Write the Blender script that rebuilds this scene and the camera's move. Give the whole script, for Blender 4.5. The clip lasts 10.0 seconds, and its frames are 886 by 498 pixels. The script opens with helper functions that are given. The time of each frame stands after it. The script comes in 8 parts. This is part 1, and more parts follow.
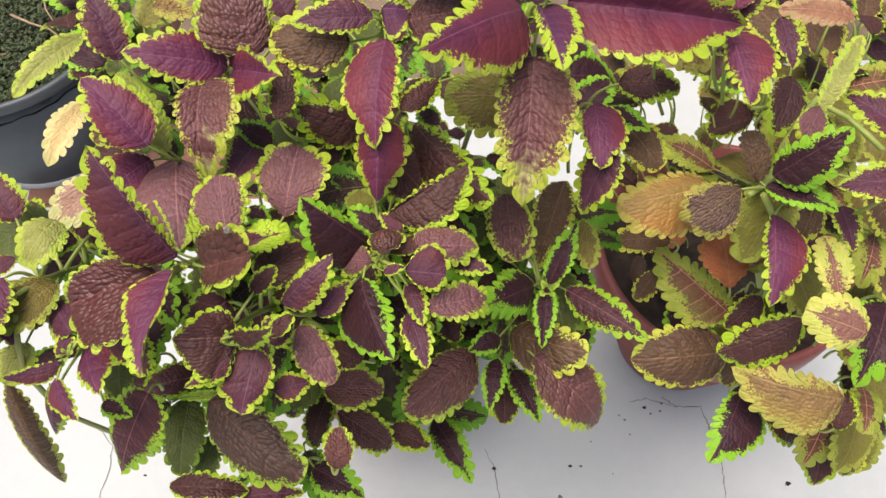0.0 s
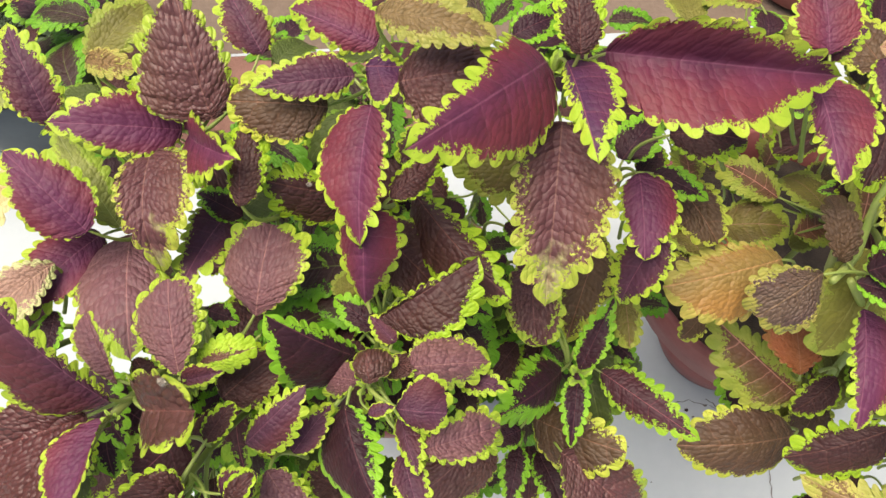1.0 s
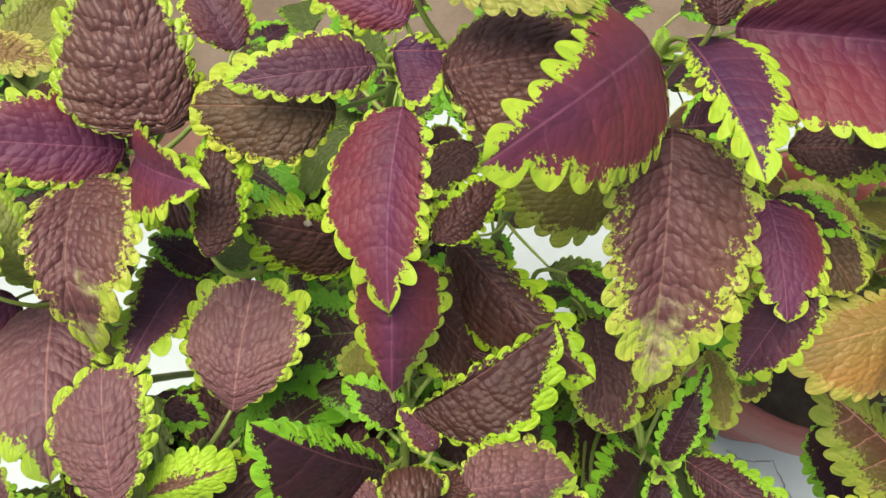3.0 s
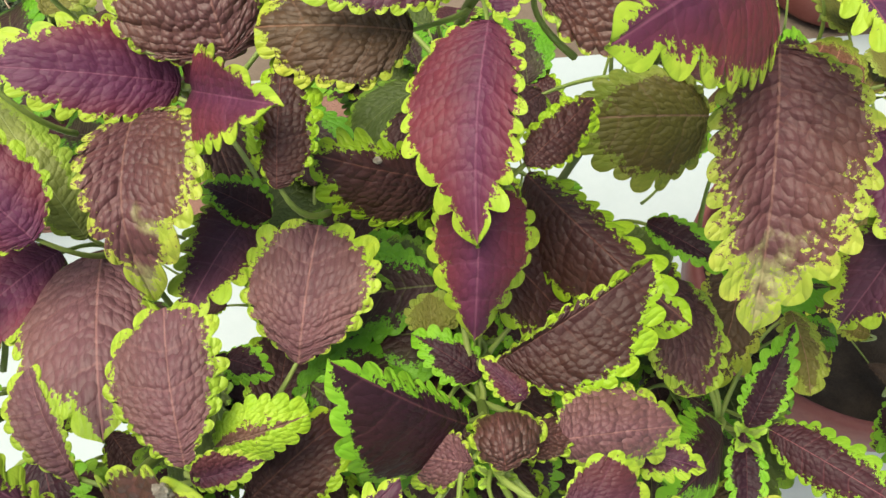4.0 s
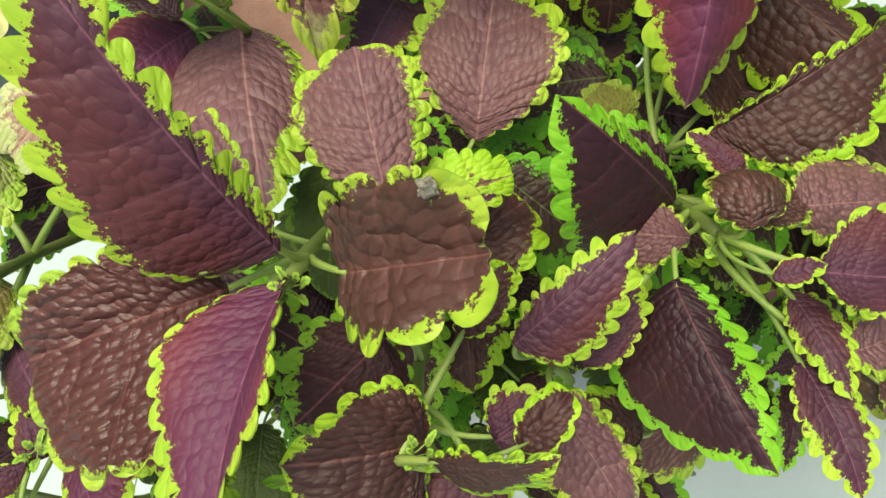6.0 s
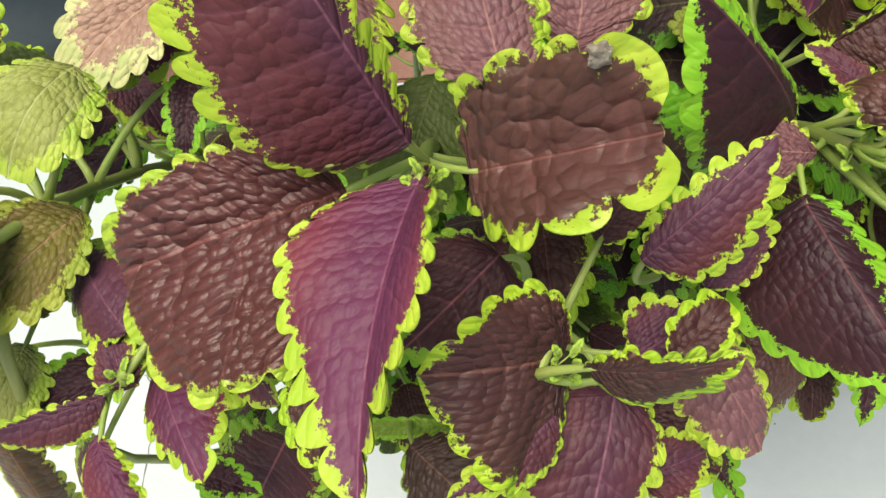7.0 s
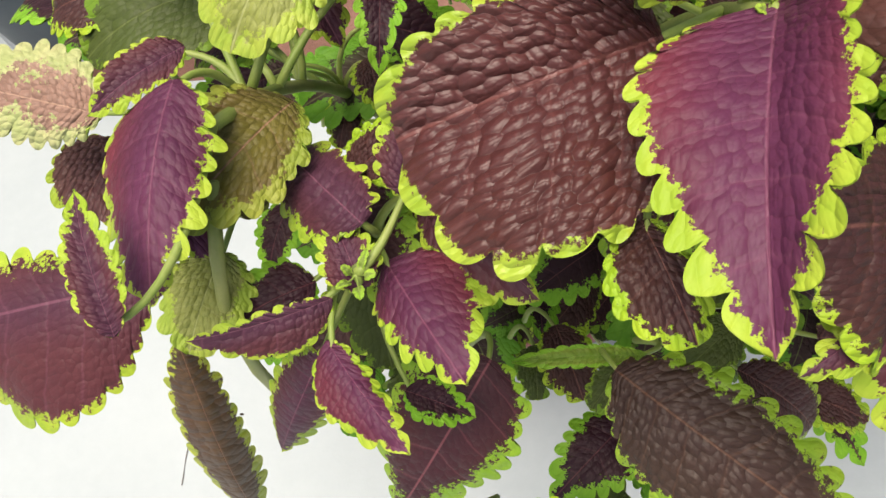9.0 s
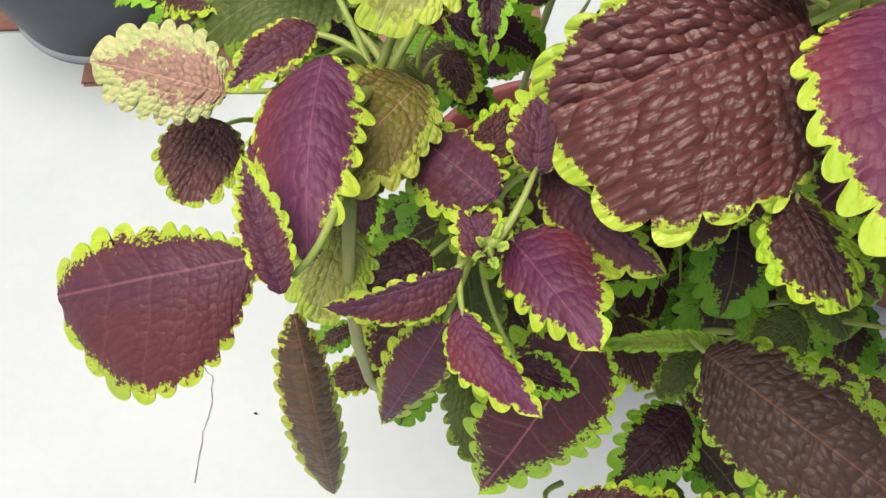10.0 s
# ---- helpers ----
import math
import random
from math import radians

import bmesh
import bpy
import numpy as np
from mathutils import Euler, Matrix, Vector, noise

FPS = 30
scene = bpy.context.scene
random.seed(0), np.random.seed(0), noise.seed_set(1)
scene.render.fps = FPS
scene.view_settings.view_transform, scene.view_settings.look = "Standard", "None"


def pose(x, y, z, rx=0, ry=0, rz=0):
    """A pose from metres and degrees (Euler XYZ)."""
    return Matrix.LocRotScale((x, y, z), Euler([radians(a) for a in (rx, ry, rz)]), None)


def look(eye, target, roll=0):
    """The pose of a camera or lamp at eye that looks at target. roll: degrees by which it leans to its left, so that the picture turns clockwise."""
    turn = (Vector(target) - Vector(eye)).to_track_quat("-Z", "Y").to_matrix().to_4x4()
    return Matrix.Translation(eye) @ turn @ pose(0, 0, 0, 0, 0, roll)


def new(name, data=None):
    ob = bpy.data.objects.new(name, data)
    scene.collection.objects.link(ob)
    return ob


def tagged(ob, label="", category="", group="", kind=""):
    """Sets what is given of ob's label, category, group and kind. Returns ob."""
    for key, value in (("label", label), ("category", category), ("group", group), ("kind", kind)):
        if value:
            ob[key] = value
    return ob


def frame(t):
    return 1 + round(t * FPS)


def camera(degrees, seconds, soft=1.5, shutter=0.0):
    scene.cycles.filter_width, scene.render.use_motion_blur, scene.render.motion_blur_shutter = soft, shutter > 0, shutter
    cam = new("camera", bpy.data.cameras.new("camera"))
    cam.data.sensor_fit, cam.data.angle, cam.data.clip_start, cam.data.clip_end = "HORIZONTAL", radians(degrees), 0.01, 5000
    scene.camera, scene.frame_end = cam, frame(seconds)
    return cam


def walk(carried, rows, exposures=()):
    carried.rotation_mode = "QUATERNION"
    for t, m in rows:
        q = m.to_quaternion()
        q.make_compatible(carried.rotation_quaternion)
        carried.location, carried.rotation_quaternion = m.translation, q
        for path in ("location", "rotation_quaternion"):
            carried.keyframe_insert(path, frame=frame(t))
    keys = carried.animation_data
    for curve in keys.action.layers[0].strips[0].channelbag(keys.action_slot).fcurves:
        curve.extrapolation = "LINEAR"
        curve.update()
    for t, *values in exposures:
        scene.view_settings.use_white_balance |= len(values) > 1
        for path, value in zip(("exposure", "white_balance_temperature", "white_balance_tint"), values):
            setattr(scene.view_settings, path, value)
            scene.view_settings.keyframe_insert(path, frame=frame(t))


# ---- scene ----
cam = camera(59.0, 10.0)
EXPOSURES = [(0, 0.50, 7520, 18), (1, 0.62, 7480, 13), (2, 0.53, 7450, 6), (4.5, 0.53, 7400, -2), (5.5, 0.52, 7480, -11), (7, 0.57, 7450, 4), (8.5, 0.48, 7400, 11), (10, 0.44, 7380, 13)]
PATH = [
    (0, (0.0248, 0.0293, 1.0538), (0.0756, 1.0595, -0.6597), -0.14),
    (0.5, (0.0450, 0.0824, 1.0432), (0.0302, 1.0689, -0.6966), -3.83),
    (1, (0.0442, 0.1329, 1.0220), (-0.0092, 1.0222, -0.7686), -5.78),
    (1.5, (0.0402, 0.1622, 0.9960), (-0.0240, 0.9941, -0.8216), -6.75),
    (2, (0.0325, 0.1751, 0.9771), (-0.0441, 1.0184, -0.8348), -7.29),
    (2.2, (0.0320, 0.1778, 0.9698), (-0.0433, 1.0354, -0.8354), -7.30),
    (3.3, (0.0084, 0.1853, 0.9309), (0.0604, 1.1747, -0.8064), -1.26),
    (3.5, (0.0040, 0.1846, 0.9258), (0.0380, 1.1790, -0.8091), -2.08),
    (4, (-0.0054, 0.1763, 0.9144), (0.0047, 1.1709, -0.8207), -3.90),
    (4.5, (-0.0147, 0.1689, 0.9034), (-0.0426, 1.1319, -0.8493), -6.11),
    (5, (-0.0287, 0.1660, 0.8940), (-0.0731, 1.0755, -0.8867), -6.56),
    (5.5, (-0.0402, 0.1597, 0.8857), (-0.0857, 1.0101, -0.9239), -6.21),
    (5.7, (-0.0458, 0.1575, 0.8830), (-0.0840, 0.9971, -0.9318), -5.53),
    (6.8, (-0.0751, 0.1454, 0.8638), (-0.0839, 0.9678, -0.9593), -3.90),
    (7, (-0.0802, 0.1452, 0.8612), (-0.0865, 0.9603, -0.9652), -3.65),
    (7.5, (-0.0978, 0.1449, 0.8531), (-0.0793, 0.9374, -0.9832), -1.70),
    (8, (-0.1071, 0.1431, 0.8460), (-0.0926, 0.9169, -0.9982), -2.62),
    (8.5, (-0.1185, 0.1376, 0.8422), (-0.1114, 0.9400, -0.9898), -3.49),
    (9, (-0.1318, 0.1341, 0.8394), (-0.1310, 0.9508, -0.9862), -3.78),
    (9.5, (-0.1434, 0.1305, 0.8419), (-0.1365, 0.9574, -0.9792), -2.88),
    (10, (-0.1584, 0.1259, 0.8434), (-0.1387, 0.9680, -0.9705), -1.17),
]
walk(cam, [(t, look(eye, target, roll)) for t, eye, target, roll in PATH], EXPOSURES)

# ---- light: bright overcast day, open shade ----
world = bpy.data.worlds.new("overcast_sky")
world.use_nodes = True
scene.world = world
wn = world.node_tree.nodes
sky = wn.new("ShaderNodeTexSky")
sky.sky_type = 'NISHITA'
sky.sun_disc = False
sky.sun_elevation = radians(77)
sky.sun_rotation = radians(-105)
sky.dust_density = 4.0
wn["Background"].inputs["Strength"].default_value = 0.105
world.node_tree.links.new(sky.outputs["Color"], wn["Background"].inputs["Color"])
sun_data = bpy.data.lights.new("sun", 'SUN')
sun_data.energy = 3.0
sun_data.angle = radians(48)
sun_data.color = (1.0, 0.97, 0.93)
sun = new("sun", sun_data)
sun.matrix_world = look((-0.50, 0.12, 3.0), (0, 0.25, 0.6))


# ---- materials ----
def shader(name):
    m = bpy.data.materials.new(name)
    m.use_nodes = True
    nt = m.node_tree
    return m, nt, nt.nodes["Principled BSDF"]


def node(nt, kind, **values):
    n = nt.nodes.new(kind)
    for key, value in values.items():
        n.inputs[key.replace("_", " ")].default_value = value
    return n


def math_node(nt, op, a, b=None, clamp=False):
    n = nt.nodes.new("ShaderNodeMath")
    n.operation, n.use_clamp = op, clamp
    for k, v in enumerate((a, b)):
        if v is None:
            continue
        if hasattr(v, "is_linked"):
            nt.links.new(v, n.inputs[k])
        else:
            n.inputs[k].default_value = v
    return n.outputs[0]


def mix_colour(nt, factor, a, b):
    n = nt.nodes.new("ShaderNodeMix")
    n.data_type = 'RGBA'
    for socket, v in ((n.inputs[0], factor), (n.inputs[6], a), (n.inputs[7], b)):
        if hasattr(v, "is_linked"):
            nt.links.new(v, socket)
        elif socket.type == 'RGBA':
            socket.default_value = (*v, 1.0)
        else:
            socket.default_value = v
    return n.outputs[2]


def ramp_step(nt, value, low, high):
    n = nt.nodes.new("ShaderNodeMapRange")
    n.interpolation_type = 'SMOOTHSTEP'
    nt.links.new(value, n.inputs[0])
    n.inputs[1].default_value, n.inputs[2].default_value = low, high
    return n.outputs[0]


def noise_node(nt, vector, scale, detail=3.0, rough=0.55):
    n = node(nt, "ShaderNodeTexNoise", Scale=scale, Detail=detail, Roughness=rough)
    if vector is not None:
        nt.links.new(vector, n.inputs["Vector"])
    return n.outputs["Fac"]


def leaf_material(name, inner, centre, rim, rim_width, vein, rugose=0.5, blotch=0.5, rough=0.50, veined=0.17, bleach=None):
    """Leaf blade: a violet or brown field that turns towards its margin, lime lobes with a ragged inner border,
    a midrib, slanting side veins and quilted relief between them."""
    m, nt, bsdf = shader(name)
    maps = []
    for layer in ("blade", "margin", "veins"):
        uv = nt.nodes.new("ShaderNodeUVMap")
        uv.uv_map = layer
        parts = nt.nodes.new("ShaderNodeSeparateXYZ")
        nt.links.new(uv.outputs[0], parts.inputs[0])
        maps.append((uv.outputs[0], parts.outputs))
    coords = nt.nodes.new("ShaderNodeTexCoord").outputs["Object"]
    info = nt.nodes.new("ShaderNodeObjectInfo").outputs["Random"]
    u, inward = maps[0][1][0], maps[0][1][1]
    lobe, along = maps[1][1][0], maps[1][1][1]
    coarse = noise_node(nt, coords, 60.0, 2.0)
    mid = noise_node(nt, coords, 230.0, 3.0, 0.6)
    fine = noise_node(nt, coords, 650.0, 4.0, 0.7)
    # side veins, bent a little, and the net of cells between them
    bend = math_node(nt, 'MULTIPLY', math_node(nt, 'SUBTRACT', noise_node(nt, coords, 140.0, 2.0, 0.5), 0.5), 0.32)
    phase = math_node(nt, 'ADD', maps[2][1][0], bend)
    wave = math_node(nt, 'ABSOLUTE', math_node(nt, 'SINE', math_node(nt, 'MULTIPLY', phase, math.pi)))
    side_vein = math_node(nt, 'SUBTRACT', 1.0, ramp_step(nt, wave, 0.0, 0.17))
    midrib = math_node(nt, 'SUBTRACT', 1.0, ramp_step(nt, inward, 0.006, 0.024))
    place = nt.nodes.new("ShaderNodeCombineXYZ")
    shifted = math_node(nt, 'MULTIPLY', info, 60.0)
    nt.links.new(math_node(nt, 'ADD', phase, shifted), place.inputs[0])
    nt.links.new(math_node(nt, 'ADD', maps[2][1][1], math_node(nt, 'MULTIPLY', bend, 0.8)), place.inputs[1])
    cell_sizes, domes = [], []
    for scale in (3.7, 9.5):
        cells = nt.nodes.new("ShaderNodeTexVoronoi")
        cells.voronoi_dimensions = '2D'
        cells.inputs["Scale"].default_value = scale
        cells.inputs["Randomness"].default_value = 0.75
        cells.feature = 'DISTANCE_TO_EDGE'
        nt.links.new(place.outputs[0], cells.inputs["Vector"])
        cell_sizes.append(cells.outputs["Distance"])
        dome = nt.nodes.new("ShaderNodeTexVoronoi")
        dome.voronoi_dimensions = '2D'
        dome.feature = 'SMOOTH_F1'
        dome.inputs["Scale"].default_value = scale
        dome.inputs["Randomness"].default_value = 0.75
        dome.inputs["Smoothness"].default_value = 0.14
        nt.links.new(place.outputs[0], dome.inputs["Vector"])
        domes.append(math_node(nt, 'SUBTRACT', 1.0, math_node(nt, 'POWER', dome.outputs["Distance"], 1.8)))
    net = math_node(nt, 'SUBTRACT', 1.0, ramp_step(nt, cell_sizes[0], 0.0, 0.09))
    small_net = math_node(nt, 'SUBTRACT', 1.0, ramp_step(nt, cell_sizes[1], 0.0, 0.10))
    # colour of the field
    tone = math_node(nt, 'ADD', inward, math_node(nt, 'ADD', math_node(nt, 'MULTIPLY', coarse, 0.45), math_node(nt, 'MULTIPLY', info, 0.45)))
    colour = mix_colour(nt, ramp_step(nt, tone, 0.45, 1.25), centre, inner)
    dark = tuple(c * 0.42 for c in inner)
    colour = mix_colour(nt, math_node(nt, 'MULTIPLY', ramp_step(nt, fine, 0.35, 0.75), 0.20), colour, dark)
    stain = noise_node(nt, coords, 34.0, 3.0, 0.6)
    colour = mix_colour(nt, math_node(nt, 'MULTIPLY', ramp_step(nt, stain, 0.46, 0.66), 0.42), colour, tuple(c * 0.5 for c in centre))
    # net lines darkened: fine veins, plus crevice shade painted between the pillows
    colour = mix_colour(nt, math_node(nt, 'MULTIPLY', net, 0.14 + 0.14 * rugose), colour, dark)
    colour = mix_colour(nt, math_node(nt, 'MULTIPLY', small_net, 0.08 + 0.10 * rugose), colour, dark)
    colour = mix_colour(nt, math_node(nt, 'MULTIPLY', side_vein, veined), colour, vein)
    colour = mix_colour(nt, math_node(nt, 'MULTIPLY', midrib, min(1.0, 0.33 + 0.9 * veined)), colour, vein)
    if bleach:
        worn = math_node(nt, 'ADD', math_node(nt, 'MULTIPLY', u, 0.7), math_node(nt, 'ADD', math_node(nt, 'MULTIPLY', coarse, 1.1), math_node(nt, 'MULTIPLY', mid, 0.5)))
        colour = mix_colour(nt, math_node(nt, 'MULTIPLY', ramp_step(nt, worn, 1.30, 1.52), 0.75), colour, bleach)
    # lime lobes with a ragged border and stray islands
    ragged = math_node(nt, 'ADD', math_node(nt, 'MULTIPLY', math_node(nt, 'SUBTRACT', mid, 0.5), 2.6 * blotch),
                       math_node(nt, 'MULTIPLY', math_node(nt, 'SUBTRACT', fine, 0.5), 6.0 * blotch))
    ragged = math_node(nt, 'ADD', ragged, math_node(nt, 'MULTIPLY', math_node(nt, 'SUBTRACT', coarse, 0.5), 4.0 * blotch))
    reach = math_node(nt, 'ADD', lobe, ragged)
    edge = 0.50 - 5.0 * rim_width
    green = ramp_step(nt, reach, edge - 0.07, edge + 0.07)
    rim_tone = mix_colour(nt, ramp_step(nt, math_node(nt, 'ADD', math_node(nt, 'MULTIPLY', coarse, 0.6), math_node(nt, 'MULTIPLY', mid, 0.4)), 0.38, 0.62),
                          rim, tuple(c * k for c, k in zip(rim, (0.74, 0.86, 0.7))))
    colour = mix_colour(nt, green, colour, rim_tone)
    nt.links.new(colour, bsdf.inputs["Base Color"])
    nt.links.new(math_node(nt, 'ADD', math_node(nt, 'MULTIPLY', mid, 0.16), rough - 0.06), bsdf.inputs["Roughness"])
    bsdf.inputs["Specular IOR Level"].default_value = 0.17 + 0.30 * rugose
    # relief: pillows between the sunken veins
    pillow, small = domes
    height = math_node(nt, 'ADD', math_node(nt, 'MULTIPLY', math_node(nt, 'POWER', wave, 0.8), 0.45), math_node(nt, 'MULTIPLY', pillow, 0.55 + 0.75 * rugose))
    height = math_node(nt, 'ADD', height, math_node(nt, 'ADD', math_node(nt, 'MULTIPLY', small, 0.16), math_node(nt, 'MULTIPLY', fine, 0.07)))
    height = math_node(nt, 'SUBTRACT', height, math_node(nt, 'MULTIPLY', midrib, 0.15))
    bump = node(nt, "ShaderNodeBump", Strength=0.85, Distance=0.00036 + 0.00080 * rugose)
    nt.links.new(height, bump.inputs["Height"])
    nt.links.new(bump.outputs[0], bsdf.inputs["Normal"])
    # thin blades let some light through
    through_light = nt.nodes.new("ShaderNodeBsdfTranslucent")
    nt.links.new(colour, through_light.inputs["Color"])
    blend = nt.nodes.new("ShaderNodeMixShader")
    blend.inputs[0].default_value = 0.07
    nt.links.new(bsdf.outputs[0], blend.inputs[1])
    nt.links.new(through_light.outputs[0], blend.inputs[2])
    nt.links.new(blend.outputs[0], nt.nodes["Material Output"].inputs["Surface"])
    return m


LIME = (0.40, 0.52, 0.052)
GREEN = (0.22, 0.46, 0.032)
PINK_VEIN = (0.36, 0.12, 0.14)
LEAF = {
    "wine": leaf_material("leaf_wine", (0.170, 0.031, 0.046), (0.118, 0.028, 0.074), LIME, 0.070, (0.25, 0.085, 0.14), 0.40, 0.36, veined=0.20),
    "faded": leaf_material("leaf_wine_faded", (0.170, 0.031, 0.046), (0.118, 0.028, 0.074), LIME, 0.070, (0.25, 0.085, 0.14), 0.40, 0.36, veined=0.20, bleach=(0.40, 0.26, 0.24)),
    "plum": leaf_material("leaf_plum", (0.107, 0.029, 0.036), (0.082, 0.027, 0.052), LIME, 0.10, (0.26, 0.10, 0.15), 0.40),
    "violet": leaf_material("leaf_violet", (0.120, 0.030, 0.066), (0.080, 0.024, 0.072), LIME, 0.15, PINK_VEIN, 0.3),
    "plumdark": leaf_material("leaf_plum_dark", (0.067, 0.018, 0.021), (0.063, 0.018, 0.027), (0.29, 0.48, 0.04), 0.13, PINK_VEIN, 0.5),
    "maroon": leaf_material("leaf_maroon", (0.065, 0.023, 0.018), (0.061, 0.021, 0.022), (0.36, 0.52, 0.03), 0.10, (0.22, 0.09, 0.07), 0.7),
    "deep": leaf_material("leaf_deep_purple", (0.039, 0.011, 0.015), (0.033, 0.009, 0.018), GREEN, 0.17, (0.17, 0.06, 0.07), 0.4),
    "brown": leaf_material("leaf_brown", (0.124, 0.051, 0.040), (0.120, 0.046, 0.047), LIME, 0.065, (0.28, 0.13, 0.11), 1.0, 0.4, 0.44),
    "patchy": leaf_material("leaf_brown_patchy_rim", (0.150, 0.060, 0.048), (0.135, 0.050, 0.056), (0.46, 0.50, 0.070), 0.115, (0.30, 0.15, 0.12), 0.95, 0.85, bleach=(0.40, 0.40, 0.17)),
    "russet": leaf_material("leaf_russet", (0.095, 0.026, 0.021), (0.099, 0.029, 0.028), LIME, 0.035, (0.24, 0.09, 0.08), 1.15, 0.3, 0.40),
    "pink": leaf_material("leaf_rosy_brown", (0.190, 0.087, 0.086), (0.178, 0.076, 0.090), LIME, 0.095, (0.40, 0.20, 0.18), 0.8),
    "curl": leaf_material("leaf_curled_brown", (0.084, 0.036, 0.027), (0.105, 0.042, 0.037), LIME, 0.035, (0.26, 0.10, 0.09), 0.95, 0.3, 0.42),
    "umber": leaf_material("leaf_umber", (0.088, 0.046, 0.026), (0.106, 0.060, 0.028), (0.46, 0.50, 0.06), 0.10, (0.32, 0.16, 0.10), 0.8),
    # umber darkened further, so the shade on a low leaf is in its colour
    "umberdark": leaf_material("leaf_shaded_umber", (0.055, 0.030, 0.020), (0.060, 0.030, 0.024), (0.26, 0.40, 0.03), 0.07, (0.20, 0.10, 0.06), 0.8),
    "tawny": leaf_material("leaf_tawny", (0.190, 0.120, 0.045), (0.220, 0.150, 0.060), (0.36, 0.33, 0.08), 0.2, (0.30, 0.20, 0.10), 0.8),
    "olive": leaf_material("leaf_olive", (0.120, 0.085, 0.020), (0.170, 0.150, 0.028), (0.30, 0.34, 0.05), 0.2, (0.42, 0.20, 0.16), 0.7),
    "oliveplain": leaf_material("leaf_olive_plain", (0.190, 0.200, 0.035), (0.160, 0.150, 0.030), (0.30, 0.34, 0.06), 0.15, (0.26, 0.26, 0.07), 0.5),
    "olivepink": leaf_material("leaf_olive_pink_veins", (0.135, 0.100, 0.028), (0.150, 0.060, 0.036), (0.30, 0.34, 0.05), 0.30, (0.58, 0.27, 0.20), 0.6, 0.7, veined=0.5),
    "orange": leaf_material("leaf_orange", (0.370, 0.190, 0.048), (0.290, 0.200, 0.060), (0.44, 0.36, 0.08), 0.14, (0.60, 0.30, 0.14), 0.7),
    "rust": leaf_material("leaf_rust", (0.330, 0.100, 0.035), (0.300, 0.110, 0.040), (0.34, 0.13, 0.04), 0.1, (0.40, 0.18, 0.10), 0.5),
    "honey": leaf_material("leaf_honey", (0.330, 0.240, 0.062), (0.230, 0.140, 0.055), (0.46, 0.41, 0.10), 0.22, (0.42, 0.30, 0.14), 0.8, 1.2),
    "honeydark": leaf_material("leaf_honey_dark", (0.085, 0.045, 0.045), (0.120, 0.075, 0.050), (0.36, 0.32, 0.07), 0.20, (0.34, 0.22, 0.12), 1.0, 0.9),
    "bud": leaf_material("leaf_young", (0.230, 0.330, 0.065), (0.250, 0.360, 0.080), (0.34, 0.52, 0.07), 0.3, (0.36, 0.46, 0.16), 0.05, 0.5),
    "lemon": leaf_material("leaf_lemon", (0.200, 0.090, 0.075), (0.220, 0.100, 0.080), (0.52, 0.52, 0.13), 0.34, (0.46, 0.34, 0.16), 0.5, 0.8),
    "rosegreen": leaf_material("leaf_rose_green", (0.170, 0.070, 0.055), (0.150, 0.075, 0.050), (0.36, 0.54, 0.04), 0.55, (0.34, 0.20, 0.14), 0.5, 0.8),
    "leafgreen": leaf_material("leaf_green", (0.180, 0.260, 0.030), (0.150, 0.290, 0.035), (0.20, 0.40, 0.03), 0.2, (0.30, 0.36, 0.10), 0.6),
    # these two greens are darkened to paint in shade low in the canopy
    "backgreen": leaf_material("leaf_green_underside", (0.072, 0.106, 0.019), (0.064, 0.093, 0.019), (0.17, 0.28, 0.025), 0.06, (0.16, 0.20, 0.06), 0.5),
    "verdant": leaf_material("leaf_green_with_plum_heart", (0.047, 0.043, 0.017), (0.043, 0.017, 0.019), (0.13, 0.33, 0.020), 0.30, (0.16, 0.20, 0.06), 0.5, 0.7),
    "underside": leaf_material("leaf_underside", (0.230, 0.270, 0.085), (0.250, 0.260, 0.090), (0.33, 0.44, 0.07), 0.10, (0.40, 0.44, 0.18), 0.5, 0.6),
    "palegreen": leaf_material("leaf_pale_underside", (0.300, 0.340, 0.090), (0.260, 0.300, 0.070), (0.38, 0.48, 0.07), 0.2, (0.46, 0.50, 0.22), 0.6),
    "cream": leaf_material("leaf_cream_dry", (0.620, 0.500, 0.230), (0.560, 0.430, 0.190), (0.66, 0.56, 0.28), 0.3, (0.56, 0.42, 0.22), 0.6),
    "blush": leaf_material("leaf_blush", (0.400, 0.270, 0.200), (0.340, 0.200, 0.150), (0.52, 0.52, 0.25), 0.28, (0.56, 0.36, 0.26), 0.8, 0.9),
    "blushbrown": leaf_material("leaf_blush_brown", (0.330, 0.170, 0.100), (0.250, 0.120, 0.070), (0.40, 0.26, 0.15), 0.2, (0.60, 0.36, 0.26), 0.5),
    "dead": leaf_material("leaf_withered", (0.075, 0.040, 0.022), (0.120, 0.070, 0.038), (0.11, 0.06, 0.03), 0.1, (0.14, 0.08, 0.05), 1.0),
}


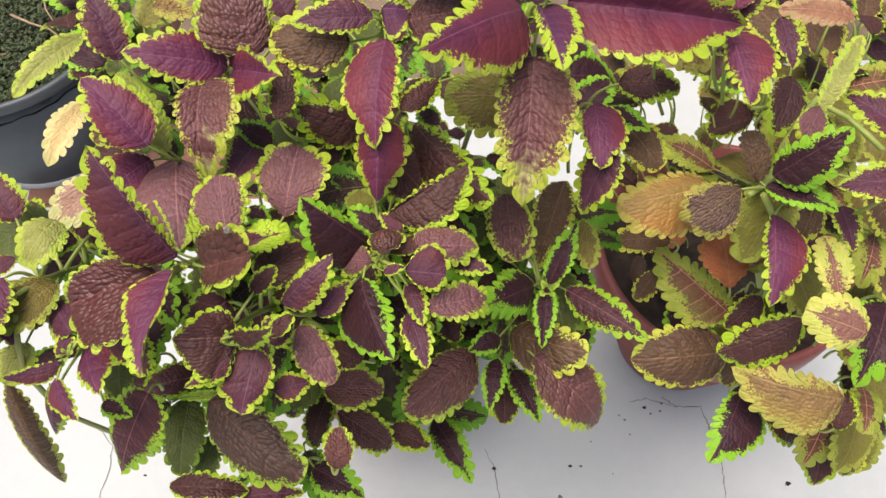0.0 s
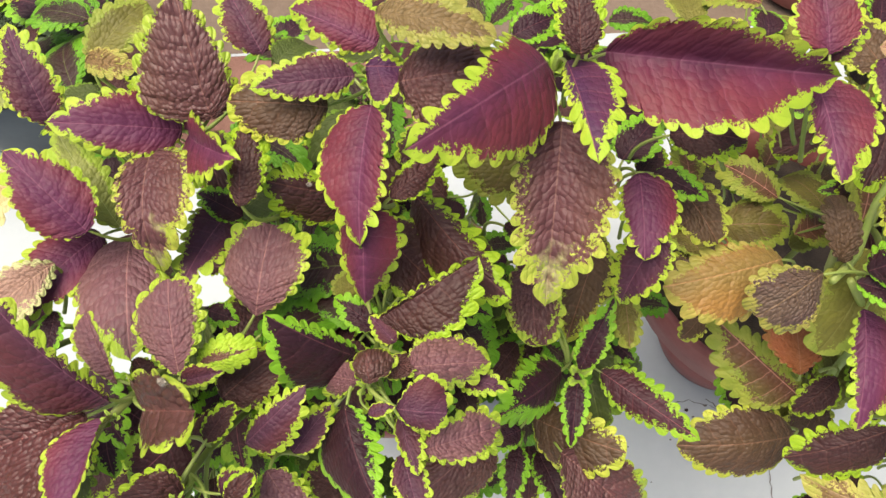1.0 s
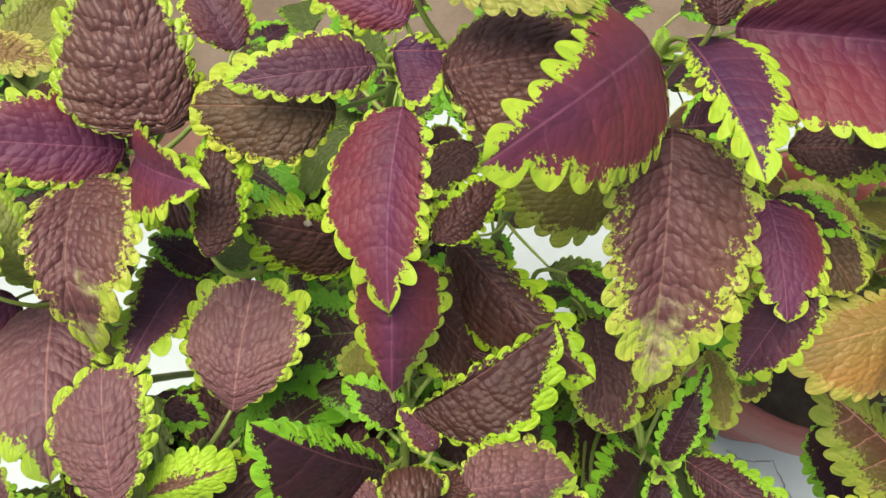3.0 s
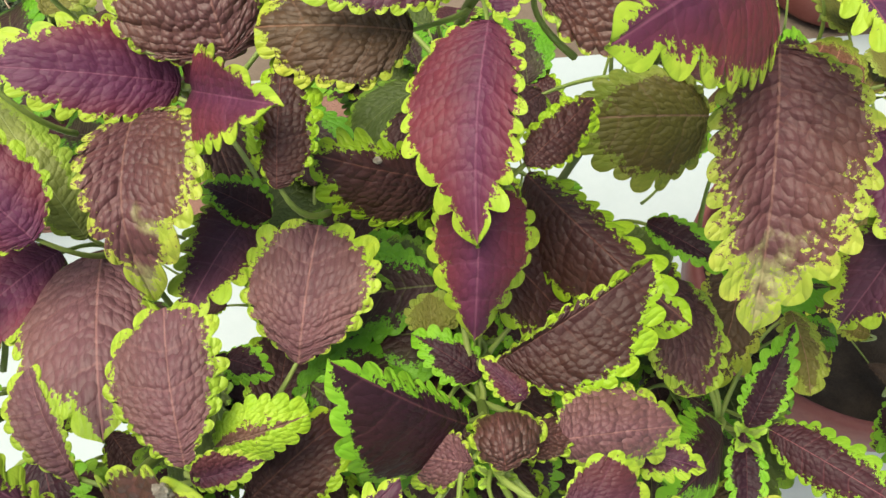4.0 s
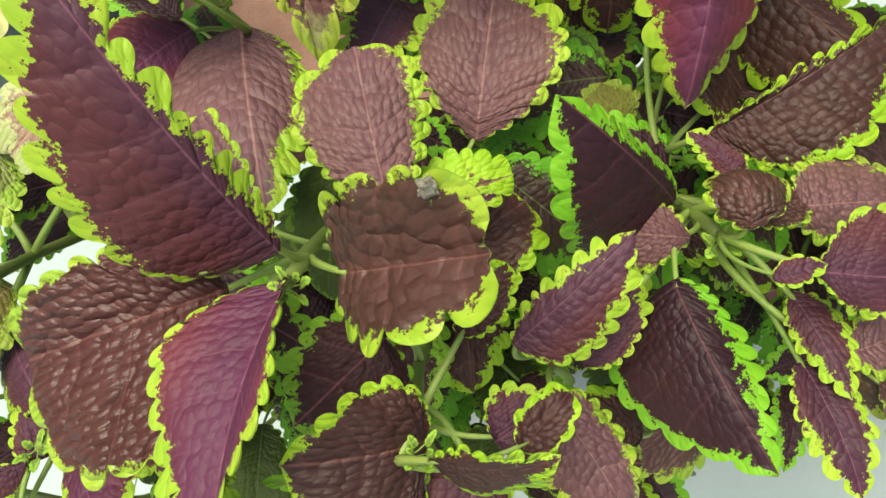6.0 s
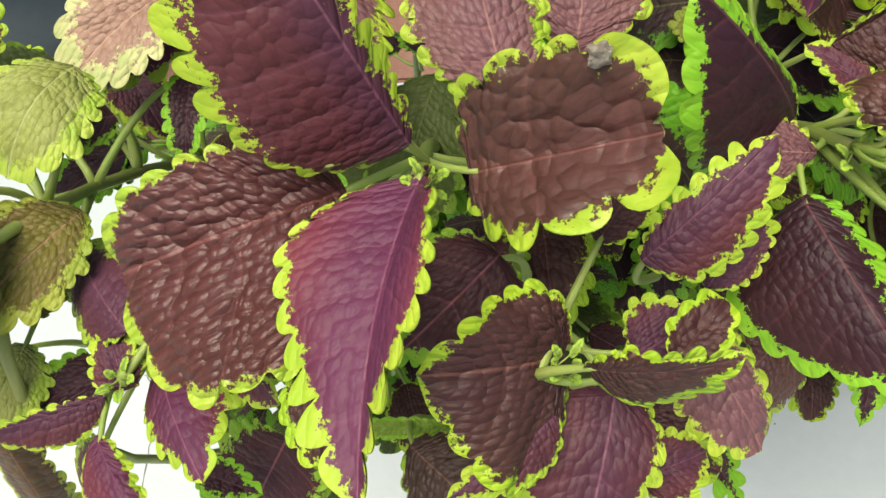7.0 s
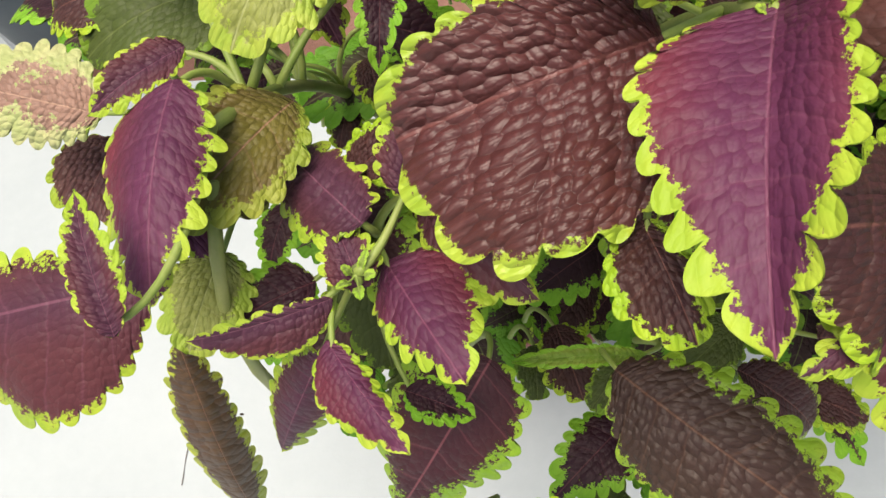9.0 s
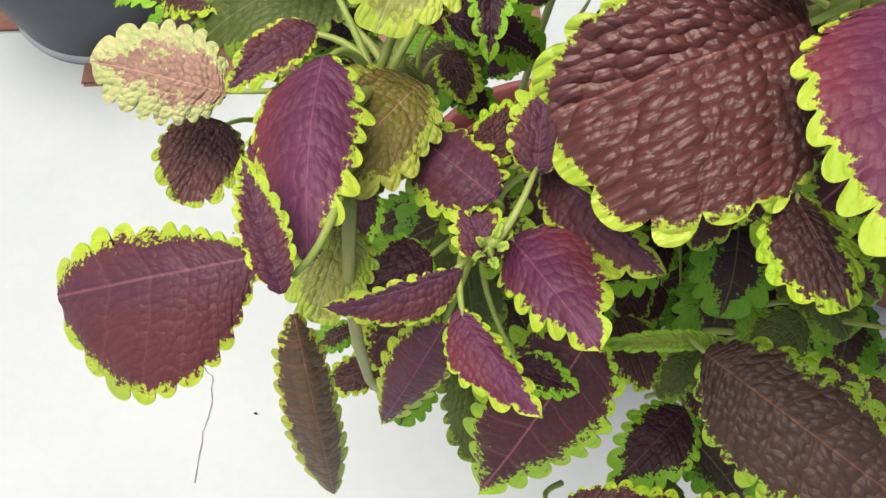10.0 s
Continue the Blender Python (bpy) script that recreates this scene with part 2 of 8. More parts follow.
def mottled(name, base, other, scale, rough, bump=0.2, distance=0.002, detail=5.0, metal=0.0):
    m, nt, bsdf = shader(name)
    coords = nt.nodes.new("ShaderNodeTexCoord").outputs["Object"]
    broad = noise_node(nt, coords, scale, detail)
    fine = noise_node(nt, coords, scale * 14, 4.0, 0.65)
    tone = math_node(nt, 'ADD', math_node(nt, 'MULTIPLY', broad, 0.75), math_node(nt, 'MULTIPLY', fine, 0.3))
    nt.links.new(mix_colour(nt, ramp_step(nt, tone, 0.36, 0.72), base, other), bsdf.inputs["Base Color"])
    bsdf.inputs["Roughness"].default_value = rough
    bsdf.inputs["Metallic"].default_value = metal
    b = node(nt, "ShaderNodeBump", Strength=bump, Distance=distance)
    nt.links.new(fine, b.inputs["Height"])
    nt.links.new(b.outputs[0], bsdf.inputs["Normal"])
    return m


STEM = mottled("stem_green", (0.11, 0.17, 0.03), (0.17, 0.20, 0.05), 60.0, 0.5, 0.3, 0.0006)
STEM_PALE = mottled("petiole_green", (0.20, 0.30, 0.055), (0.28, 0.34, 0.09), 80.0, 0.5, 0.3, 0.0005)
FLOOR = mottled("white_cement", (0.375, 0.432, 0.452), (0.415, 0.472, 0.490), 5.0, 0.6, 0.15, 0.002)
POT_RED = mottled("red_plastic", (0.19, 0.045, 0.040), (0.26, 0.085, 0.075), 9.0, 0.5, 0.15, 0.001)
TUB_GREY = mottled("blue_grey_plastic", (0.046, 0.060, 0.073), (0.060, 0.077, 0.090), 6.0, 0.45, 0.1, 0.001)
TUB_PALE = mottled("scuffed_grey_plastic", (0.26, 0.29, 0.31), (0.34, 0.37, 0.39), 12.0, 0.5, 0.1, 0.001)
SOIL = mottled("soil", (0.030, 0.022, 0.016), (0.075, 0.055, 0.040), 40.0, 0.95, 1.0, 0.006)
BRICK = mottled("brown_cement", (0.17, 0.082, 0.060), (0.24, 0.125, 0.095), 16.0, 0.85, 0.6, 0.003)
EARTH = mottled("brown_earth", (0.13, 0.095, 0.070), (0.20, 0.150, 0.115), 6.0, 0.9, 0.5, 0.004)
WEED = mottled("weed_green", (0.020, 0.045, 0.014), (0.055, 0.085, 0.030), 30.0, 0.6, 0.2, 0.0005)
TWIG = mottled("dry_twig", (0.26, 0.18, 0.11), (0.34, 0.25, 0.17), 60.0, 0.8, 0.4, 0.0006)
BRANCH = mottled("branch_green", (0.24, 0.30, 0.07), (0.32, 0.34, 0.12), 70.0, 0.5, 0.3, 0.0006)
CRACK = mottled("crack_dirt", (0.12, 0.11, 0.10), (0.20, 0.19, 0.18), 50.0, 0.9)


# ---- builders ----
def link_mesh(name, verts, faces, material, smooth=True):
    me = bpy.data.meshes.new(name)
    me.from_pydata(verts, [], faces)
    me.materials.append(material)
    if smooth:
        me.polygons.foreach_set("use_smooth", [True] * len(me.polygons))
    return new(name, me)


def tube_data(points, radii, sides=8):
    """Verts and faces of a tapered round tube along points."""
    verts, faces = [], []
    n = len(points)
    for k, p in enumerate(points):
        d = (points[min(k + 1, n - 1)] - points[max(k - 1, 0)]).normalized()
        a = d.orthogonal().normalized() if k == 0 else (a - d * a.dot(d)).normalized()
        b = d.cross(a)
        for s in range(sides):
            w = 2 * math.pi * s / sides
            verts.append(p + (a * math.cos(w) + b * math.sin(w)) * radii[k])
    for k in range(n - 1):
        for s in range(sides):
            q = (s + 1) % sides
            faces.append((k * sides + s, k * sides + q, (k + 1) * sides + q, (k + 1) * sides + s))
    verts += [points[0], points[-1]]
    for s in range(sides):
        q = (s + 1) % sides
        faces.append((q, s, n * sides))
        faces.append(((n - 1) * sides + s, (n - 1) * sides + q, n * sides + 1))
    return verts, faces


def bezier(p0, p1, p2, count):
    return [p0 * (1 - t) ** 2 + p1 * 2 * t * (1 - t) + p2 * t * t for t in (k / (count - 1) for k in range(count))]


STEM_LINE = {}


def coleus(name, label, root, top, lean=(0, 0), radius=0.0030):
    """A plant: an empty at its root with one square-ish stem that rises to its top."""
    plant = new(name)
    plant.location = root
    tagged(plant, label, "plant", "coleus plants in pots")
    p0, p2 = Vector(root), Vector(top)
    p1 = Vector((top[0] * 0.6 + root[0] * 0.4 + lean[0], top[1] * 0.5 + root[1] * 0.5 + lean[1], root[2] * 0.2 + top[2] * 0.8))
    line = bezier(p0, p1, p2, 18)
    STEM_LINE[plant.name] = line
    radii = [radius * (1.0 - 0.55 * k / 17) * (1.12 if k % 4 == 0 else 1.0) for k in range(18)]
    verts, faces = tube_data([p - p0 for p in line], radii, 8)
    stem = link_mesh("stem", verts, faces, STEM)
    stem.parent = plant
    return plant


LEAF_COUNT = [0]
# outlines: half width against the way from base to tip
FORMS = {
    "drawn": ((0, .05, .12, .22, .34, .48, .62, .75, .86, .94, 1), (.10, .46, .75, .95, 1, .93, .76, .51, .27, .13, .0)),
    "ovate": ((0, .05, .12, .24, .38, .54, .70, .84, .94, 1), (.16, .56, .84, .99, 1, .89, .66, .36, .14, .0)),
    "delta": ((0, .05, .12, .20, .32, .46, .60, .75, .88, 1), (.30, .72, .97, 1, .86, .66, .48, .29, .13, .0)),
    "fan": ((0, .06, .15, .30, .50, .70, .86, .95, 1), (.14, .46, .76, .95, 1, .97, .80, .52, .12)),
    "round": ((0, .08, .18, .30, .45, .60, .74, .86, .95, 1), (.06, .27, .54, .77, .94, 1, .96, .79, .50, .10)),
    "oval": ((0, .06, .15, .28, .44, .60, .75, .88, .96, 1), (.10, .45, .75, .95, 1, .93, .76, .48, .24, .03)),
}
FORM_OF = {"wine": "drawn", "faded": "drawn", "plum": "drawn", "violet": "drawn", "plumdark": "drawn", "deep": "drawn", "pink": "round", "russet": "round", "curl": "round",
           "brown": "oval", "patchy": "ovate", "maroon": "oval", "rust": "round", "blush": "round", "rosegreen": "oval", "dead": "oval"}
RUGOSE = {"brown": 1.3, "patchy": 1.4, "russet": 1.8, "pink": 1.1, "curl": 1.5, "umber": 1.1, "umberdark": 1.1, "maroon": 1.0, "blush": 1.2, "honeydark": 1.6, "honey": 1.3}


def outline(form, half, length, count):
    """Points evenly spaced along one margin, with their tangents."""
    us, ws = FORMS[form]
    u = np.linspace(0, 1, 240)
    w = np.interp(u, us, ws)
    w = np.convolve(np.pad(w, 9, mode="edge"), np.hanning(21)[1:-1] / np.hanning(21).sum(), "valid")
    w[-8:] = np.minimum(w[-8:], np.linspace(w[-8], ws[-1], 8))
    x, y = u * length, w * half
    arc = np.concatenate(([0], np.cumsum(np.hypot(np.diff(x), np.diff(y)))))
    q = np.linspace(0, arc[-1], count)
    px, py = np.interp(q, arc, x), np.interp(q, arc, y)
    tx, ty = np.gradient(px), np.gradient(py)
    size = np.maximum(np.hypot(tx, ty), 1e-9)
    return px, py, tx / size, ty / size


def leaf(plant, kind, base, tip, width, normal, arch=0.1, fold=0.15, bow=0.0, edges=None, form=None, coarse=False, twist=None, dome=0.22, hook=0.0, lobes=0, scallop=1.0):
    """One crenate blade from base to tip, with its petiole down to the stem.
    arch lifts the middle, fold turns the halves up, bow swings the midrib to one side (parts of the length or width).
    edges: a place on either margin, instead of width, normal and fold. hook bends the tip down, dome rounds the halves, scallop deepens the lobes."""
    LEAF_COUNT[0] += 1
    rng = random.Random(LEAF_COUNT[0] * 7 + 3)
    base, tip = Vector(base), Vector(tip)
    axis = tip - base
    length = axis.length
    axis.normalize()
    form = form or FORM_OF.get(kind, "oval")
    forms = (form, form) if isinstance(form, str) else form
    slopes, halves = [0.0, 0.0], [0.0, 0.0]
    if edges:
        a, b = (Vector(e) - base for e in edges)
        side = a - b
        side = (side - axis * side.dot(axis)).normalized()
        normal = axis.cross(side).normalized()
        if normal.z < -0.2:
            side, normal, a, b, forms = -side, -normal, b, a, forms[::-1]
        for k, p in enumerate((a, b)):
            u = min(0.95, max(0.05, p.dot(axis) / length))
            reach = abs(p.dot(side))
            rise = p.dot(normal) - arch * length * 4 * u * (1 - u)
            halves[k] = max(reach / max(0.3, float(np.interp(u, *FORMS[forms[k]]))), 0.08 * length)
            slopes[k] = max(-1.6, min(1.6, rise / max(reach, 0.12 * length))) + dome * 0.9
        width = halves[0] + halves[1]
        twist = 0.0 if twist is None else twist
    else:
        normal = Vector(normal)
        side = normal.cross(axis).normalized()
        normal = axis.cross(side).normalized()
        fold += rng.uniform(-0.10, 0.16)
        halves = [width * 0.5 * rng.uniform(0.93, 1.07) for _ in range(2)]
        slopes = [fold * 0.5 + dome + rng.uniform(-0.08, 0.08) for _ in range(2)]
        twist = rng.uniform(-0.25, 0.25) if twist is None else twist
        hook = hook or rng.uniform(0.0, 0.10)
    lobes = lobes or (4 if length < 0.014 else max(6, min(12, round(5.6 + length * 88))))
    per, cols = (6, 4) if coarse else (12, 12) if length > 0.045 else (10, 8) if length > 0.025 else (8, 6)
    rows = lobes * per
    depth = min(width * 0.18, length / lobes * 0.98) * scallop
    pointed = "round" not in forms and "fan" not in forms
    q = np.linspace(0, 1, rows + 1)
    fade = np.minimum(1.0, q * 9 + 0.30) * (np.minimum(1.0, (1 - q) * 4.5 + 0.10) if pointed else np.minimum(1.0, (1 - q) * 9 + 0.5))
    rims = []
    for k in range(2):
        px, py, tx, ty = outline(forms[k], halves[k] - depth * 0.5, length, rows + 1)
        sizes = np.array([rng.uniform(0.72, 1.18) for _ in range(lobes + 2)])
        jitter = np.array([rng.uniform(-0.16, 0.16) for _ in range(lobes + 2)])
        jitter[0] = jitter[lobes] = 0
        pace = lobes * (0.45 * q + 0.55 * (1 - (1 - q) ** 1.7))
        at = np.clip(np.interp(pace, np.arange(lobes + 2) + jitter, np.arange(lobes + 2)), 0, lobes - 0.001)
        cut, number = at - np.floor(at), np.floor(at).astype(int)
        bulge = np.maximum(0.0, 1 - np.abs(2 * cut - 1) ** 2.1) ** 0.5
        rims.append((px, py, tx, ty, bulge * sizes[number] * fade * (0.70 + 0.42 * q), pace))
    start = np.maximum.accumulate(np.clip(0.5 * sum(r[0] for r in rims) - 0.28 * sum(r[1] for r in rims), 0, None))
    start = 0.88 * start / start[-1] * length + 0.12 * q * length
    across = np.linspace(0, 1, cols + 1)[1:] ** 0.85
    ripple, waves = rng.uniform(0.02, 0.055) * width, rng.uniform(0, 6.28)
    pucker = 0.009 * width * RUGOSE.get(kind, 0.6)
    seed = rng.uniform(0, 90)
    mean_half = width * 0.5
    columns = {}
    for k, sign in ((0, 1), (1, -1)):
        px, py, tx, ty, bulge, beat = rims[k]
        for j, a in enumerate(across, 1):
            e = a ** 5
            out = depth * (bulge - 0.34 * fade) * e
            x = start + (px - start) * a ** 1.22 - ty * out + tx * depth * 0.30 * bulge * e
            y = py * a + tx * out / math.sqrt(1 + slopes[k] ** 2)
            lime = (a - 1) * np.maximum(py, 0.3 * halves[k]) / depth + bulge * e
            columns[sign * j] = (x, y * sign, a, bulge * e, beat, lime + 0.25 * (q - 0.5) + np.clip(q - 0.93, 0, 1) * 9 * pointed, slopes[k], halves[k])
    zero = np.zeros(rows + 1)
    columns[0] = (start, zero, 0.0, zero, rims[0][5], zero - mean_half / depth, 0.0, mean_half)
    order = range(-cols, cols + 1)
    grid = np.empty((rows + 1, 2 * cols + 1, 3))
    maps = {name: np.empty((rows + 1, 2 * cols + 1, 2), dtype=np.float32) for name in ("blade", "margin", "veins")}
    veins = 0.66
    for c, j in enumerate(order):
        x, y, a, bulge, beat, lime, slope, half = columns[j]
        u, d = x / length, np.sqrt(y * y + (0.07 * half) ** 2) - 0.07 * half
        phase = beat * veins
        z = arch * length * 4 * u * (1 - u) + slope * d - dome * d * d / half - hook * length * np.clip(u - 0.55, 0, 1) ** 2 * 4
        z = z + twist * y * (u - 0.4) * 2 + ripple * a ** 3 * np.sin(9.0 * u + waves + (2.0 if j > 0 else 0.0))
        if not coarse:
            pillow = np.abs(np.sin(math.pi * phase)) ** 0.65 * (0.62 + 0.38 * np.abs(np.sin(math.pi * (a * 4.4 + 0.5 * np.floor(phase) + seed))) ** 0.7)
            z = z + pucker * pillow * (1 - a ** 6) * min(1.0, a * 4)
        z = z - depth * 0.16 * bulge
        grid[:, c] = np.stack((x, y + bow * width * np.sin(math.pi * np.clip(u, 0, 1)), z), 1)
        maps["blade"][:, c] = np.stack((u, np.abs(y) / mean_half), 1)
        maps["margin"][:, c] = np.stack((lime, beat * veins), 1)
        maps["veins"][:, c] = np.stack((phase, y / length * lobes * veins), 1)
    basis = np.array((axis, side, normal))
    w = 2 * cols + 1
    corner = (np.arange(rows)[:, None] * w + np.arange(w - 1)[None, :]).ravel()
    faces = np.stack((corner, corner + w, corner + w + 1, corner + 1), 1)
    # the paler underside lies a hair below the face
    along = np.gradient(grid, axis=0)
    over = np.gradient(grid, axis=1)
    facing = np.cross(along, over)
    facing /= np.maximum(np.linalg.norm(facing, axis=2, keepdims=True), 1e-12)
    lower = grid - facing * (0.0002 + 0.003 * mean_half)
    count = grid.shape[0] * w
    both = np.concatenate((grid.reshape(-1, 3), lower.reshape(-1, 3))) @ basis
    faces = np.concatenate((faces, faces[:, ::-1] + count))
    ob = link_mesh("leaf", both.tolist(), faces.tolist(), LEAF[kind])
    me = ob.data
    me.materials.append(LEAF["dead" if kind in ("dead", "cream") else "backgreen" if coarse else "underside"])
    half_count = len(faces) // 2
    me.polygons.foreach_set("material_index", [0] * half_count + [1] * half_count)
    index = np.empty(len(me.loops), dtype=np.int32)
    me.loops.foreach_get("vertex_index", index)
    for layer, values in maps.items():
        me.uv_layers.new(name=layer).data.foreach_set("uv", np.tile(values.reshape(-1, 2), (2, 1))[index].ravel())
    ob.parent = plant
    ob.location = base - Vector(plant.location)
    # petiole to the stem below the blade
    line = STEM_LINE[plant.name]
    want = base.z - 0.5 * length
    near = min(line, key=lambda p: (p - base).length + 1.2 * abs(p.z - want))
    drop = near - base
    reach = math.hypot(drop.x, drop.y)
    if drop.length > 0.055:
        drop = Vector((drop.x, drop.y, 0)) * min(1.0, 0.014 / max(reach, 1e-6)) + Vector((0, 0, -max(0.030, min(0.045, -drop.z))))
    bend = Vector((drop.x * 0.45, drop.y * 0.45, drop.z * 0.30)) - axis * min(0.3 * drop.length, 0.012)
    pv, pf = tube_data(bezier(axis * 0.002, bend, drop, 9), [min(1.0, length / 0.018) * (0.0006 + 0.00007 * k) for k in range(9)], 6)
    petiole = link_mesh("petiole", pv, pf, STEM_PALE)
    petiole.parent = ob
    return ob


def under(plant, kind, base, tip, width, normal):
    """A leaf deep under the canopy; its dark kinds add painted shade to the gaps."""
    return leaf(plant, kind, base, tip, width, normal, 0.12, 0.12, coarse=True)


def lathe(profile, sides=72, centre=(0, 0)):
    """Verts and faces of a turned profile of (radius, z)."""
    verts, faces = [], []
    for r, z in profile:
        for s in range(sides):
            w = 2 * math.pi * s / sides
            verts.append(Vector((centre[0] + r * math.cos(w), centre[1] + r * math.sin(w), z)))
    for k in range(len(profile) - 1):
        for s in range(sides):
            q = (s + 1) % sides
            faces.append((k * sides + s, k * sides + q, (k + 1) * sides + q, (k + 1) * sides + s))
    return verts, faces


def pot(name, label, x, y, radius, height, material, rim=0.03, taper=0.72, thick=0.007):
    """A tapered planter: body, rolled rim and a bed of soil."""
    holder = new(name)
    holder.location = (x, y, 0)
    tagged(holder, label, "plant pot")
    low = radius * taper
    verts, faces = lathe([(0.001, 0.002), (low, 0.002), (low + 0.004, 0.01), (radius - 0.010, height - rim),
                          (radius - 0.010 - thick, height - rim), (low - thick, 0.012), (0.001, 0.012)])
    body = link_mesh("body", verts, faces, material)
    verts, faces = lathe([(radius - 0.012, height - rim - 0.003), (radius - 0.002, height - rim), (radius, height - rim * 0.5),
                          (radius, height - 0.004), (radius - 0.004, height), (radius - 0.010, height - 0.002),
                          (radius - 0.014, height - rim)])
    lip = link_mesh("rim", verts, faces, material)
    rings = [(0.001, 0.0)] + [(radius * k / 14 * 0.94, 0.0) for k in range(1, 15)]
    verts, faces = lathe([(r, height * 0.84) for r, _ in rings], 60)
    for p in verts:
        p.z += 0.014 * noise.noise(Vector((p.x * 26 + x, p.y * 26, 3.1))) + 0.007 * noise.noise(Vector((p.x * 80, p.y * 80 + y, 7.0)))
    earth = link_mesh("soil", verts, faces, SOIL)
    for ob in (body, lip, earth):
        ob.parent = holder
    return holder


# ---- the ground ----
def slab(name, x0, y0, x1, y1, top, material, label, category):
    bm = bmesh.new()
    bmesh.ops.create_cube(bm, size=1.0, matrix=Matrix.Translation(((x0 + x1) / 2, (y0 + y1) / 2, top - 0.02)) @ Matrix.Diagonal((x1 - x0, y1 - y0, 0.04, 1)))
    bmesh.ops.bevel(bm, geom=list(bm.edges), offset=0.004, segments=2, affect='EDGES')
    me = bpy.data.meshes.new(name)
    bm.to_mesh(me)
    bm.free()
    me.materials.append(material)
    return tagged(new(name, me), label, category, kind="structure")


ground = link_mesh("ground", [Vector(p) for p in ((-80, -80, -0.012), (80, -80, -0.012), (80, 80, -0.012), (-80, 80, -0.012))], [(0, 1, 2, 3)], EARTH, False)
tagged(ground, "brown trodden earth and cement ground", "ground", kind="structure")
slab("floor", -6.0, -6.0, 6.0, 1.03, 0.0, FLOOR, "pale grey-white cement floor with stains and cracks", "floor")
slab("trim", -6.0, 0.87, -0.62, 1.02, 0.004, BRICK, "red-brown painted cement border beside the white floor", "floor border")
slab("trim", -0.617, 0.775, 0.0, 1.02, 0.005, BRICK, "red-brown painted cement border beside the white floor", "floor border")

# ---- pots ----
pot("plant_pot", "faded red plastic plant pot on the white floor", 0.382, 0.490, 0.155, 0.27, POT_RED, 0.055, 0.50)
pot("plant_pot", "faded red plastic pot hidden under coleus leaves", -0.04, 0.475, 0.146, 0.19, POT_RED, 0.028, 0.58)
TUB = pot("planter_tub", "blue-grey plastic tub filled with weedy soil", -0.600, 0.940, 0.175, 0.24, TUB_GREY, 0.018, 0.70)
foot = link_mesh("foot_ring", *lathe([(0.116, 0.0), (0.130, 0.0), (0.132, 0.008), (0.127, 0.014), (0.116, 0.014)]), TUB_PALE)
foot.parent = TUB
pot("plant_pot", "pinkish terracotta pot behind the coleus", 0.66, 1.14, 0.14, 0.22, POT_RED)

# ---- plants ----
plant_a = coleus("coleus_plant", "tall coleus with large wine-red leaves edged in lime", (0.02, 0.48, 0.155), (0.085, 0.336, 0.768))
plant_b = coleus("coleus_plant", "coleus with purple and bronze lime-edged leaves", (-0.10, 0.50, 0.155), (-0.080, 0.338, 0.742))
plant_c = coleus("coleus_plant", "coleus with hanging wine leaves and lime scalloped rims", (-0.03, 0.54, 0.155), (0.010, 0.337, 0.768))
plant_e = coleus("coleus_plant", "coleus with a crinkled rosette of rosy brown leaves", (0.00, 0.45, 0.155), (0.004, 0.225, 0.722))
plant_f = coleus("coleus_plant", "coleus with large wine leaves around a hairy green tip", (-0.07, 0.43, 0.155), (-0.084, 0.206, 0.752))
plant_h = coleus("coleus_plant", "low coleus with dark purple leaves and bright green rims", (0.04, 0.44, 0.155), (0.100, 0.251, 0.628))
plant_n = coleus("coleus_plant", "coleus with rosy brown quilted leaves", (-0.06, 0.48, 0.155), (-0.062, 0.235, 0.712))
plant_t = coleus("coleus_plant", "coleus with maroon leaves around a pale shoot", (-0.04, 0.41, 0.155), (-0.066, 0.178, 0.735))
plant_v = coleus("coleus_plant", "coleus with small plum leaves and green edges", (-0.10, 0.44, 0.155), (-0.148, 0.190, 0.706))
plant_y = coleus("coleus_plant", "coleus with faded blush and plum leaves", (-0.13, 0.47, 0.155), (-0.172, 0.215, 0.720))
plant_r = coleus("coleus_plant", "ageing coleus with yellow, orange and plum leaves", (0.36, 0.46, 0.23), (0.232, 0.268, 0.690), (0.03, 0.04))

leaf(plant_a, "wine", (0.0800, 0.3340, 0.7780), (0.0260, 0.2720, 0.8130), 0, None, edges=((0.0604, 0.3338, 0.7954), (0.0626, 0.2846, 0.7850)), arch=0.08, form=('delta', 'ovate'))
leaf(plant_a, "wine", (0.1028, 0.3347, 0.7810), (0.1960, 0.3270, 0.7680), 0, None, edges=((0.1215, 0.3300, 0.8055), (0.1220, 0.2980, 0.7760)), arch=0.08, form='ovate')
leaf(plant_a, "violet", (0.0862, 0.3261, 0.7872), (0.0916, 0.2760, 0.7932), 0, None, edges=((0.0847, 0.2976, 0.7919), (0.1047, 0.3097, 0.7930)), arch=0.08)
leaf(plant_a, "maroon", (0.0897, 0.3202, 0.7974), (0.0903, 0.3481, 0.8066), 0.0210, (-0.06, -0.31, 0.95), 0.10, 0.20)
leaf(plant_a, "brown", (0.0221, 0.3245, 0.7821), (0.0645, 0.3269, 0.7842), 0, None, edges=((0.0435, 0.3397, 0.7902), (0.0353, 0.3061, 0.7732)), arch=0.08)
leaf(plant_a, "tawny", (0.0162, 0.3359, 0.8075), (0.0597, 0.3251, 0.8036), 0.0218, (0.01, -0.31, 0.95), 0.10, 0.10)
leaf(plant_a, "patchy", (0.0857, 0.3156, 0.7633), (0.0770, 0.2560, 0.7160), 0, None, edges=((0.0625, 0.2810, 0.7480), (0.1060, 0.2830, 0.7560)), arch=0.08, form='ovate')
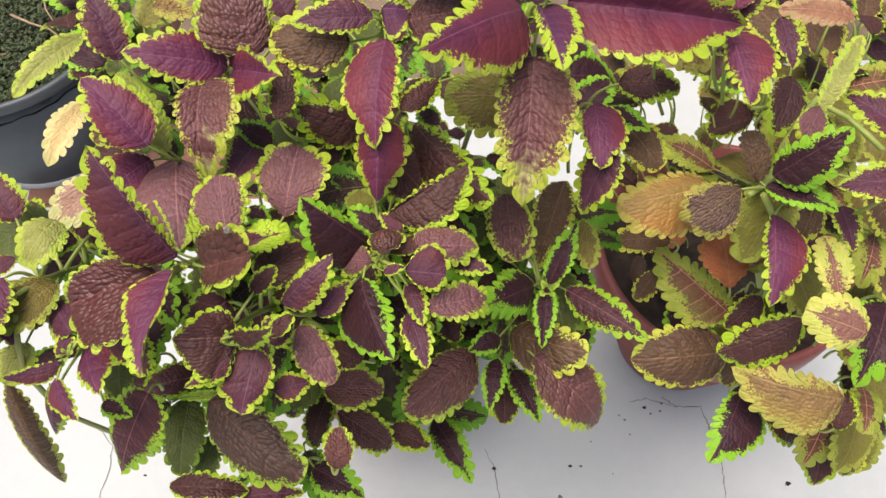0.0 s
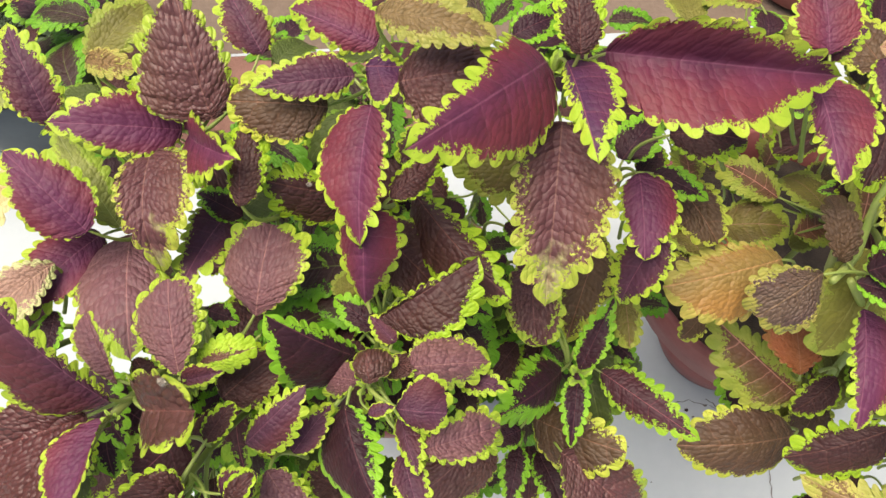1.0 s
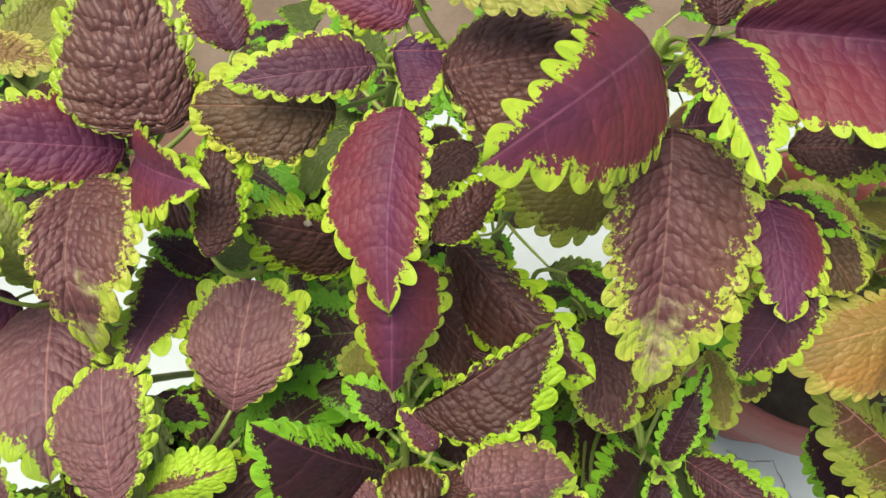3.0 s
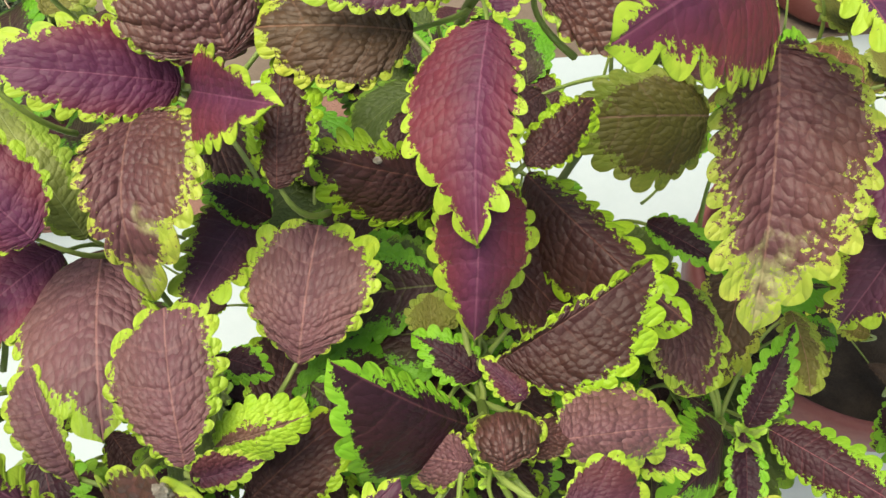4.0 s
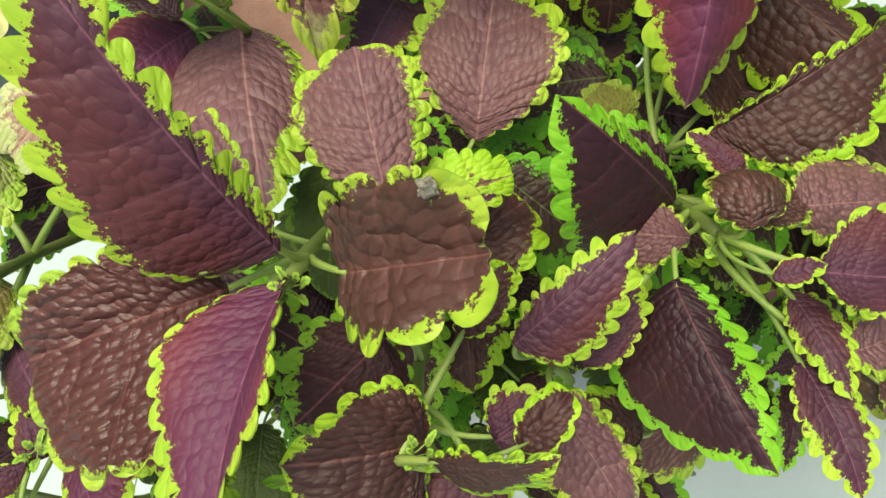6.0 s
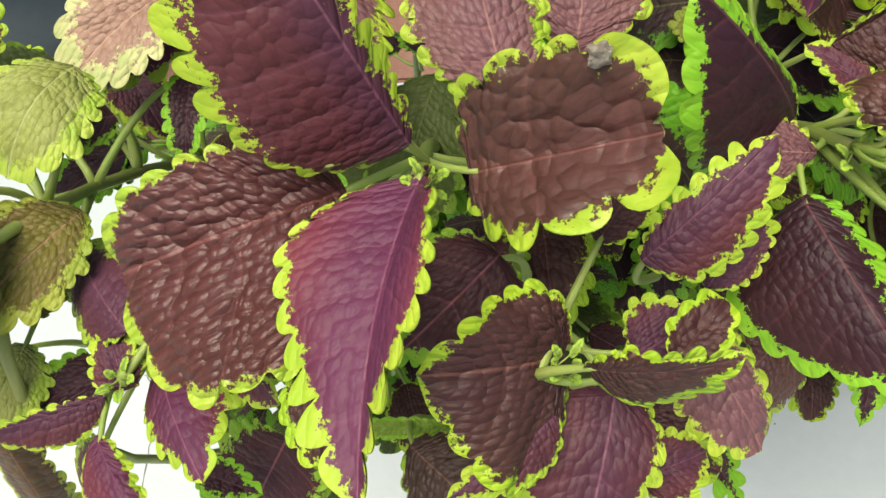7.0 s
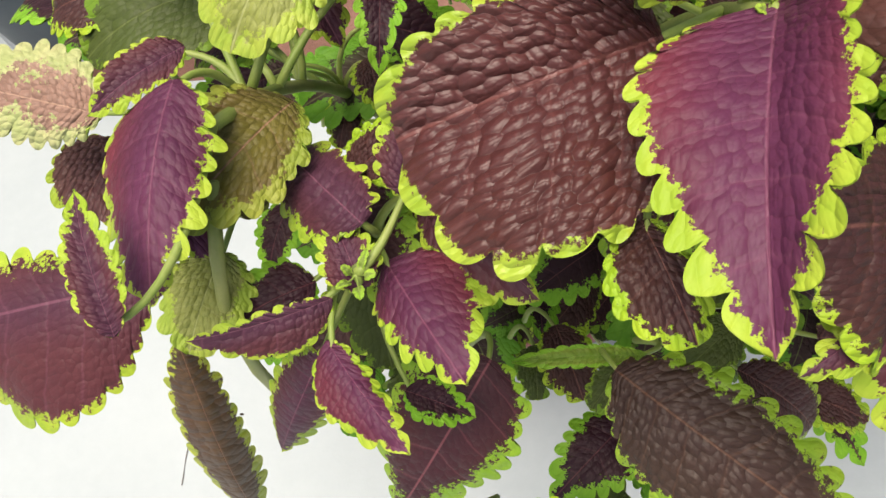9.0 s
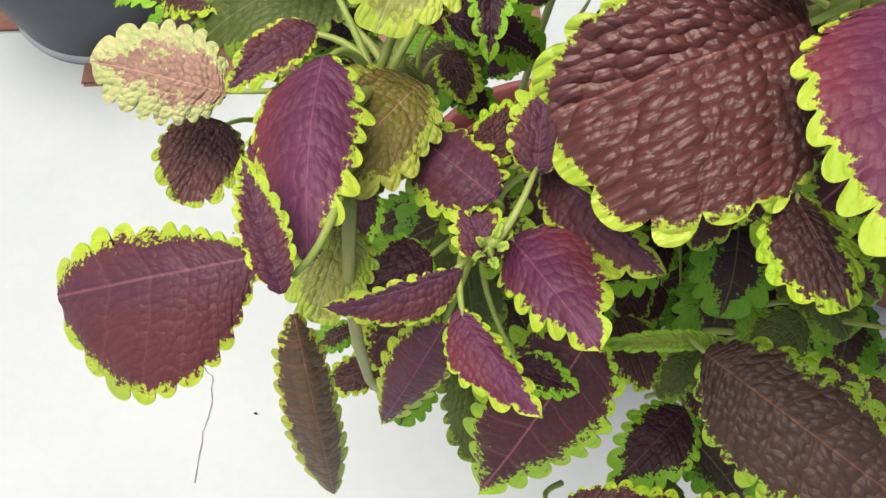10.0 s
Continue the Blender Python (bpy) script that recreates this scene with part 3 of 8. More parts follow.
leaf(plant_a, "wine", (0.1200, 0.3070, 0.7350), (0.1180, 0.2690, 0.7280), 0, None, edges=((0.1099, 0.2880, 0.7316), (0.1327, 0.2834, 0.7303)), arch=0.08)
leaf(plant_a, "plum", (0.1276, 0.2832, 0.7293), (0.1121, 0.2638, 0.6931), 0.0266, (-0.58, -0.58, 0.56), 0.08, 0.10)
leaf(plant_a, "deep", (0.1312, 0.3177, 0.7172), (0.1538, 0.3031, 0.7160), 0.0157, (-0.10, -0.23, 0.97), 0.05, 0.20)
leaf(plant_a, "umber", (0.1470, 0.3224, 0.6978), (0.1621, 0.2927, 0.6927), 0.0257, (-0.11, -0.22, 0.97), 0.10, 0.10)
leaf(plant_a, "maroon", (0.1415, 0.3377, 0.7174), (0.1756, 0.3309, 0.7196), 0.0268, (-0.11, -0.25, 0.96), 0.10, 0.10)
leaf(plant_r, "honey", (0.1591, 0.3376, 0.7444), (0.1837, 0.3223, 0.7437), 0.0205, (-0.13, -0.26, 0.96), 0.10, 0.10)
leaf(plant_r, "orange", (0.1954, 0.2898, 0.6782), (0.1370, 0.2780, 0.6790), 0, None, edges=((0.1723, 0.2972, 0.6854), (0.1599, 0.2631, 0.6675)), arch=0.08, form='oval')
leaf(plant_r, "honeydark", (0.2007, 0.2711, 0.7028), (0.1740, 0.2580, 0.6870), 0, None, edges=((0.1790, 0.2759, 0.7015), (0.1972, 0.2527, 0.6882)), arch=0.08, form='round')
leaf(plant_r, "olivepink", (0.2230, 0.2460, 0.5940), (0.1790, 0.2900, 0.6100), 0, None, edges=((0.2080, 0.2690, 0.6120), (0.1830, 0.2540, 0.5960)), arch=0.08, form='ovate')
leaf(plant_r, "umber", (0.2230, 0.2280, 0.5760), (0.1570, 0.2250, 0.5780), 0, None, edges=((0.1900, 0.2440, 0.5880), (0.1910, 0.2080, 0.5660)), arch=0.10, form='oval', scallop=0.7)
leaf(plant_r, "wine", (0.2154, 0.2543, 0.7001), (0.2040, 0.2050, 0.6880), 0, None, edges=((0.2038, 0.2271, 0.6933), (0.2297, 0.2290, 0.6937)), arch=0.08)
leaf(plant_r, "honey", (0.2600, 0.1740, 0.6280), (0.2040, 0.2000, 0.6200), 0, None, edges=((0.2310, 0.1910, 0.6340), (0.2250, 0.1650, 0.6100)), arch=0.14, form='ovate')
leaf(plant_r, "maroon", (0.2353, 0.2119, 0.6563), (0.1955, 0.2073, 0.6250), 0, None, edges=((0.2149, 0.2183, 0.6474), (0.2197, 0.1951, 0.6306)), arch=0.08, form='oval')
leaf(plant_r, "lemon", (0.2540, 0.1905, 0.6814), (0.2255, 0.2057, 0.6816), 0, None, edges=((0.2438, 0.2111, 0.6888), (0.2413, 0.1838, 0.6749)), arch=0.08, form='oval')
leaf(plant_r, "deep", (0.2183, 0.1940, 0.5908), (0.1904, 0.1534, 0.5839), 0, None, edges=((0.1972, 0.1775, 0.5892), (0.2303, 0.1783, 0.5852)), arch=0.08)
leaf(plant_r, "deep", (0.2059, 0.2597, 0.7285), (0.2325, 0.2612, 0.7642), 0, None, edges=((0.2155, 0.2651, 0.7538), (0.2253, 0.2465, 0.7403)), arch=0.08)
leaf(plant_r, "deep", (0.2045, 0.2586, 0.7206), (0.2371, 0.2406, 0.7236), 0.0161, (-0.18, -0.17, 0.97), 0.08, 0.30)
leaf(plant_r, "plum", (0.2575, 0.2623, 0.6933), (0.2588, 0.2360, 0.6883), 0.0153, (-0.21, -0.19, 0.96), 0.08, 0.20)
leaf(plant_r, "plum", (0.2715, 0.2502, 0.7329), (0.2385, 0.2533, 0.7261), 0.0230, (-0.22, -0.21, 0.95), 0.08, 0.10)
leaf(plant_r, "wine", (0.1920, 0.3344, 0.7574), (0.1925, 0.2865, 0.7528), 0, None, edges=((0.1860, 0.3132, 0.7544), (0.2142, 0.3171, 0.7582)), arch=0.08)
leaf(plant_r, "maroon", (0.2941, 0.4323, 0.5696), (0.2569, 0.4206, 0.5636), 0, None, edges=((0.2800, 0.4452, 0.5774), (0.2775, 0.4181, 0.5618)), arch=0.08)
leaf(plant_r, "pink", (0.2253, 0.2806, 0.7564), (0.2165, 0.2667, 0.7510), 0.0158, (-0.20, -0.24, 0.95), 0.10, 0.10)
leaf(plant_r, "olivepink", (0.2554, 0.3895, 0.5585), (0.2207, 0.4218, 0.5571), 0.0300, (-0.20, -0.17, 0.96), 0.10, 0.20)
leaf(plant_r, "dead", (0.2127, 0.2764, 0.7002), (0.2119, 0.3081, 0.7068), 0.0177, (-0.16, -0.20, 0.97), 0.20, 0.30)
leaf(plant_r, "rust", (0.2112, 0.2466, 0.6310), (0.2123, 0.2809, 0.6380), 0.0321, (-0.15, -0.19, 0.97), 0.10, 0.10)
leaf(plant_r, "lemon", (0.2474, 0.2137, 0.6791), (0.2472, 0.2491, 0.6857), 0.0193, (-0.20, -0.18, 0.96), 0.10, 0.10)
leaf(plant_r, "plum", (0.2705, 0.2665, 0.7464), (0.2462, 0.2962, 0.7482), 0.0224, (-0.22, -0.24, 0.95), 0.10, 0.15)
leaf(plant_r, "palegreen", (0.2277, 0.2820, 0.7503), (0.2550, 0.3193, 0.7667), 0.0125, (-0.21, -0.26, 0.94), 0.10, -0.30)
leaf(plant_r, "blushbrown", (0.2593, 0.3369, 0.7607), (0.2231, 0.3501, 0.7568), 0.0175, (-0.20, -0.26, 0.94), 0.10, 0.10)
leaf(plant_r, "plum", (0.2237, 0.3450, 0.7551), (0.2250, 0.3147, 0.7472), 0.0165, (-0.18, -0.25, 0.95), 0.10, 0.10)
leaf(plant_r, "wine", (0.1939, 0.3369, 0.7695), (0.1938, 0.3731, 0.7806), 0.0275, (-0.16, -0.29, 0.94), 0.10, 0.10)
leaf(plant_r, "plum", (0.1918, 0.3440, 0.7586), (0.2161, 0.3531, 0.7654), 0.0171, (-0.17, -0.28, 0.95), 0.10, 0.20)
leaf(plant_r, "olive", (0.2194, 0.3812, 0.5379), (0.2661, 0.3755, 0.5437), 0.0404, (-0.14, -0.18, 0.97), 0.10, 0.10)
leaf(plant_r, "maroon", (0.2563, 0.1603, 0.6164), (0.2677, 0.1818, 0.6212), 0.0174, (-0.19, -0.11, 0.97), 0.10, 0.10)
leaf(plant_c, "plum", (0.0049, 0.3300, 0.7802), (-0.0355, 0.3242, 0.7832), 0, None, edges=((-0.0150, 0.3344, 0.7897), (-0.0131, 0.3188, 0.7796)), arch=0.08)
leaf(plant_c, "wine", (0.0110, 0.3190, 0.7760), (0.0040, 0.2700, 0.7500), 0, None, edges=((-0.0125, 0.3040, 0.7635), (0.0170, 0.2920, 0.7720)), arch=0.08)
leaf(plant_c, "wine", (0.0058, 0.2836, 0.7563), (0.0020, 0.2580, 0.7220), 0, None, edges=((-0.0070, 0.2760, 0.7320), (0.0180, 0.2750, 0.7320)), arch=0.08)
leaf(plant_c, "violet", (0.0095, 0.3319, 0.7833), (0.0258, 0.3316, 0.7814), 0, None, edges=((0.0154, 0.3354, 0.7866), (0.0118, 0.3178, 0.7786)), arch=0.08)
leaf(plant_c, "wine", (0.0143, 0.3389, 0.7872), (-0.0197, 0.3548, 0.7929), 0, None, edges=((-0.0060, 0.3404, 0.7872), (0.0124, 0.3556, 0.7943)), arch=0.08, form='ovate')
leaf(plant_c, "umber", (-0.0077, 0.3249, 0.7681), (-0.0486, 0.3297, 0.7690), 0, None, edges=((-0.0298, 0.3417, 0.7756), (-0.0221, 0.3119, 0.7613)), arch=0.08)
leaf(plant_c, "maroon", (0.0002, 0.3143, 0.7155), (-0.0390, 0.3080, 0.7430), 0, None, edges=((-0.0170, 0.3164, 0.7360), (-0.0181, 0.3017, 0.7112)), arch=0.08, form='oval')
leaf(plant_c, "maroon", (-0.0449, 0.2901, 0.7525), (-0.0422, 0.3281, 0.7630), 0, None, edges=((-0.0499, 0.3120, 0.7586), (-0.0329, 0.3072, 0.7568)), arch=0.08)
leaf(plant_c, "maroon", (0.0168, 0.2855, 0.7612), (0.0365, 0.3059, 0.7598), 0, None, edges=((0.0211, 0.2987, 0.7629), (0.0286, 0.2876, 0.7578)), arch=0.08)
leaf(plant_c, "maroon", (0.0230, 0.3129, 0.7180), (0.0633, 0.2615, 0.7120), 0, None, edges=((0.0545, 0.2872, 0.7171), (0.0258, 0.2842, 0.6991)), arch=0.08, form='oval')
leaf(plant_c, "olive", (0.0843, 0.3323, 0.7148), (0.0406, 0.3334, 0.7167), 0, None, edges=((0.0628, 0.3478, 0.7243), (0.0651, 0.3124, 0.7039)), arch=0.08)
leaf(plant_c, "maroon", (0.0077, 0.2527, 0.7192), (0.0500, 0.2720, 0.7340), 0, None, edges=((0.0260, 0.2600, 0.7340), (0.0450, 0.2490, 0.7260)), arch=0.08, form='oval')
leaf(plant_c, "deep", (0.0640, 0.3085, 0.6909), (0.0874, 0.2818, 0.6963), 0.0138, (-0.30, -0.07, 0.95), 0.10, 0.20)
leaf(plant_c, "brown", (0.0736, 0.3015, 0.6553), (0.0831, 0.2616, 0.6502), 0.0312, (-0.13, -0.16, 0.98), 0.10, 0.10)
leaf(plant_h, "deep", (0.1005, 0.2533, 0.6343), (0.1190, 0.2838, 0.6560), 0.0181, (-0.24, -0.46, 0.85), 0.05, 0.15)
leaf(plant_h, "deep", (0.0996, 0.2522, 0.6321), (0.0929, 0.2159, 0.6236), 0.0162, (-0.06, -0.22, 0.97), 0.08, 0.25)
leaf(plant_h, "plumdark", (0.1128, 0.2555, 0.6219), (0.1575, 0.2171, 0.6245), 0, None, edges=((0.1413, 0.2460, 0.6269), (0.1245, 0.2312, 0.6188)), arch=0.08)
leaf(plant_h, "deep", (0.0912, 0.2531, 0.6340), (0.0539, 0.2205, 0.6712), 0, None, edges=((0.0748, 0.2566, 0.6516), (0.0736, 0.2249, 0.6490)), arch=0.08)
leaf(plant_h, "umber", (0.0779, 0.2384, 0.5981), (0.1213, 0.2137, 0.6192), 0, None, edges=((0.1052, 0.2361, 0.6157), (0.0917, 0.2079, 0.5958)), arch=0.08, form='oval')
leaf(plant_h, "brown", (0.0897, 0.2172, 0.6090), (0.1328, 0.1845, 0.5726), 0.0448, (0.37, -0.43, 0.82), 0.10, 0.10)
leaf(plant_h, "brown", (0.0775, 0.3040, 0.6588), (0.0773, 0.2610, 0.6507), 0.0299, (-0.03, -0.18, 0.98), 0.10, 0.10)
leaf(plant_h, "umber", (0.1203, 0.3303, 0.6332), (0.0963, 0.2730, 0.6206), 0.0303, (-0.05, -0.19, 0.98), 0.10, 0.10)
leaf(plant_h, "olive", (0.1271, 0.2958, 0.6381), (0.1277, 0.2640, 0.6324), 0.0178, (-0.07, -0.18, 0.98), 0.10, 0.10)
leaf(plant_h, "deep", (0.0696, 0.2287, 0.6135), (0.0493, 0.2215, 0.6117), 0.0169, (-0.03, -0.17, 0.99), 0.10, 0.20)
leaf(plant_h, "deep", (0.0697, 0.2252, 0.5891), (0.0608, 0.1926, 0.5840), 0.0171, (-0.03, -0.14, 0.99), 0.10, 0.20)
leaf(plant_h, "maroon", (0.0798, 0.2429, 0.5151), (0.0774, 0.2084, 0.5103), 0.0253, (-0.04, -0.14, 0.99), 0.10, 0.10)
leaf(plant_h, "deep", (0.0814, 0.2280, 0.5621), (0.0957, 0.1923, 0.5578), 0.0208, (-0.05, -0.14, 0.99), 0.10, 0.10)
leaf(plant_h, "deep", (0.0273, 0.2266, 0.4743), (0.0534, 0.1779, 0.4688), 0.0289, (-0.01, -0.12, 0.99), 0.10, 0.10)
leaf(plant_e, "pink", (0.0194, 0.2286, 0.7260), (0.0530, 0.2330, 0.7150), 0, None, edges=((0.0300, 0.2440, 0.7220), (0.0373, 0.2225, 0.7153)), arch=0.08, form='oval')
leaf(plant_e, "plum", (0.0387, 0.2309, 0.7051), (0.0599, 0.2234, 0.7069), 0.0133, (-0.12, -0.11, 0.99), 0.08, 0.15)
leaf(plant_e, "plum", (0.0160, 0.2100, 0.7350), (0.0350, 0.2080, 0.7330), 0, None, edges=((0.0256, 0.2211, 0.7397), (0.0243, 0.2014, 0.7304)), arch=0.08, form='round')
leaf(plant_e, "plum", (0.0061, 0.2076, 0.7381), (0.0164, 0.2096, 0.7397), 0.0065, (-0.13, -0.12, 0.98), 0.10, 0.30)
leaf(plant_e, "plum", (0.0162, 0.2107, 0.7217), (0.0231, 0.1875, 0.7216), 0, None, edges=((0.0152, 0.1980, 0.7208), (0.0259, 0.2023, 0.7226)), arch=0.08, form='drawn')
leaf(plant_e, "curl", (0.0060, 0.2202, 0.7337), (0.0052, 0.2339, 0.7347), 0, None, edges=((-0.0022, 0.2280, 0.7320), (0.0164, 0.2271, 0.7327)), arch=0.3)
leaf(plant_e, "curl", (0.0081, 0.2275, 0.7225), (0.0231, 0.2309, 0.7250), 0.0115, (-0.12, -0.16, 0.98), 0.25, -0.30)
leaf(plant_e, "pink", (-0.0008, 0.2270, 0.7166), (-0.0174, 0.2331, 0.7092), 0, None, edges=((-0.0075, 0.2383, 0.7167), (-0.0118, 0.2218, 0.7082)), arch=0.08)
leaf(plant_e, "deep", (-0.0016, 0.2381, 0.7132), (-0.0320, 0.2440, 0.7500), 0, None, edges=((-0.0094, 0.2450, 0.7282), (-0.0301, 0.2254, 0.7217)), arch=0.08, form='ovate', scallop=0.68)
leaf(plant_e, "plum", (0.0141, 0.2427, 0.7163), (0.0032, 0.2550, 0.7175), 0.0109, (-0.10, -0.19, 0.98), 0.05, 0.20)
leaf(plant_e, "deep", (-0.0063, 0.2171, 0.7164), (0.0090, 0.1750, 0.7130), 0, None, edges=((-0.0190, 0.2020, 0.6980), (0.0079, 0.2021, 0.7158)), arch=0.08, form='ovate', scallop=0.68)
leaf(plant_e, "pink", (0.0225, 0.1963, 0.7205), (0.0558, 0.2086, 0.7063), 0.0229, (0.41, -0.05, 0.91), 0.08, 0.10)
leaf(plant_e, "plum", (0.0168, 0.1969, 0.7175), (0.0243, 0.1692, 0.7140), 0.0159, (0.03, -0.12, 0.99), 0.08, 0.15)
leaf(plant_e, "brown", (0.0545, 0.2381, 0.5729), (0.0070, 0.2011, 0.5655), 0, None, edges=((0.0227, 0.2314, 0.5754), (0.0505, 0.2074, 0.5607)), arch=0.08, form='oval')
leaf(plant_e, "plum", (-0.0273, 0.2004, 0.7107), (-0.0117, 0.2198, 0.7124), 0.0151, (0.07, -0.14, 0.99), 0.08, 0.20)
leaf(plant_e, "oliveplain", (-0.0093, 0.2728, 0.6920), (-0.0095, 0.2869, 0.6947), 0.0180, (-0.01, -0.19, 0.98), 0.10, 0.10)
leaf(plant_e, "deep", (0.0040, 0.2572, 0.6956), (-0.0159, 0.2723, 0.6979), 0.0159, (-0.02, -0.17, 0.99), 0.10, 0.10)
leaf(plant_e, "plum", (-0.0430, 0.2020, 0.7230), (-0.0180, 0.2200, 0.7370), 0, None, edges=((-0.0366, 0.2128, 0.7303), (-0.0263, 0.1991, 0.7232)), arch=0.08, form='drawn')
leaf(plant_e, "maroon", (-0.0338, 0.2000, 0.5749), (-0.0011, 0.1823, 0.5496), 0.0278, (0.45, -0.35, 0.82), 0.10, 0.10)
leaf(plant_e, "brown", (-0.0338, 0.1916, 0.6365), (-0.0006, 0.1904, 0.6351), 0.0282, (0.04, -0.15, 0.99), 0.10, 0.10)
leaf(plant_e, "maroon", (-0.0095, 0.1899, 0.6777), (-0.0283, 0.1994, 0.6801), 0.0176, (0.04, -0.16, 0.99), 0.10, 0.10)
leaf(plant_e, "maroon", (-0.0027, 0.1973, 0.5443), (0.0232, 0.1850, 0.5425), 0.0222, (0.01, -0.12, 0.99), 0.10, 0.10)
leaf(plant_n, "pink", (-0.0666, 0.2258, 0.7377), (-0.0730, 0.2630, 0.7450), 0, None, edges=((-0.0868, 0.2494, 0.7418), (-0.0582, 0.2411, 0.7408)), arch=0.08)
leaf(plant_n, "plum", (-0.0616, 0.2201, 0.7479), (-0.0452, 0.2226, 0.7498), 0, None, edges=((-0.0551, 0.2244, 0.7540), (-0.0540, 0.2166, 0.7495)), arch=0.08)
leaf(plant_n, "rosegreen", (-0.0627, 0.2324, 0.7296), (-0.0402, 0.2392, 0.7283), 0, None, edges=((-0.0542, 0.2434, 0.7334), (-0.0465, 0.2317, 0.7258)), arch=0.08)
leaf(plant_n, "pink", (-0.0915, 0.2243, 0.7347), (-0.1067, 0.2525, 0.7392), 0, None, edges=((-0.1092, 0.2375, 0.7394), (-0.0947, 0.2366, 0.7408)), arch=0.08)
leaf(plant_n, "pink", (-0.0470, 0.2600, 0.7100), (-0.0400, 0.2990, 0.7200), 0, None, edges=((-0.0610, 0.2750, 0.7160), (-0.0230, 0.2860, 0.7200)), arch=0.08)
leaf(plant_n, "pink", (-0.1111, 0.3063, 0.7038), (-0.0994, 0.2421, 0.7084), 0, None, edges=((-0.1332, 0.2746, 0.7051), (-0.0904, 0.2751, 0.7051)), arch=0.08, form='ovate')
leaf(plant_n, "plum", (-0.0650, 0.3149, 0.7049), (-0.0777, 0.2692, 0.7219), 0.0273, (0.37, 0.23, 0.90), 0.10, 0.10)
leaf(plant_n, "deep", (-0.0663, 0.2616, 0.7147), (-0.0529, 0.2564, 0.7126), 0.0123, (0.09, -0.17, 0.98), 0.10, 0.10)
leaf(plant_n, "maroon", (-0.0595, 0.2250, 0.7063), (-0.0356, 0.2441, 0.7072), 0.0285, (0.06, -0.13, 0.99), 0.10, 0.10)
leaf(plant_b, "wine", (-0.0745, 0.3320, 0.7480), (-0.1230, 0.3250, 0.7680), 0, None, edges=((-0.0970, 0.3390, 0.7690), (-0.0990, 0.3155, 0.7555)), arch=0.08, form='ovate')
leaf(plant_b, "wine", (-0.0725, 0.3317, 0.7453), (-0.0396, 0.2967, 0.7764), 0, None, edges=((-0.0570, 0.3170, 0.7750), (-0.0650, 0.2995, 0.7575)), arch=0.08, form='ovate')
leaf(plant_b, "brown", (-0.0572, 0.3274, 0.7605), (-0.0647, 0.3642, 0.7954), 0, None, edges=((-0.0852, 0.3440, 0.7791), (-0.0453, 0.3415, 0.7719)), arch=0.08, form='ovate')
leaf(plant_b, "patchy", (-0.0861, 0.3218, 0.7488), (-0.0851, 0.2732, 0.7343), 0, None, edges=((-0.0980, 0.2970, 0.7530), (-0.0630, 0.2970, 0.7550)), arch=0.16, hook=0.3)
leaf(plant_b, "deep", (-0.0567, 0.3094, 0.7099), (-0.0785, 0.3208, 0.7149), 0.0170, (0.09, -0.25, 0.96), 0.10, 0.20)
leaf(plant_b, "palegreen", (-0.1136, 0.3069, 0.7098), (-0.1410, 0.3474, 0.7320), 0.0214, (0.25, -0.33, 0.91), 0.15, -0.20)
leaf(plant_b, "wine", (-0.1260, 0.3082, 0.7017), (-0.1629, 0.2645, 0.7017), 0.0318, (0.20, -0.17, 0.97), 0.10, 0.15)
leaf(plant_b, "wine", (-0.1152, 0.2921, 0.7339), (-0.1470, 0.3214, 0.7555), 0.0326, (0.30, -0.34, 0.89), 0.10, 0.15)
leaf(plant_b, "plum", (-0.1313, 0.3371, 0.7505), (-0.1458, 0.3726, 0.7761), 0.0246, (0.27, -0.49, 0.83), 0.10, 0.20)
leaf(plant_b, "palegreen", (-0.1676, 0.3839, 0.7256), (-0.2034, 0.3433, 0.7202), 0.0173, (0.18, -0.29, 0.94), 0.10, 0.30)
leaf(plant_b, "cream", (-0.1607, 0.3371, 0.7198), (-0.1779, 0.2991, 0.7126), 0.0179, (0.17, -0.26, 0.95), 0.15, 0.20)
leaf(plant_b, "oliveplain", (-0.1371, 0.3935, 0.7216), (-0.1112, 0.4282, 0.7282), 0.0273, (0.15, -0.29, 0.94), 0.10, 0.10)
leaf(plant_b, "honey", (-0.1080, 0.3496, 0.7742), (-0.0882, 0.3473, 0.7700), 0.0149, (0.17, -0.26, 0.95), 0.10, 0.10)
leaf(plant_b, "umber", (-0.1292, 0.3134, 0.7291), (-0.1461, 0.2995, 0.7290), 0.0235, (0.18, -0.22, 0.96), 0.10, 0.10)
leaf(plant_b, "plum", (-0.0483, 0.3873, 0.7300), (-0.0678, 0.4234, 0.7438), 0.0262, (0.10, -0.31, 0.95), 0.10, 0.10)
# darker kind than wine: puts the shade of this turned-away blade into its colour
leaf(plant_f, "plum", (-0.0850, 0.2120, 0.7530), (-0.1108, 0.2377, 0.8020), 0, None, edges=((-0.1160, 0.2150, 0.7760), (-0.0980, 0.2270, 0.7860)), arch=0.08, form='ovate')
leaf(plant_f, "curl", (-0.0755, 0.2105, 0.7455), (-0.0485, 0.2035, 0.7665), 0, None, edges=((-0.0655, 0.2175, 0.7735), (-0.0685, 0.1903, 0.7575)), arch=0.0, form='fan', dome=0.06, lobes=5, scallop=1.3)
leaf(plant_f, "wine", (-0.0830, 0.2070, 0.7530), (-0.0940, 0.1570, 0.7500), 0, None, edges=((-0.1060, 0.1820, 0.7520), (-0.0855, 0.1795, 0.7670)), arch=0.08, form='drawn', lobes=12, scallop=1.15)
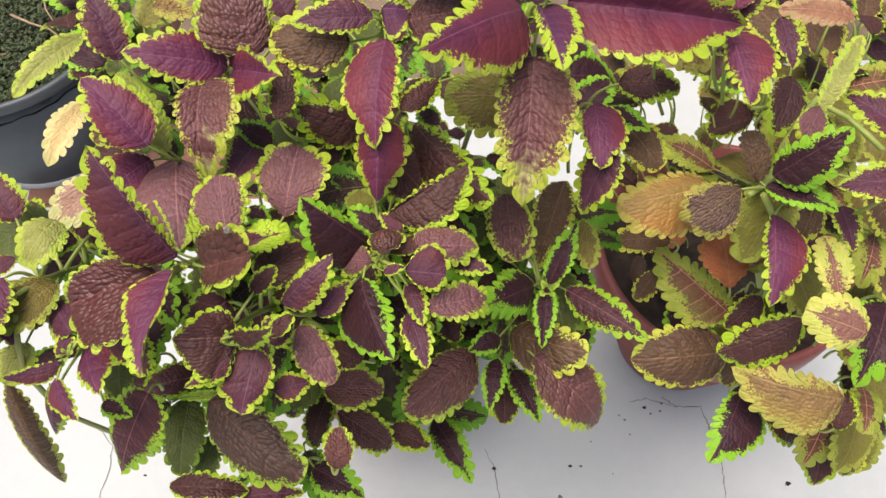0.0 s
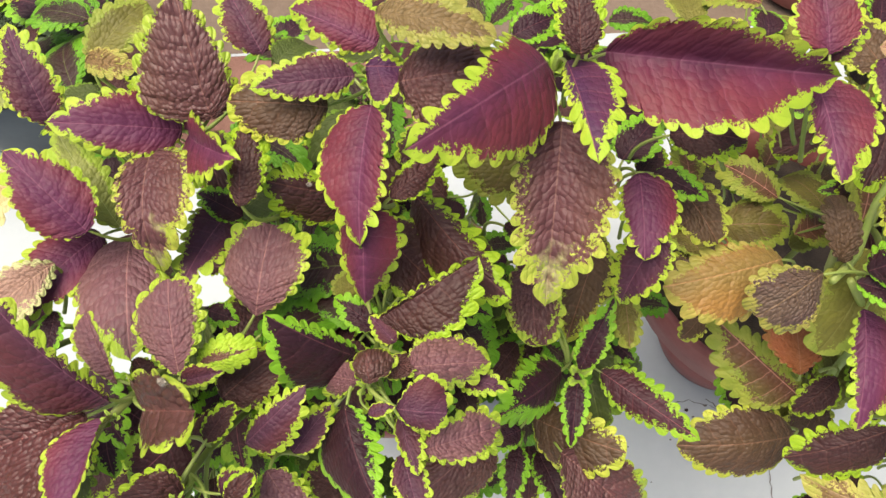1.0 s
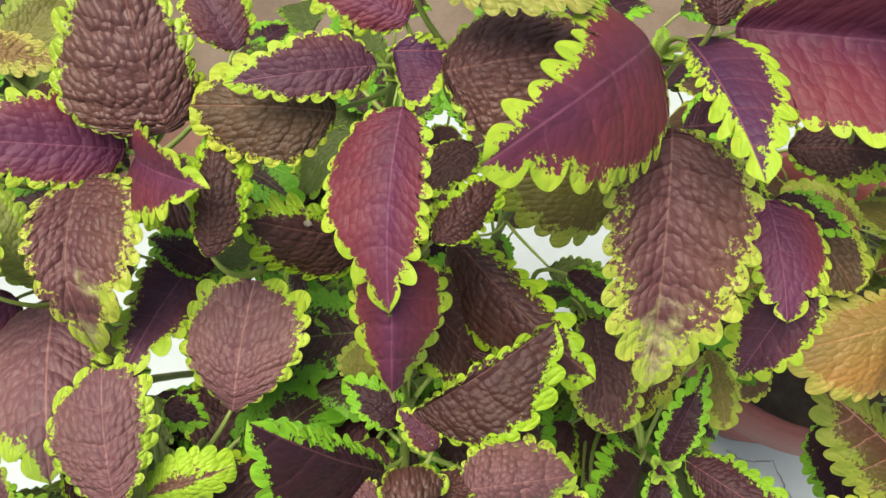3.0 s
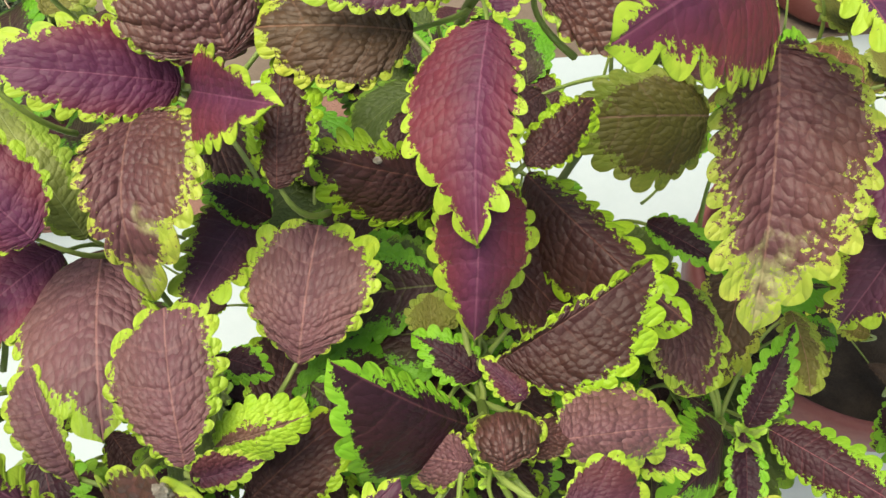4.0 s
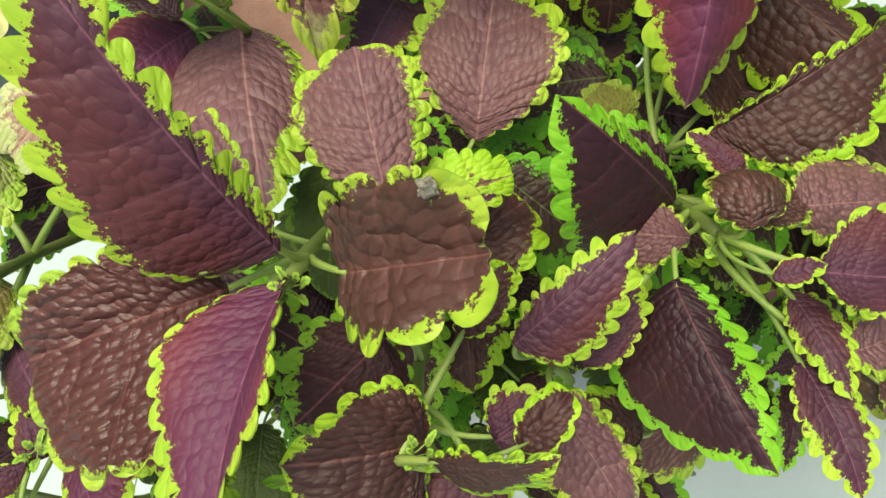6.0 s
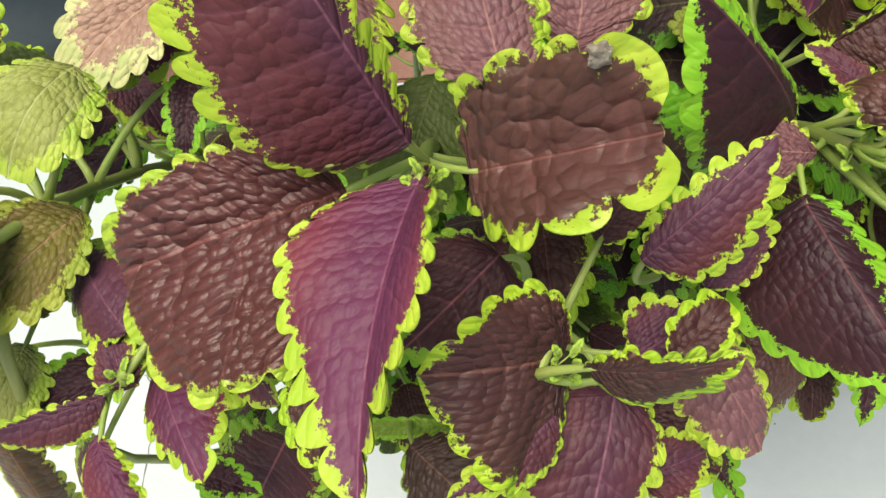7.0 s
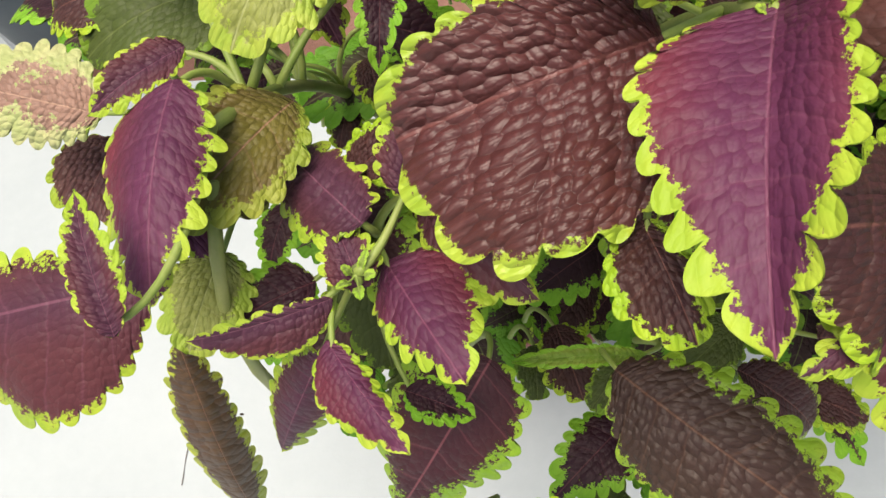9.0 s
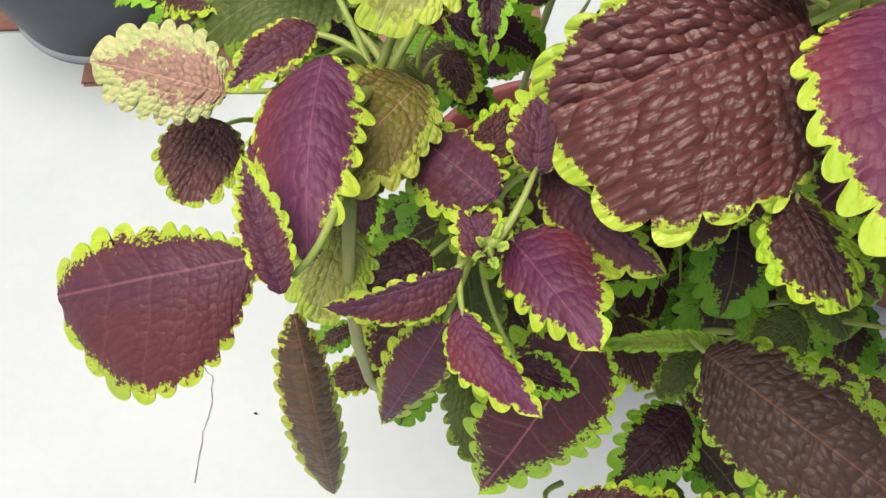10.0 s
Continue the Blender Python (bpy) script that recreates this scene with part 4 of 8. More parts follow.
leaf(plant_f, "russet", (-0.0965, 0.2094, 0.7438), (-0.1380, 0.2010, 0.7330), 0, None, edges=((-0.1230, 0.2150, 0.7510), (-0.1220, 0.1770, 0.7350)), arch=0.08, form='fan', lobes=9, scallop=1.0)
leaf(plant_f, "maroon", (-0.1026, 0.1828, 0.7359), (-0.0973, 0.1640, 0.7337), 0, None, edges=((-0.1090, 0.1716, 0.7334), (-0.0947, 0.1727, 0.7353)), arch=0.08)
leaf(plant_t, "maroon", (-0.0611, 0.1817, 0.7330), (-0.0857, 0.1768, 0.7432), 0, None, edges=((-0.0746, 0.1861, 0.7476), (-0.0792, 0.1663, 0.7356)), arch=0.08, form='ovate')
leaf(plant_t, "maroon", (-0.0600, 0.1760, 0.7450), (-0.0398, 0.1736, 0.7562), 0, None, edges=((-0.0544, 0.1759, 0.7530), (-0.0500, 0.1700, 0.7420)), arch=0.08, form='drawn')
leaf(plant_t, "plum", (-0.0522, 0.1769, 0.7269), (-0.0600, 0.1510, 0.7150), 0, None, edges=((-0.0700, 0.1616, 0.7199), (-0.0436, 0.1669, 0.7222)), arch=0.08, form='ovate')
leaf(plant_t, "plum", (-0.0634, 0.1720, 0.7312), (-0.0825, 0.1598, 0.7288), 0, None, edges=((-0.0747, 0.1674, 0.7307), (-0.0659, 0.1626, 0.7280)), arch=0.08)
leaf(plant_t, "maroon", (-0.0441, 0.1783, 0.7372), (-0.0348, 0.1880, 0.7395), 0.0101, (-0.11, -0.12, 0.99), 0.06, 0.20)
leaf(plant_e, "pink", (-0.0360, 0.1930, 0.7160), (-0.0200, 0.1690, 0.7020), 0, None, edges=((-0.0400, 0.1790, 0.7110), (-0.0190, 0.1840, 0.7080)), arch=0.08, form='oval')
leaf(plant_t, "maroon", (-0.0539, 0.1998, 0.7377), (-0.0439, 0.2138, 0.7392), 0.0111, (0.02, -0.12, 0.99), 0.10, 0.10)
leaf(plant_t, "umberdark", (-0.0923, 0.1821, 0.6543), (-0.0422, 0.1401, 0.6444), 0, None, edges=((-0.0530, 0.1683, 0.6549), (-0.0892, 0.1557, 0.6430)), arch=0.08, form='oval')
leaf(plant_t, "brown", (-0.0177, 0.1292, 0.6987), (-0.0182, 0.1482, 0.7010), 0.0149, (0.05, -0.12, 0.99), 0.10, 0.10)
leaf(plant_t, "maroon", (-0.1262, 0.1517, 0.6000), (-0.0820, 0.1487, 0.5949), 0.0187, (0.11, -0.10, 0.99), 0.10, 0.10)
leaf(plant_t, "plum", (-0.0869, 0.1471, 0.5867), (-0.0511, 0.1485, 0.5840), 0.0193, (0.08, -0.10, 0.99), 0.10, 0.10)
leaf(plant_t, "deep", (-0.0471, 0.1639, 0.5806), (-0.0167, 0.1457, 0.5773), 0.0243, (0.05, -0.10, 0.99), 0.10, 0.10)
leaf(plant_t, "plum", (-0.0484, 0.1816, 0.7285), (-0.0359, 0.1892, 0.7289), 0.0188, (0.08, -0.18, 0.98), 0.10, 0.20)
leaf(plant_t, "plum", (-0.0470, 0.1640, 0.7080), (-0.0310, 0.1690, 0.7050), 0.0154, (0.07, -0.15, 0.99), 0.10, 0.10)
leaf(plant_t, "backgreen", (-0.0754, 0.1998, 0.6010), (-0.0897, 0.1847, 0.5977), 0.0137, (-0.12, -0.10, 0.99), 0.10, 0.10)
leaf(plant_t, "leafgreen", (-0.0807, 0.1886, 0.6417), (-0.1156, 0.1903, 0.6379), 0.0065, (-0.11, -0.12, 0.99), 0.10, 0.30)
leaf(plant_t, "backgreen", (-0.0418, 0.2072, 0.6059), (-0.0593, 0.1943, 0.6015), 0.0186, (-0.16, -0.11, 0.98), 0.10, 0.10)
leaf(plant_v, "wine", (-0.1430, 0.1950, 0.6990), (-0.1291, 0.1675, 0.7063), 0, None, edges=((-0.1257, 0.1807, 0.7057), (-0.1434, 0.1784, 0.7000)), arch=0.08)
leaf(plant_v, "wine", (-0.1547, 0.1796, 0.6994), (-0.1399, 0.1578, 0.6987), 0, None, edges=((-0.1564, 0.1673, 0.6970), (-0.1443, 0.1697, 0.6996)), arch=0.08)
leaf(plant_v, "plum", (-0.1571, 0.1798, 0.6904), (-0.1736, 0.1694, 0.6484), 0, None, edges=((-0.1722, 0.1780, 0.6679), (-0.1576, 0.1727, 0.6709)), arch=0.08)
leaf(plant_v, "plum", (-0.1533, 0.1876, 0.7005), (-0.1815, 0.1815, 0.6987), 0, None, edges=((-0.1682, 0.1830, 0.7011), (-0.1699, 0.1780, 0.6967)), arch=0.08)
leaf(plant_v, "plum", (-0.1463, 0.1983, 0.7097), (-0.1670, 0.2280, 0.6951), 0, None, edges=((-0.1534, 0.2204, 0.7026), (-0.1635, 0.2053, 0.6988)), arch=0.08)
leaf(plant_v, "plum", (-0.1473, 0.1878, 0.7036), (-0.1523, 0.2020, 0.7062), 0.0118, (-0.02, -0.18, 0.98), 0.08, 0.20)
leaf(plant_v, "maroon", (-0.1489, 0.2112, 0.7049), (-0.1367, 0.2200, 0.7075), 0.0139, (-0.04, -0.23, 0.97), 0.08, 0.15)
leaf(plant_v, "deep", (-0.1591, 0.1973, 0.6857), (-0.1767, 0.1897, 0.6848), 0.0166, (0.02, -0.16, 0.99), 0.10, 0.10)
leaf(plant_v, "plum", (-0.1347, 0.2104, 0.7014), (-0.1150, 0.1820, 0.7070), 0, None, edges=((-0.1236, 0.1999, 0.7044), (-0.1345, 0.1945, 0.7002)), arch=0.08, form='oval')
leaf(plant_v, "plum", (-0.1380, 0.2027, 0.7106), (-0.1349, 0.2231, 0.7156), 0.0144, (-0.06, -0.23, 0.97), 0.10, 0.10)
leaf(plant_v, "plumdark", (-0.1224, 0.1840, 0.6638), (-0.1488, 0.1566, 0.6150), 0, None, edges=((-0.1507, 0.1715, 0.6312), (-0.1134, 0.1725, 0.6535)), arch=0.08, form='ovate')
leaf(plant_v, "backgreen", (-0.1442, 0.2325, 0.5278), (-0.1464, 0.1801, 0.5215), 0.0324, (0.12, -0.12, 0.99), 0.10, 0.10)
leaf(plant_v, "deep", (-0.1420, 0.1760, 0.6720), (-0.1270, 0.1700, 0.6680), 0.0114, (0.15, -0.14, 0.98), 0.10, 0.20)
leaf(plant_v, "backgreen", (-0.1027, 0.2111, 0.5826), (-0.1037, 0.1926, 0.5805), 0.0145, (-0.08, -0.11, 0.99), 0.10, 0.10)
leaf(plant_v, "deep", (-0.0683, 0.1901, 0.5559), (-0.1002, 0.1630, 0.5509), 0.0290, (-0.10, -0.07, 0.99), 0.10, 0.10)
leaf(plant_v, "backgreen", (-0.0687, 0.1665, 0.5305), (-0.0876, 0.1531, 0.5280), 0.0220, (-0.10, -0.04, 0.99), 0.10, 0.10)
leaf(plant_v, "maroon", (-0.0965, 0.2141, 0.5936), (-0.0903, 0.1891, 0.5914), 0.0207, (-0.10, -0.11, 0.99), 0.10, 0.10)
leaf(plant_y, "faded", (-0.1780, 0.2220, 0.7250), (-0.1807, 0.1820, 0.7179), 0, None, edges=((-0.1930, 0.2110, 0.7160), (-0.1691, 0.2107, 0.7226)), arch=0.08, form='ovate')
leaf(plant_y, "plum", (-0.2027, 0.2124, 0.6582), (-0.2652, 0.2112, 0.6386), 0, None, edges=((-0.2400, 0.2255, 0.6532), (-0.2302, 0.1823, 0.6342)), arch=0.08, form='round')
leaf(plant_y, "plum", (-0.1838, 0.1746, 0.7237), (-0.1911, 0.1986, 0.7289), 0.0093, (0.09, -0.19, 0.98), 0.10, 0.30)
leaf(plant_y, "blush", (-0.2047, 0.2362, 0.6956), (-0.2387, 0.2484, 0.6939), 0, None, edges=((-0.2200, 0.2546, 0.6999), (-0.2209, 0.2321, 0.6908)), arch=0.08, form='oval')
leaf(plant_y, "umber", (-0.1914, 0.1892, 0.6748), (-0.1940, 0.1619, 0.5833), 0, None, edges=((-0.2016, 0.1822, 0.6486), (-0.1875, 0.1834, 0.6407)), arch=0.08, form='oval')
leaf(plant_y, "brown", (-0.2152, 0.2508, 0.6635), (-0.2257, 0.2278, 0.6598), 0.0244, (0.12, -0.21, 0.97), 0.10, 0.10)
leaf(plant_y, "palegreen", (-0.1780, 0.2037, 0.6899), (-0.1848, 0.1828, 0.6869), 0.0196, (0.06, -0.16, 0.99), 0.10, -0.20)
leaf(plant_y, "olive", (-0.1711, 0.2068, 0.6980), (-0.1663, 0.2284, 0.7028), 0.0139, (0.03, -0.22, 0.97), 0.10, 0.10)
leaf(plant_y, "plum", (-0.1820, 0.2411, 0.7108), (-0.2015, 0.2273, 0.7087), 0.0118, (0.08, -0.26, 0.96), 0.08, 0.30)
leaf(plant_y, "palegreen", (-0.1559, 0.2514, 0.7283), (-0.1682, 0.2275, 0.7245), 0.0248, (0.16, -0.24, 0.96), 0.25, -0.30)
leaf(plant_y, "blush", (-0.1387, 0.2880, 0.7139), (-0.1657, 0.2630, 0.7112), 0.0277, (0.15, -0.27, 0.95), 0.10, 0.10)
leaf(plant_y, "plum", (-0.1652, 0.2828, 0.6864), (-0.1538, 0.2634, 0.6801), 0.0191, (0.12, -0.25, 0.96), 0.10, 0.10)
leaf(plant_y, "deep", (-0.1420, 0.2710, 0.6993), (-0.1436, 0.2446, 0.6929), 0.0120, (0.10, -0.24, 0.97), 0.10, 0.20)
leaf(plant_y, "olive", (-0.1598, 0.2275, 0.7085), (-0.1818, 0.2009, 0.7079), 0.0262, (0.19, -0.18, 0.97), 0.10, 0.10)
leaf(plant_y, "plum", (-0.1834, 0.2610, 0.7162), (-0.1995, 0.2872, 0.7258), 0.0214, (0.20, -0.23, 0.95), 0.10, 0.10)
leaf(plant_y, "wine", (-0.1942, 0.2171, 0.7074), (-0.1770, 0.1980, 0.7005), 0.0175, (0.20, -0.17, 0.97), 0.10, 0.10)
leaf(plant_t, "plumdark", (-0.0697, 0.2058, 0.7213), (-0.0900, 0.1895, 0.7140), 0, None, edges=((-0.0876, 0.2067, 0.7218), (-0.0633, 0.1922, 0.7151)), arch=0.08, form='ovate')

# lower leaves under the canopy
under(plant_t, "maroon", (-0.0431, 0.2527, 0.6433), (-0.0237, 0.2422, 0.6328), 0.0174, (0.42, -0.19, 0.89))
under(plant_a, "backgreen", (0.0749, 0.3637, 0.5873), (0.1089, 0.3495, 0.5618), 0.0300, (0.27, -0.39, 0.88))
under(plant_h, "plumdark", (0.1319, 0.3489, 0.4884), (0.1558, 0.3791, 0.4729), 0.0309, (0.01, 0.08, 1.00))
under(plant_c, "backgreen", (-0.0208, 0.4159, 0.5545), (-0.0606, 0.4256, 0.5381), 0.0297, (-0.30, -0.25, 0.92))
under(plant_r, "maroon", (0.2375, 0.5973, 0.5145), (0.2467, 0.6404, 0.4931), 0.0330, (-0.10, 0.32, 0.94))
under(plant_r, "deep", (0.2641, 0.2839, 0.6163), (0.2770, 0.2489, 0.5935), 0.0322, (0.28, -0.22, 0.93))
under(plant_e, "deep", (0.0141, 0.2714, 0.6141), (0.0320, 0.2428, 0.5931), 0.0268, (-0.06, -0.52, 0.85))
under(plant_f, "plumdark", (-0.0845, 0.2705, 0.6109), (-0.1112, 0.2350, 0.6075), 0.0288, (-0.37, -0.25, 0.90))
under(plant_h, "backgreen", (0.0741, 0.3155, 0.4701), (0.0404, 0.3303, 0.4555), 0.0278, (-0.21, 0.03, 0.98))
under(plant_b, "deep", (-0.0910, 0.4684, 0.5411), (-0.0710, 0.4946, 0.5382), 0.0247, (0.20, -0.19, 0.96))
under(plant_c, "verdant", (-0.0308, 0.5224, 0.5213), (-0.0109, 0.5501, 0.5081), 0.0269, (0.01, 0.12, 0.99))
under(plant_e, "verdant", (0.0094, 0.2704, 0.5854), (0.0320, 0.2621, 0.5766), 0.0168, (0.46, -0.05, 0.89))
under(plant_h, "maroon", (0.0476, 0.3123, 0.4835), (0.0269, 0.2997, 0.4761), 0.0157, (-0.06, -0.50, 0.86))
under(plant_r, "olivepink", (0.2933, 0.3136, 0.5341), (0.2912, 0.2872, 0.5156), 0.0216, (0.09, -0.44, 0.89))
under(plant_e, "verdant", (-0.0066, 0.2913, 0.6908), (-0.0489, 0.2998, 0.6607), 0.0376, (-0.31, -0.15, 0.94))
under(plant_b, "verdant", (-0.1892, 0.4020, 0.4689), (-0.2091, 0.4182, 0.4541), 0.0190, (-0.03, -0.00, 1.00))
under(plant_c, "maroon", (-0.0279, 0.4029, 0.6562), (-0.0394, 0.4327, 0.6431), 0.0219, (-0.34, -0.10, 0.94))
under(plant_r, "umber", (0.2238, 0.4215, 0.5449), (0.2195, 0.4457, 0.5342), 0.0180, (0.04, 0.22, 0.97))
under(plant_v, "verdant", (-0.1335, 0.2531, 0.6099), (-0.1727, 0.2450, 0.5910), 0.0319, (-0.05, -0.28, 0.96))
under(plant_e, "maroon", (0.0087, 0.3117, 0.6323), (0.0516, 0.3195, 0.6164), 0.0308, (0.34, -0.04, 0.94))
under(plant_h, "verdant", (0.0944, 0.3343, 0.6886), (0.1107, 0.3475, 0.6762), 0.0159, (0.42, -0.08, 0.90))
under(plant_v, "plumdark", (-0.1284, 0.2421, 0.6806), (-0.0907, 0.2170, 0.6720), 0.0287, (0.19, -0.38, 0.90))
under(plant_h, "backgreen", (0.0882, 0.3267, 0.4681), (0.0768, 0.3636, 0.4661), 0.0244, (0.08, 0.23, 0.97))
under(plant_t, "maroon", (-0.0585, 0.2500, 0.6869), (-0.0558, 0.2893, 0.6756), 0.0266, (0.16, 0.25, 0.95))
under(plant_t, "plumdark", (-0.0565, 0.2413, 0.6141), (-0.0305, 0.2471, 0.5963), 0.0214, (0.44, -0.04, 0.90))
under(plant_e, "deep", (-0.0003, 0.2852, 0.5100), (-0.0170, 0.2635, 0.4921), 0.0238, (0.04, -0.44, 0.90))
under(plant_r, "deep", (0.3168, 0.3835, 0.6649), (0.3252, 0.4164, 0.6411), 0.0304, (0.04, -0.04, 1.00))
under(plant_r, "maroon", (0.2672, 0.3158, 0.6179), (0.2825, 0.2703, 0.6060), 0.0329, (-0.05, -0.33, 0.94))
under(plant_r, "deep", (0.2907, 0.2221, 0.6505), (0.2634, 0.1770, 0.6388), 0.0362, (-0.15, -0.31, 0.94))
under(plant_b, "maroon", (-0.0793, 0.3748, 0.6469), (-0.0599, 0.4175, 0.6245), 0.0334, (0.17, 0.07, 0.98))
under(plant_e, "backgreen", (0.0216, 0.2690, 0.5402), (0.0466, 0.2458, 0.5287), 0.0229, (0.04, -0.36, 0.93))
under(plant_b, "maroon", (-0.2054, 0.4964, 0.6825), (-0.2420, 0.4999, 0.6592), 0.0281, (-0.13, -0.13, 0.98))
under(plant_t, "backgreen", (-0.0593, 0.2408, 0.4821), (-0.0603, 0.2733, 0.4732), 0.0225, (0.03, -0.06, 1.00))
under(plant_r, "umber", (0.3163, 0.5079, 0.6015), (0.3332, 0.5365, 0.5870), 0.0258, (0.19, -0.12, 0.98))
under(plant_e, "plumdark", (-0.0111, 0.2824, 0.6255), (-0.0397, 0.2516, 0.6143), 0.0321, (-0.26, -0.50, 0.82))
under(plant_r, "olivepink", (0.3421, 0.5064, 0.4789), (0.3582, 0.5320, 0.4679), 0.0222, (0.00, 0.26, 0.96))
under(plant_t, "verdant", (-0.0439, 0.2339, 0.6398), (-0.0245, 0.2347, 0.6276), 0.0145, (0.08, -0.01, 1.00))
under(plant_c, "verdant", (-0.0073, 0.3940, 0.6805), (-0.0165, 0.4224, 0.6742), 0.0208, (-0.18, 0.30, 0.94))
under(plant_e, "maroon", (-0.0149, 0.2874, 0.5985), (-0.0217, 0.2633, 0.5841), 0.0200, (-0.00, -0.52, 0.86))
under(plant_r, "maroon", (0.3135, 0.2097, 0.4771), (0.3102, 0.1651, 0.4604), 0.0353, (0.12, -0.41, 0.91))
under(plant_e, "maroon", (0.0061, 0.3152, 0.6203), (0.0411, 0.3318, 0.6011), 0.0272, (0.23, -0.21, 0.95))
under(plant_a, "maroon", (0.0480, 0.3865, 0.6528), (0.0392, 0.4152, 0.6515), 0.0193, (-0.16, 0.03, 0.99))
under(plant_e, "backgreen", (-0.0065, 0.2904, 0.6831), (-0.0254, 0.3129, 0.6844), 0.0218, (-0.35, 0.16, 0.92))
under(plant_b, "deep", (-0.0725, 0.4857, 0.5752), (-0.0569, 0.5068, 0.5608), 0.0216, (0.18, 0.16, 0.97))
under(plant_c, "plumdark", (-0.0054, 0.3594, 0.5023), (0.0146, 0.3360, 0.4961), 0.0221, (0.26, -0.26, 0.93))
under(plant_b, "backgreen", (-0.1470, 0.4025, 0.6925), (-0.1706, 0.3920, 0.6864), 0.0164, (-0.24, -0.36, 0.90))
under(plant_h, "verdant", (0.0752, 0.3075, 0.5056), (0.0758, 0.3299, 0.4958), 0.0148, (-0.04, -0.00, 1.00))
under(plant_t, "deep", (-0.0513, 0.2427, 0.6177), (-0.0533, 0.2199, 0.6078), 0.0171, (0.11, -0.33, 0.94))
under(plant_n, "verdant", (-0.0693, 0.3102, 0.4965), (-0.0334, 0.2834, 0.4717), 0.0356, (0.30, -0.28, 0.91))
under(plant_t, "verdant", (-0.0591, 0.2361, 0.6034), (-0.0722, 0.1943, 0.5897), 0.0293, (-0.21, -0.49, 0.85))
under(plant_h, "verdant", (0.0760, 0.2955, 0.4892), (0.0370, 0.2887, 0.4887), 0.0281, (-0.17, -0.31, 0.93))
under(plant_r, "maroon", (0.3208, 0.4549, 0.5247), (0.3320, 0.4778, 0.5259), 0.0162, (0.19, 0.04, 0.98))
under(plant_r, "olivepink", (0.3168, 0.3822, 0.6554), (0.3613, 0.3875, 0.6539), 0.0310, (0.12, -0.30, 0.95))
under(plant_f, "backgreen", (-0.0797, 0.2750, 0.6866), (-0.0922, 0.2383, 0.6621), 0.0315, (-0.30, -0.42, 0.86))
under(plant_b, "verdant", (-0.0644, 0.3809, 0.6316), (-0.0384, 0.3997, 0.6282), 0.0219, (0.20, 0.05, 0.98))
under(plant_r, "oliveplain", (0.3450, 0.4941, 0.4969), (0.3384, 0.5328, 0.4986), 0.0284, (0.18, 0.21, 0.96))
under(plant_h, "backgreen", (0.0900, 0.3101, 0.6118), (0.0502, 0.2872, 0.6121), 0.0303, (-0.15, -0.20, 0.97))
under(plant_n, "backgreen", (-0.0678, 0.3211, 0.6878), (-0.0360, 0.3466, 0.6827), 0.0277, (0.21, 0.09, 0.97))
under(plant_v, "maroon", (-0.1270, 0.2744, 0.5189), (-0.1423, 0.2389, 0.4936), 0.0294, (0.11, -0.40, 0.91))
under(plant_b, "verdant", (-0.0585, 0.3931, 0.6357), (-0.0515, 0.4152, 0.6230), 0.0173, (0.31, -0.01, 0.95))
under(plant_n, "deep", (-0.0501, 0.3064, 0.6599), (-0.0199, 0.2745, 0.6490), 0.0317, (0.10, -0.29, 0.95))
under(plant_r, "oliveplain", (0.3365, 0.2342, 0.5381), (0.3371, 0.1935, 0.5136), 0.0345, (0.13, -0.52, 0.85))
under(plant_c, "backgreen", (-0.0016, 0.4644, 0.6334), (-0.0296, 0.4962, 0.6077), 0.0347, (-0.32, -0.00, 0.95))
under(plant_b, "plumdark", (-0.1977, 0.4380, 0.5247), (-0.2402, 0.4419, 0.5219), 0.0278, (-0.23, -0.05, 0.97))
under(plant_a, "verdant", (0.0850, 0.5077, 0.6311), (0.1007, 0.5483, 0.6112), 0.0353, (0.15, 0.05, 0.99))
under(plant_b, "verdant", (-0.0845, 0.3821, 0.6596), (-0.0523, 0.4066, 0.6523), 0.0265, (0.39, -0.10, 0.91))
under(plant_c, "plumdark", (-0.0101, 0.3848, 0.6483), (-0.0017, 0.4072, 0.6452), 0.0174, (-0.07, 0.00, 1.00))
under(plant_r, "olivepink", (0.4350, 0.5402, 0.5534), (0.4375, 0.5862, 0.5453), 0.0282, (0.03, -0.04, 1.00))
under(plant_c, "maroon", (-0.0261, 0.3685, 0.6336), (-0.0496, 0.3439, 0.6103), 0.0248, (-0.37, -0.28, 0.89))
under(plant_n, "backgreen", (-0.0574, 0.3103, 0.6052), (-0.0159, 0.2874, 0.6086), 0.0353, (0.31, -0.33, 0.89))
under(plant_r, "oliveplain", (0.2868, 0.3420, 0.6805), (0.2909, 0.3106, 0.6679), 0.0218, (0.01, -0.46, 0.89))
under(plant_v, "maroon", (-0.1332, 0.2565, 0.5185), (-0.1248, 0.2302, 0.5121), 0.0192, (0.16, -0.41, 0.90))
under(plant_r, "umber", (0.2737, 0.3598, 0.6290), (0.2975, 0.3387, 0.6134), 0.0247, (0.25, -0.46, 0.85))
under(plant_n, "deep", (-0.0598, 0.3152, 0.5807), (-0.0307, 0.3408, 0.5636), 0.0270, (0.03, 0.05, 1.00))
under(plant_e, "verdant", (0.0325, 0.2852, 0.6496), (0.0561, 0.2567, 0.6320), 0.0306, (0.25, -0.40, 0.88))
under(plant_h, "verdant", (0.0707, 0.3028, 0.5009), (0.0959, 0.2782, 0.5024), 0.0225, (0.35, -0.45, 0.82))
under(plant_h, "deep", (0.1305, 0.3106, 0.4911), (0.1561, 0.2771, 0.4622), 0.0373, (0.25, -0.52, 0.82))
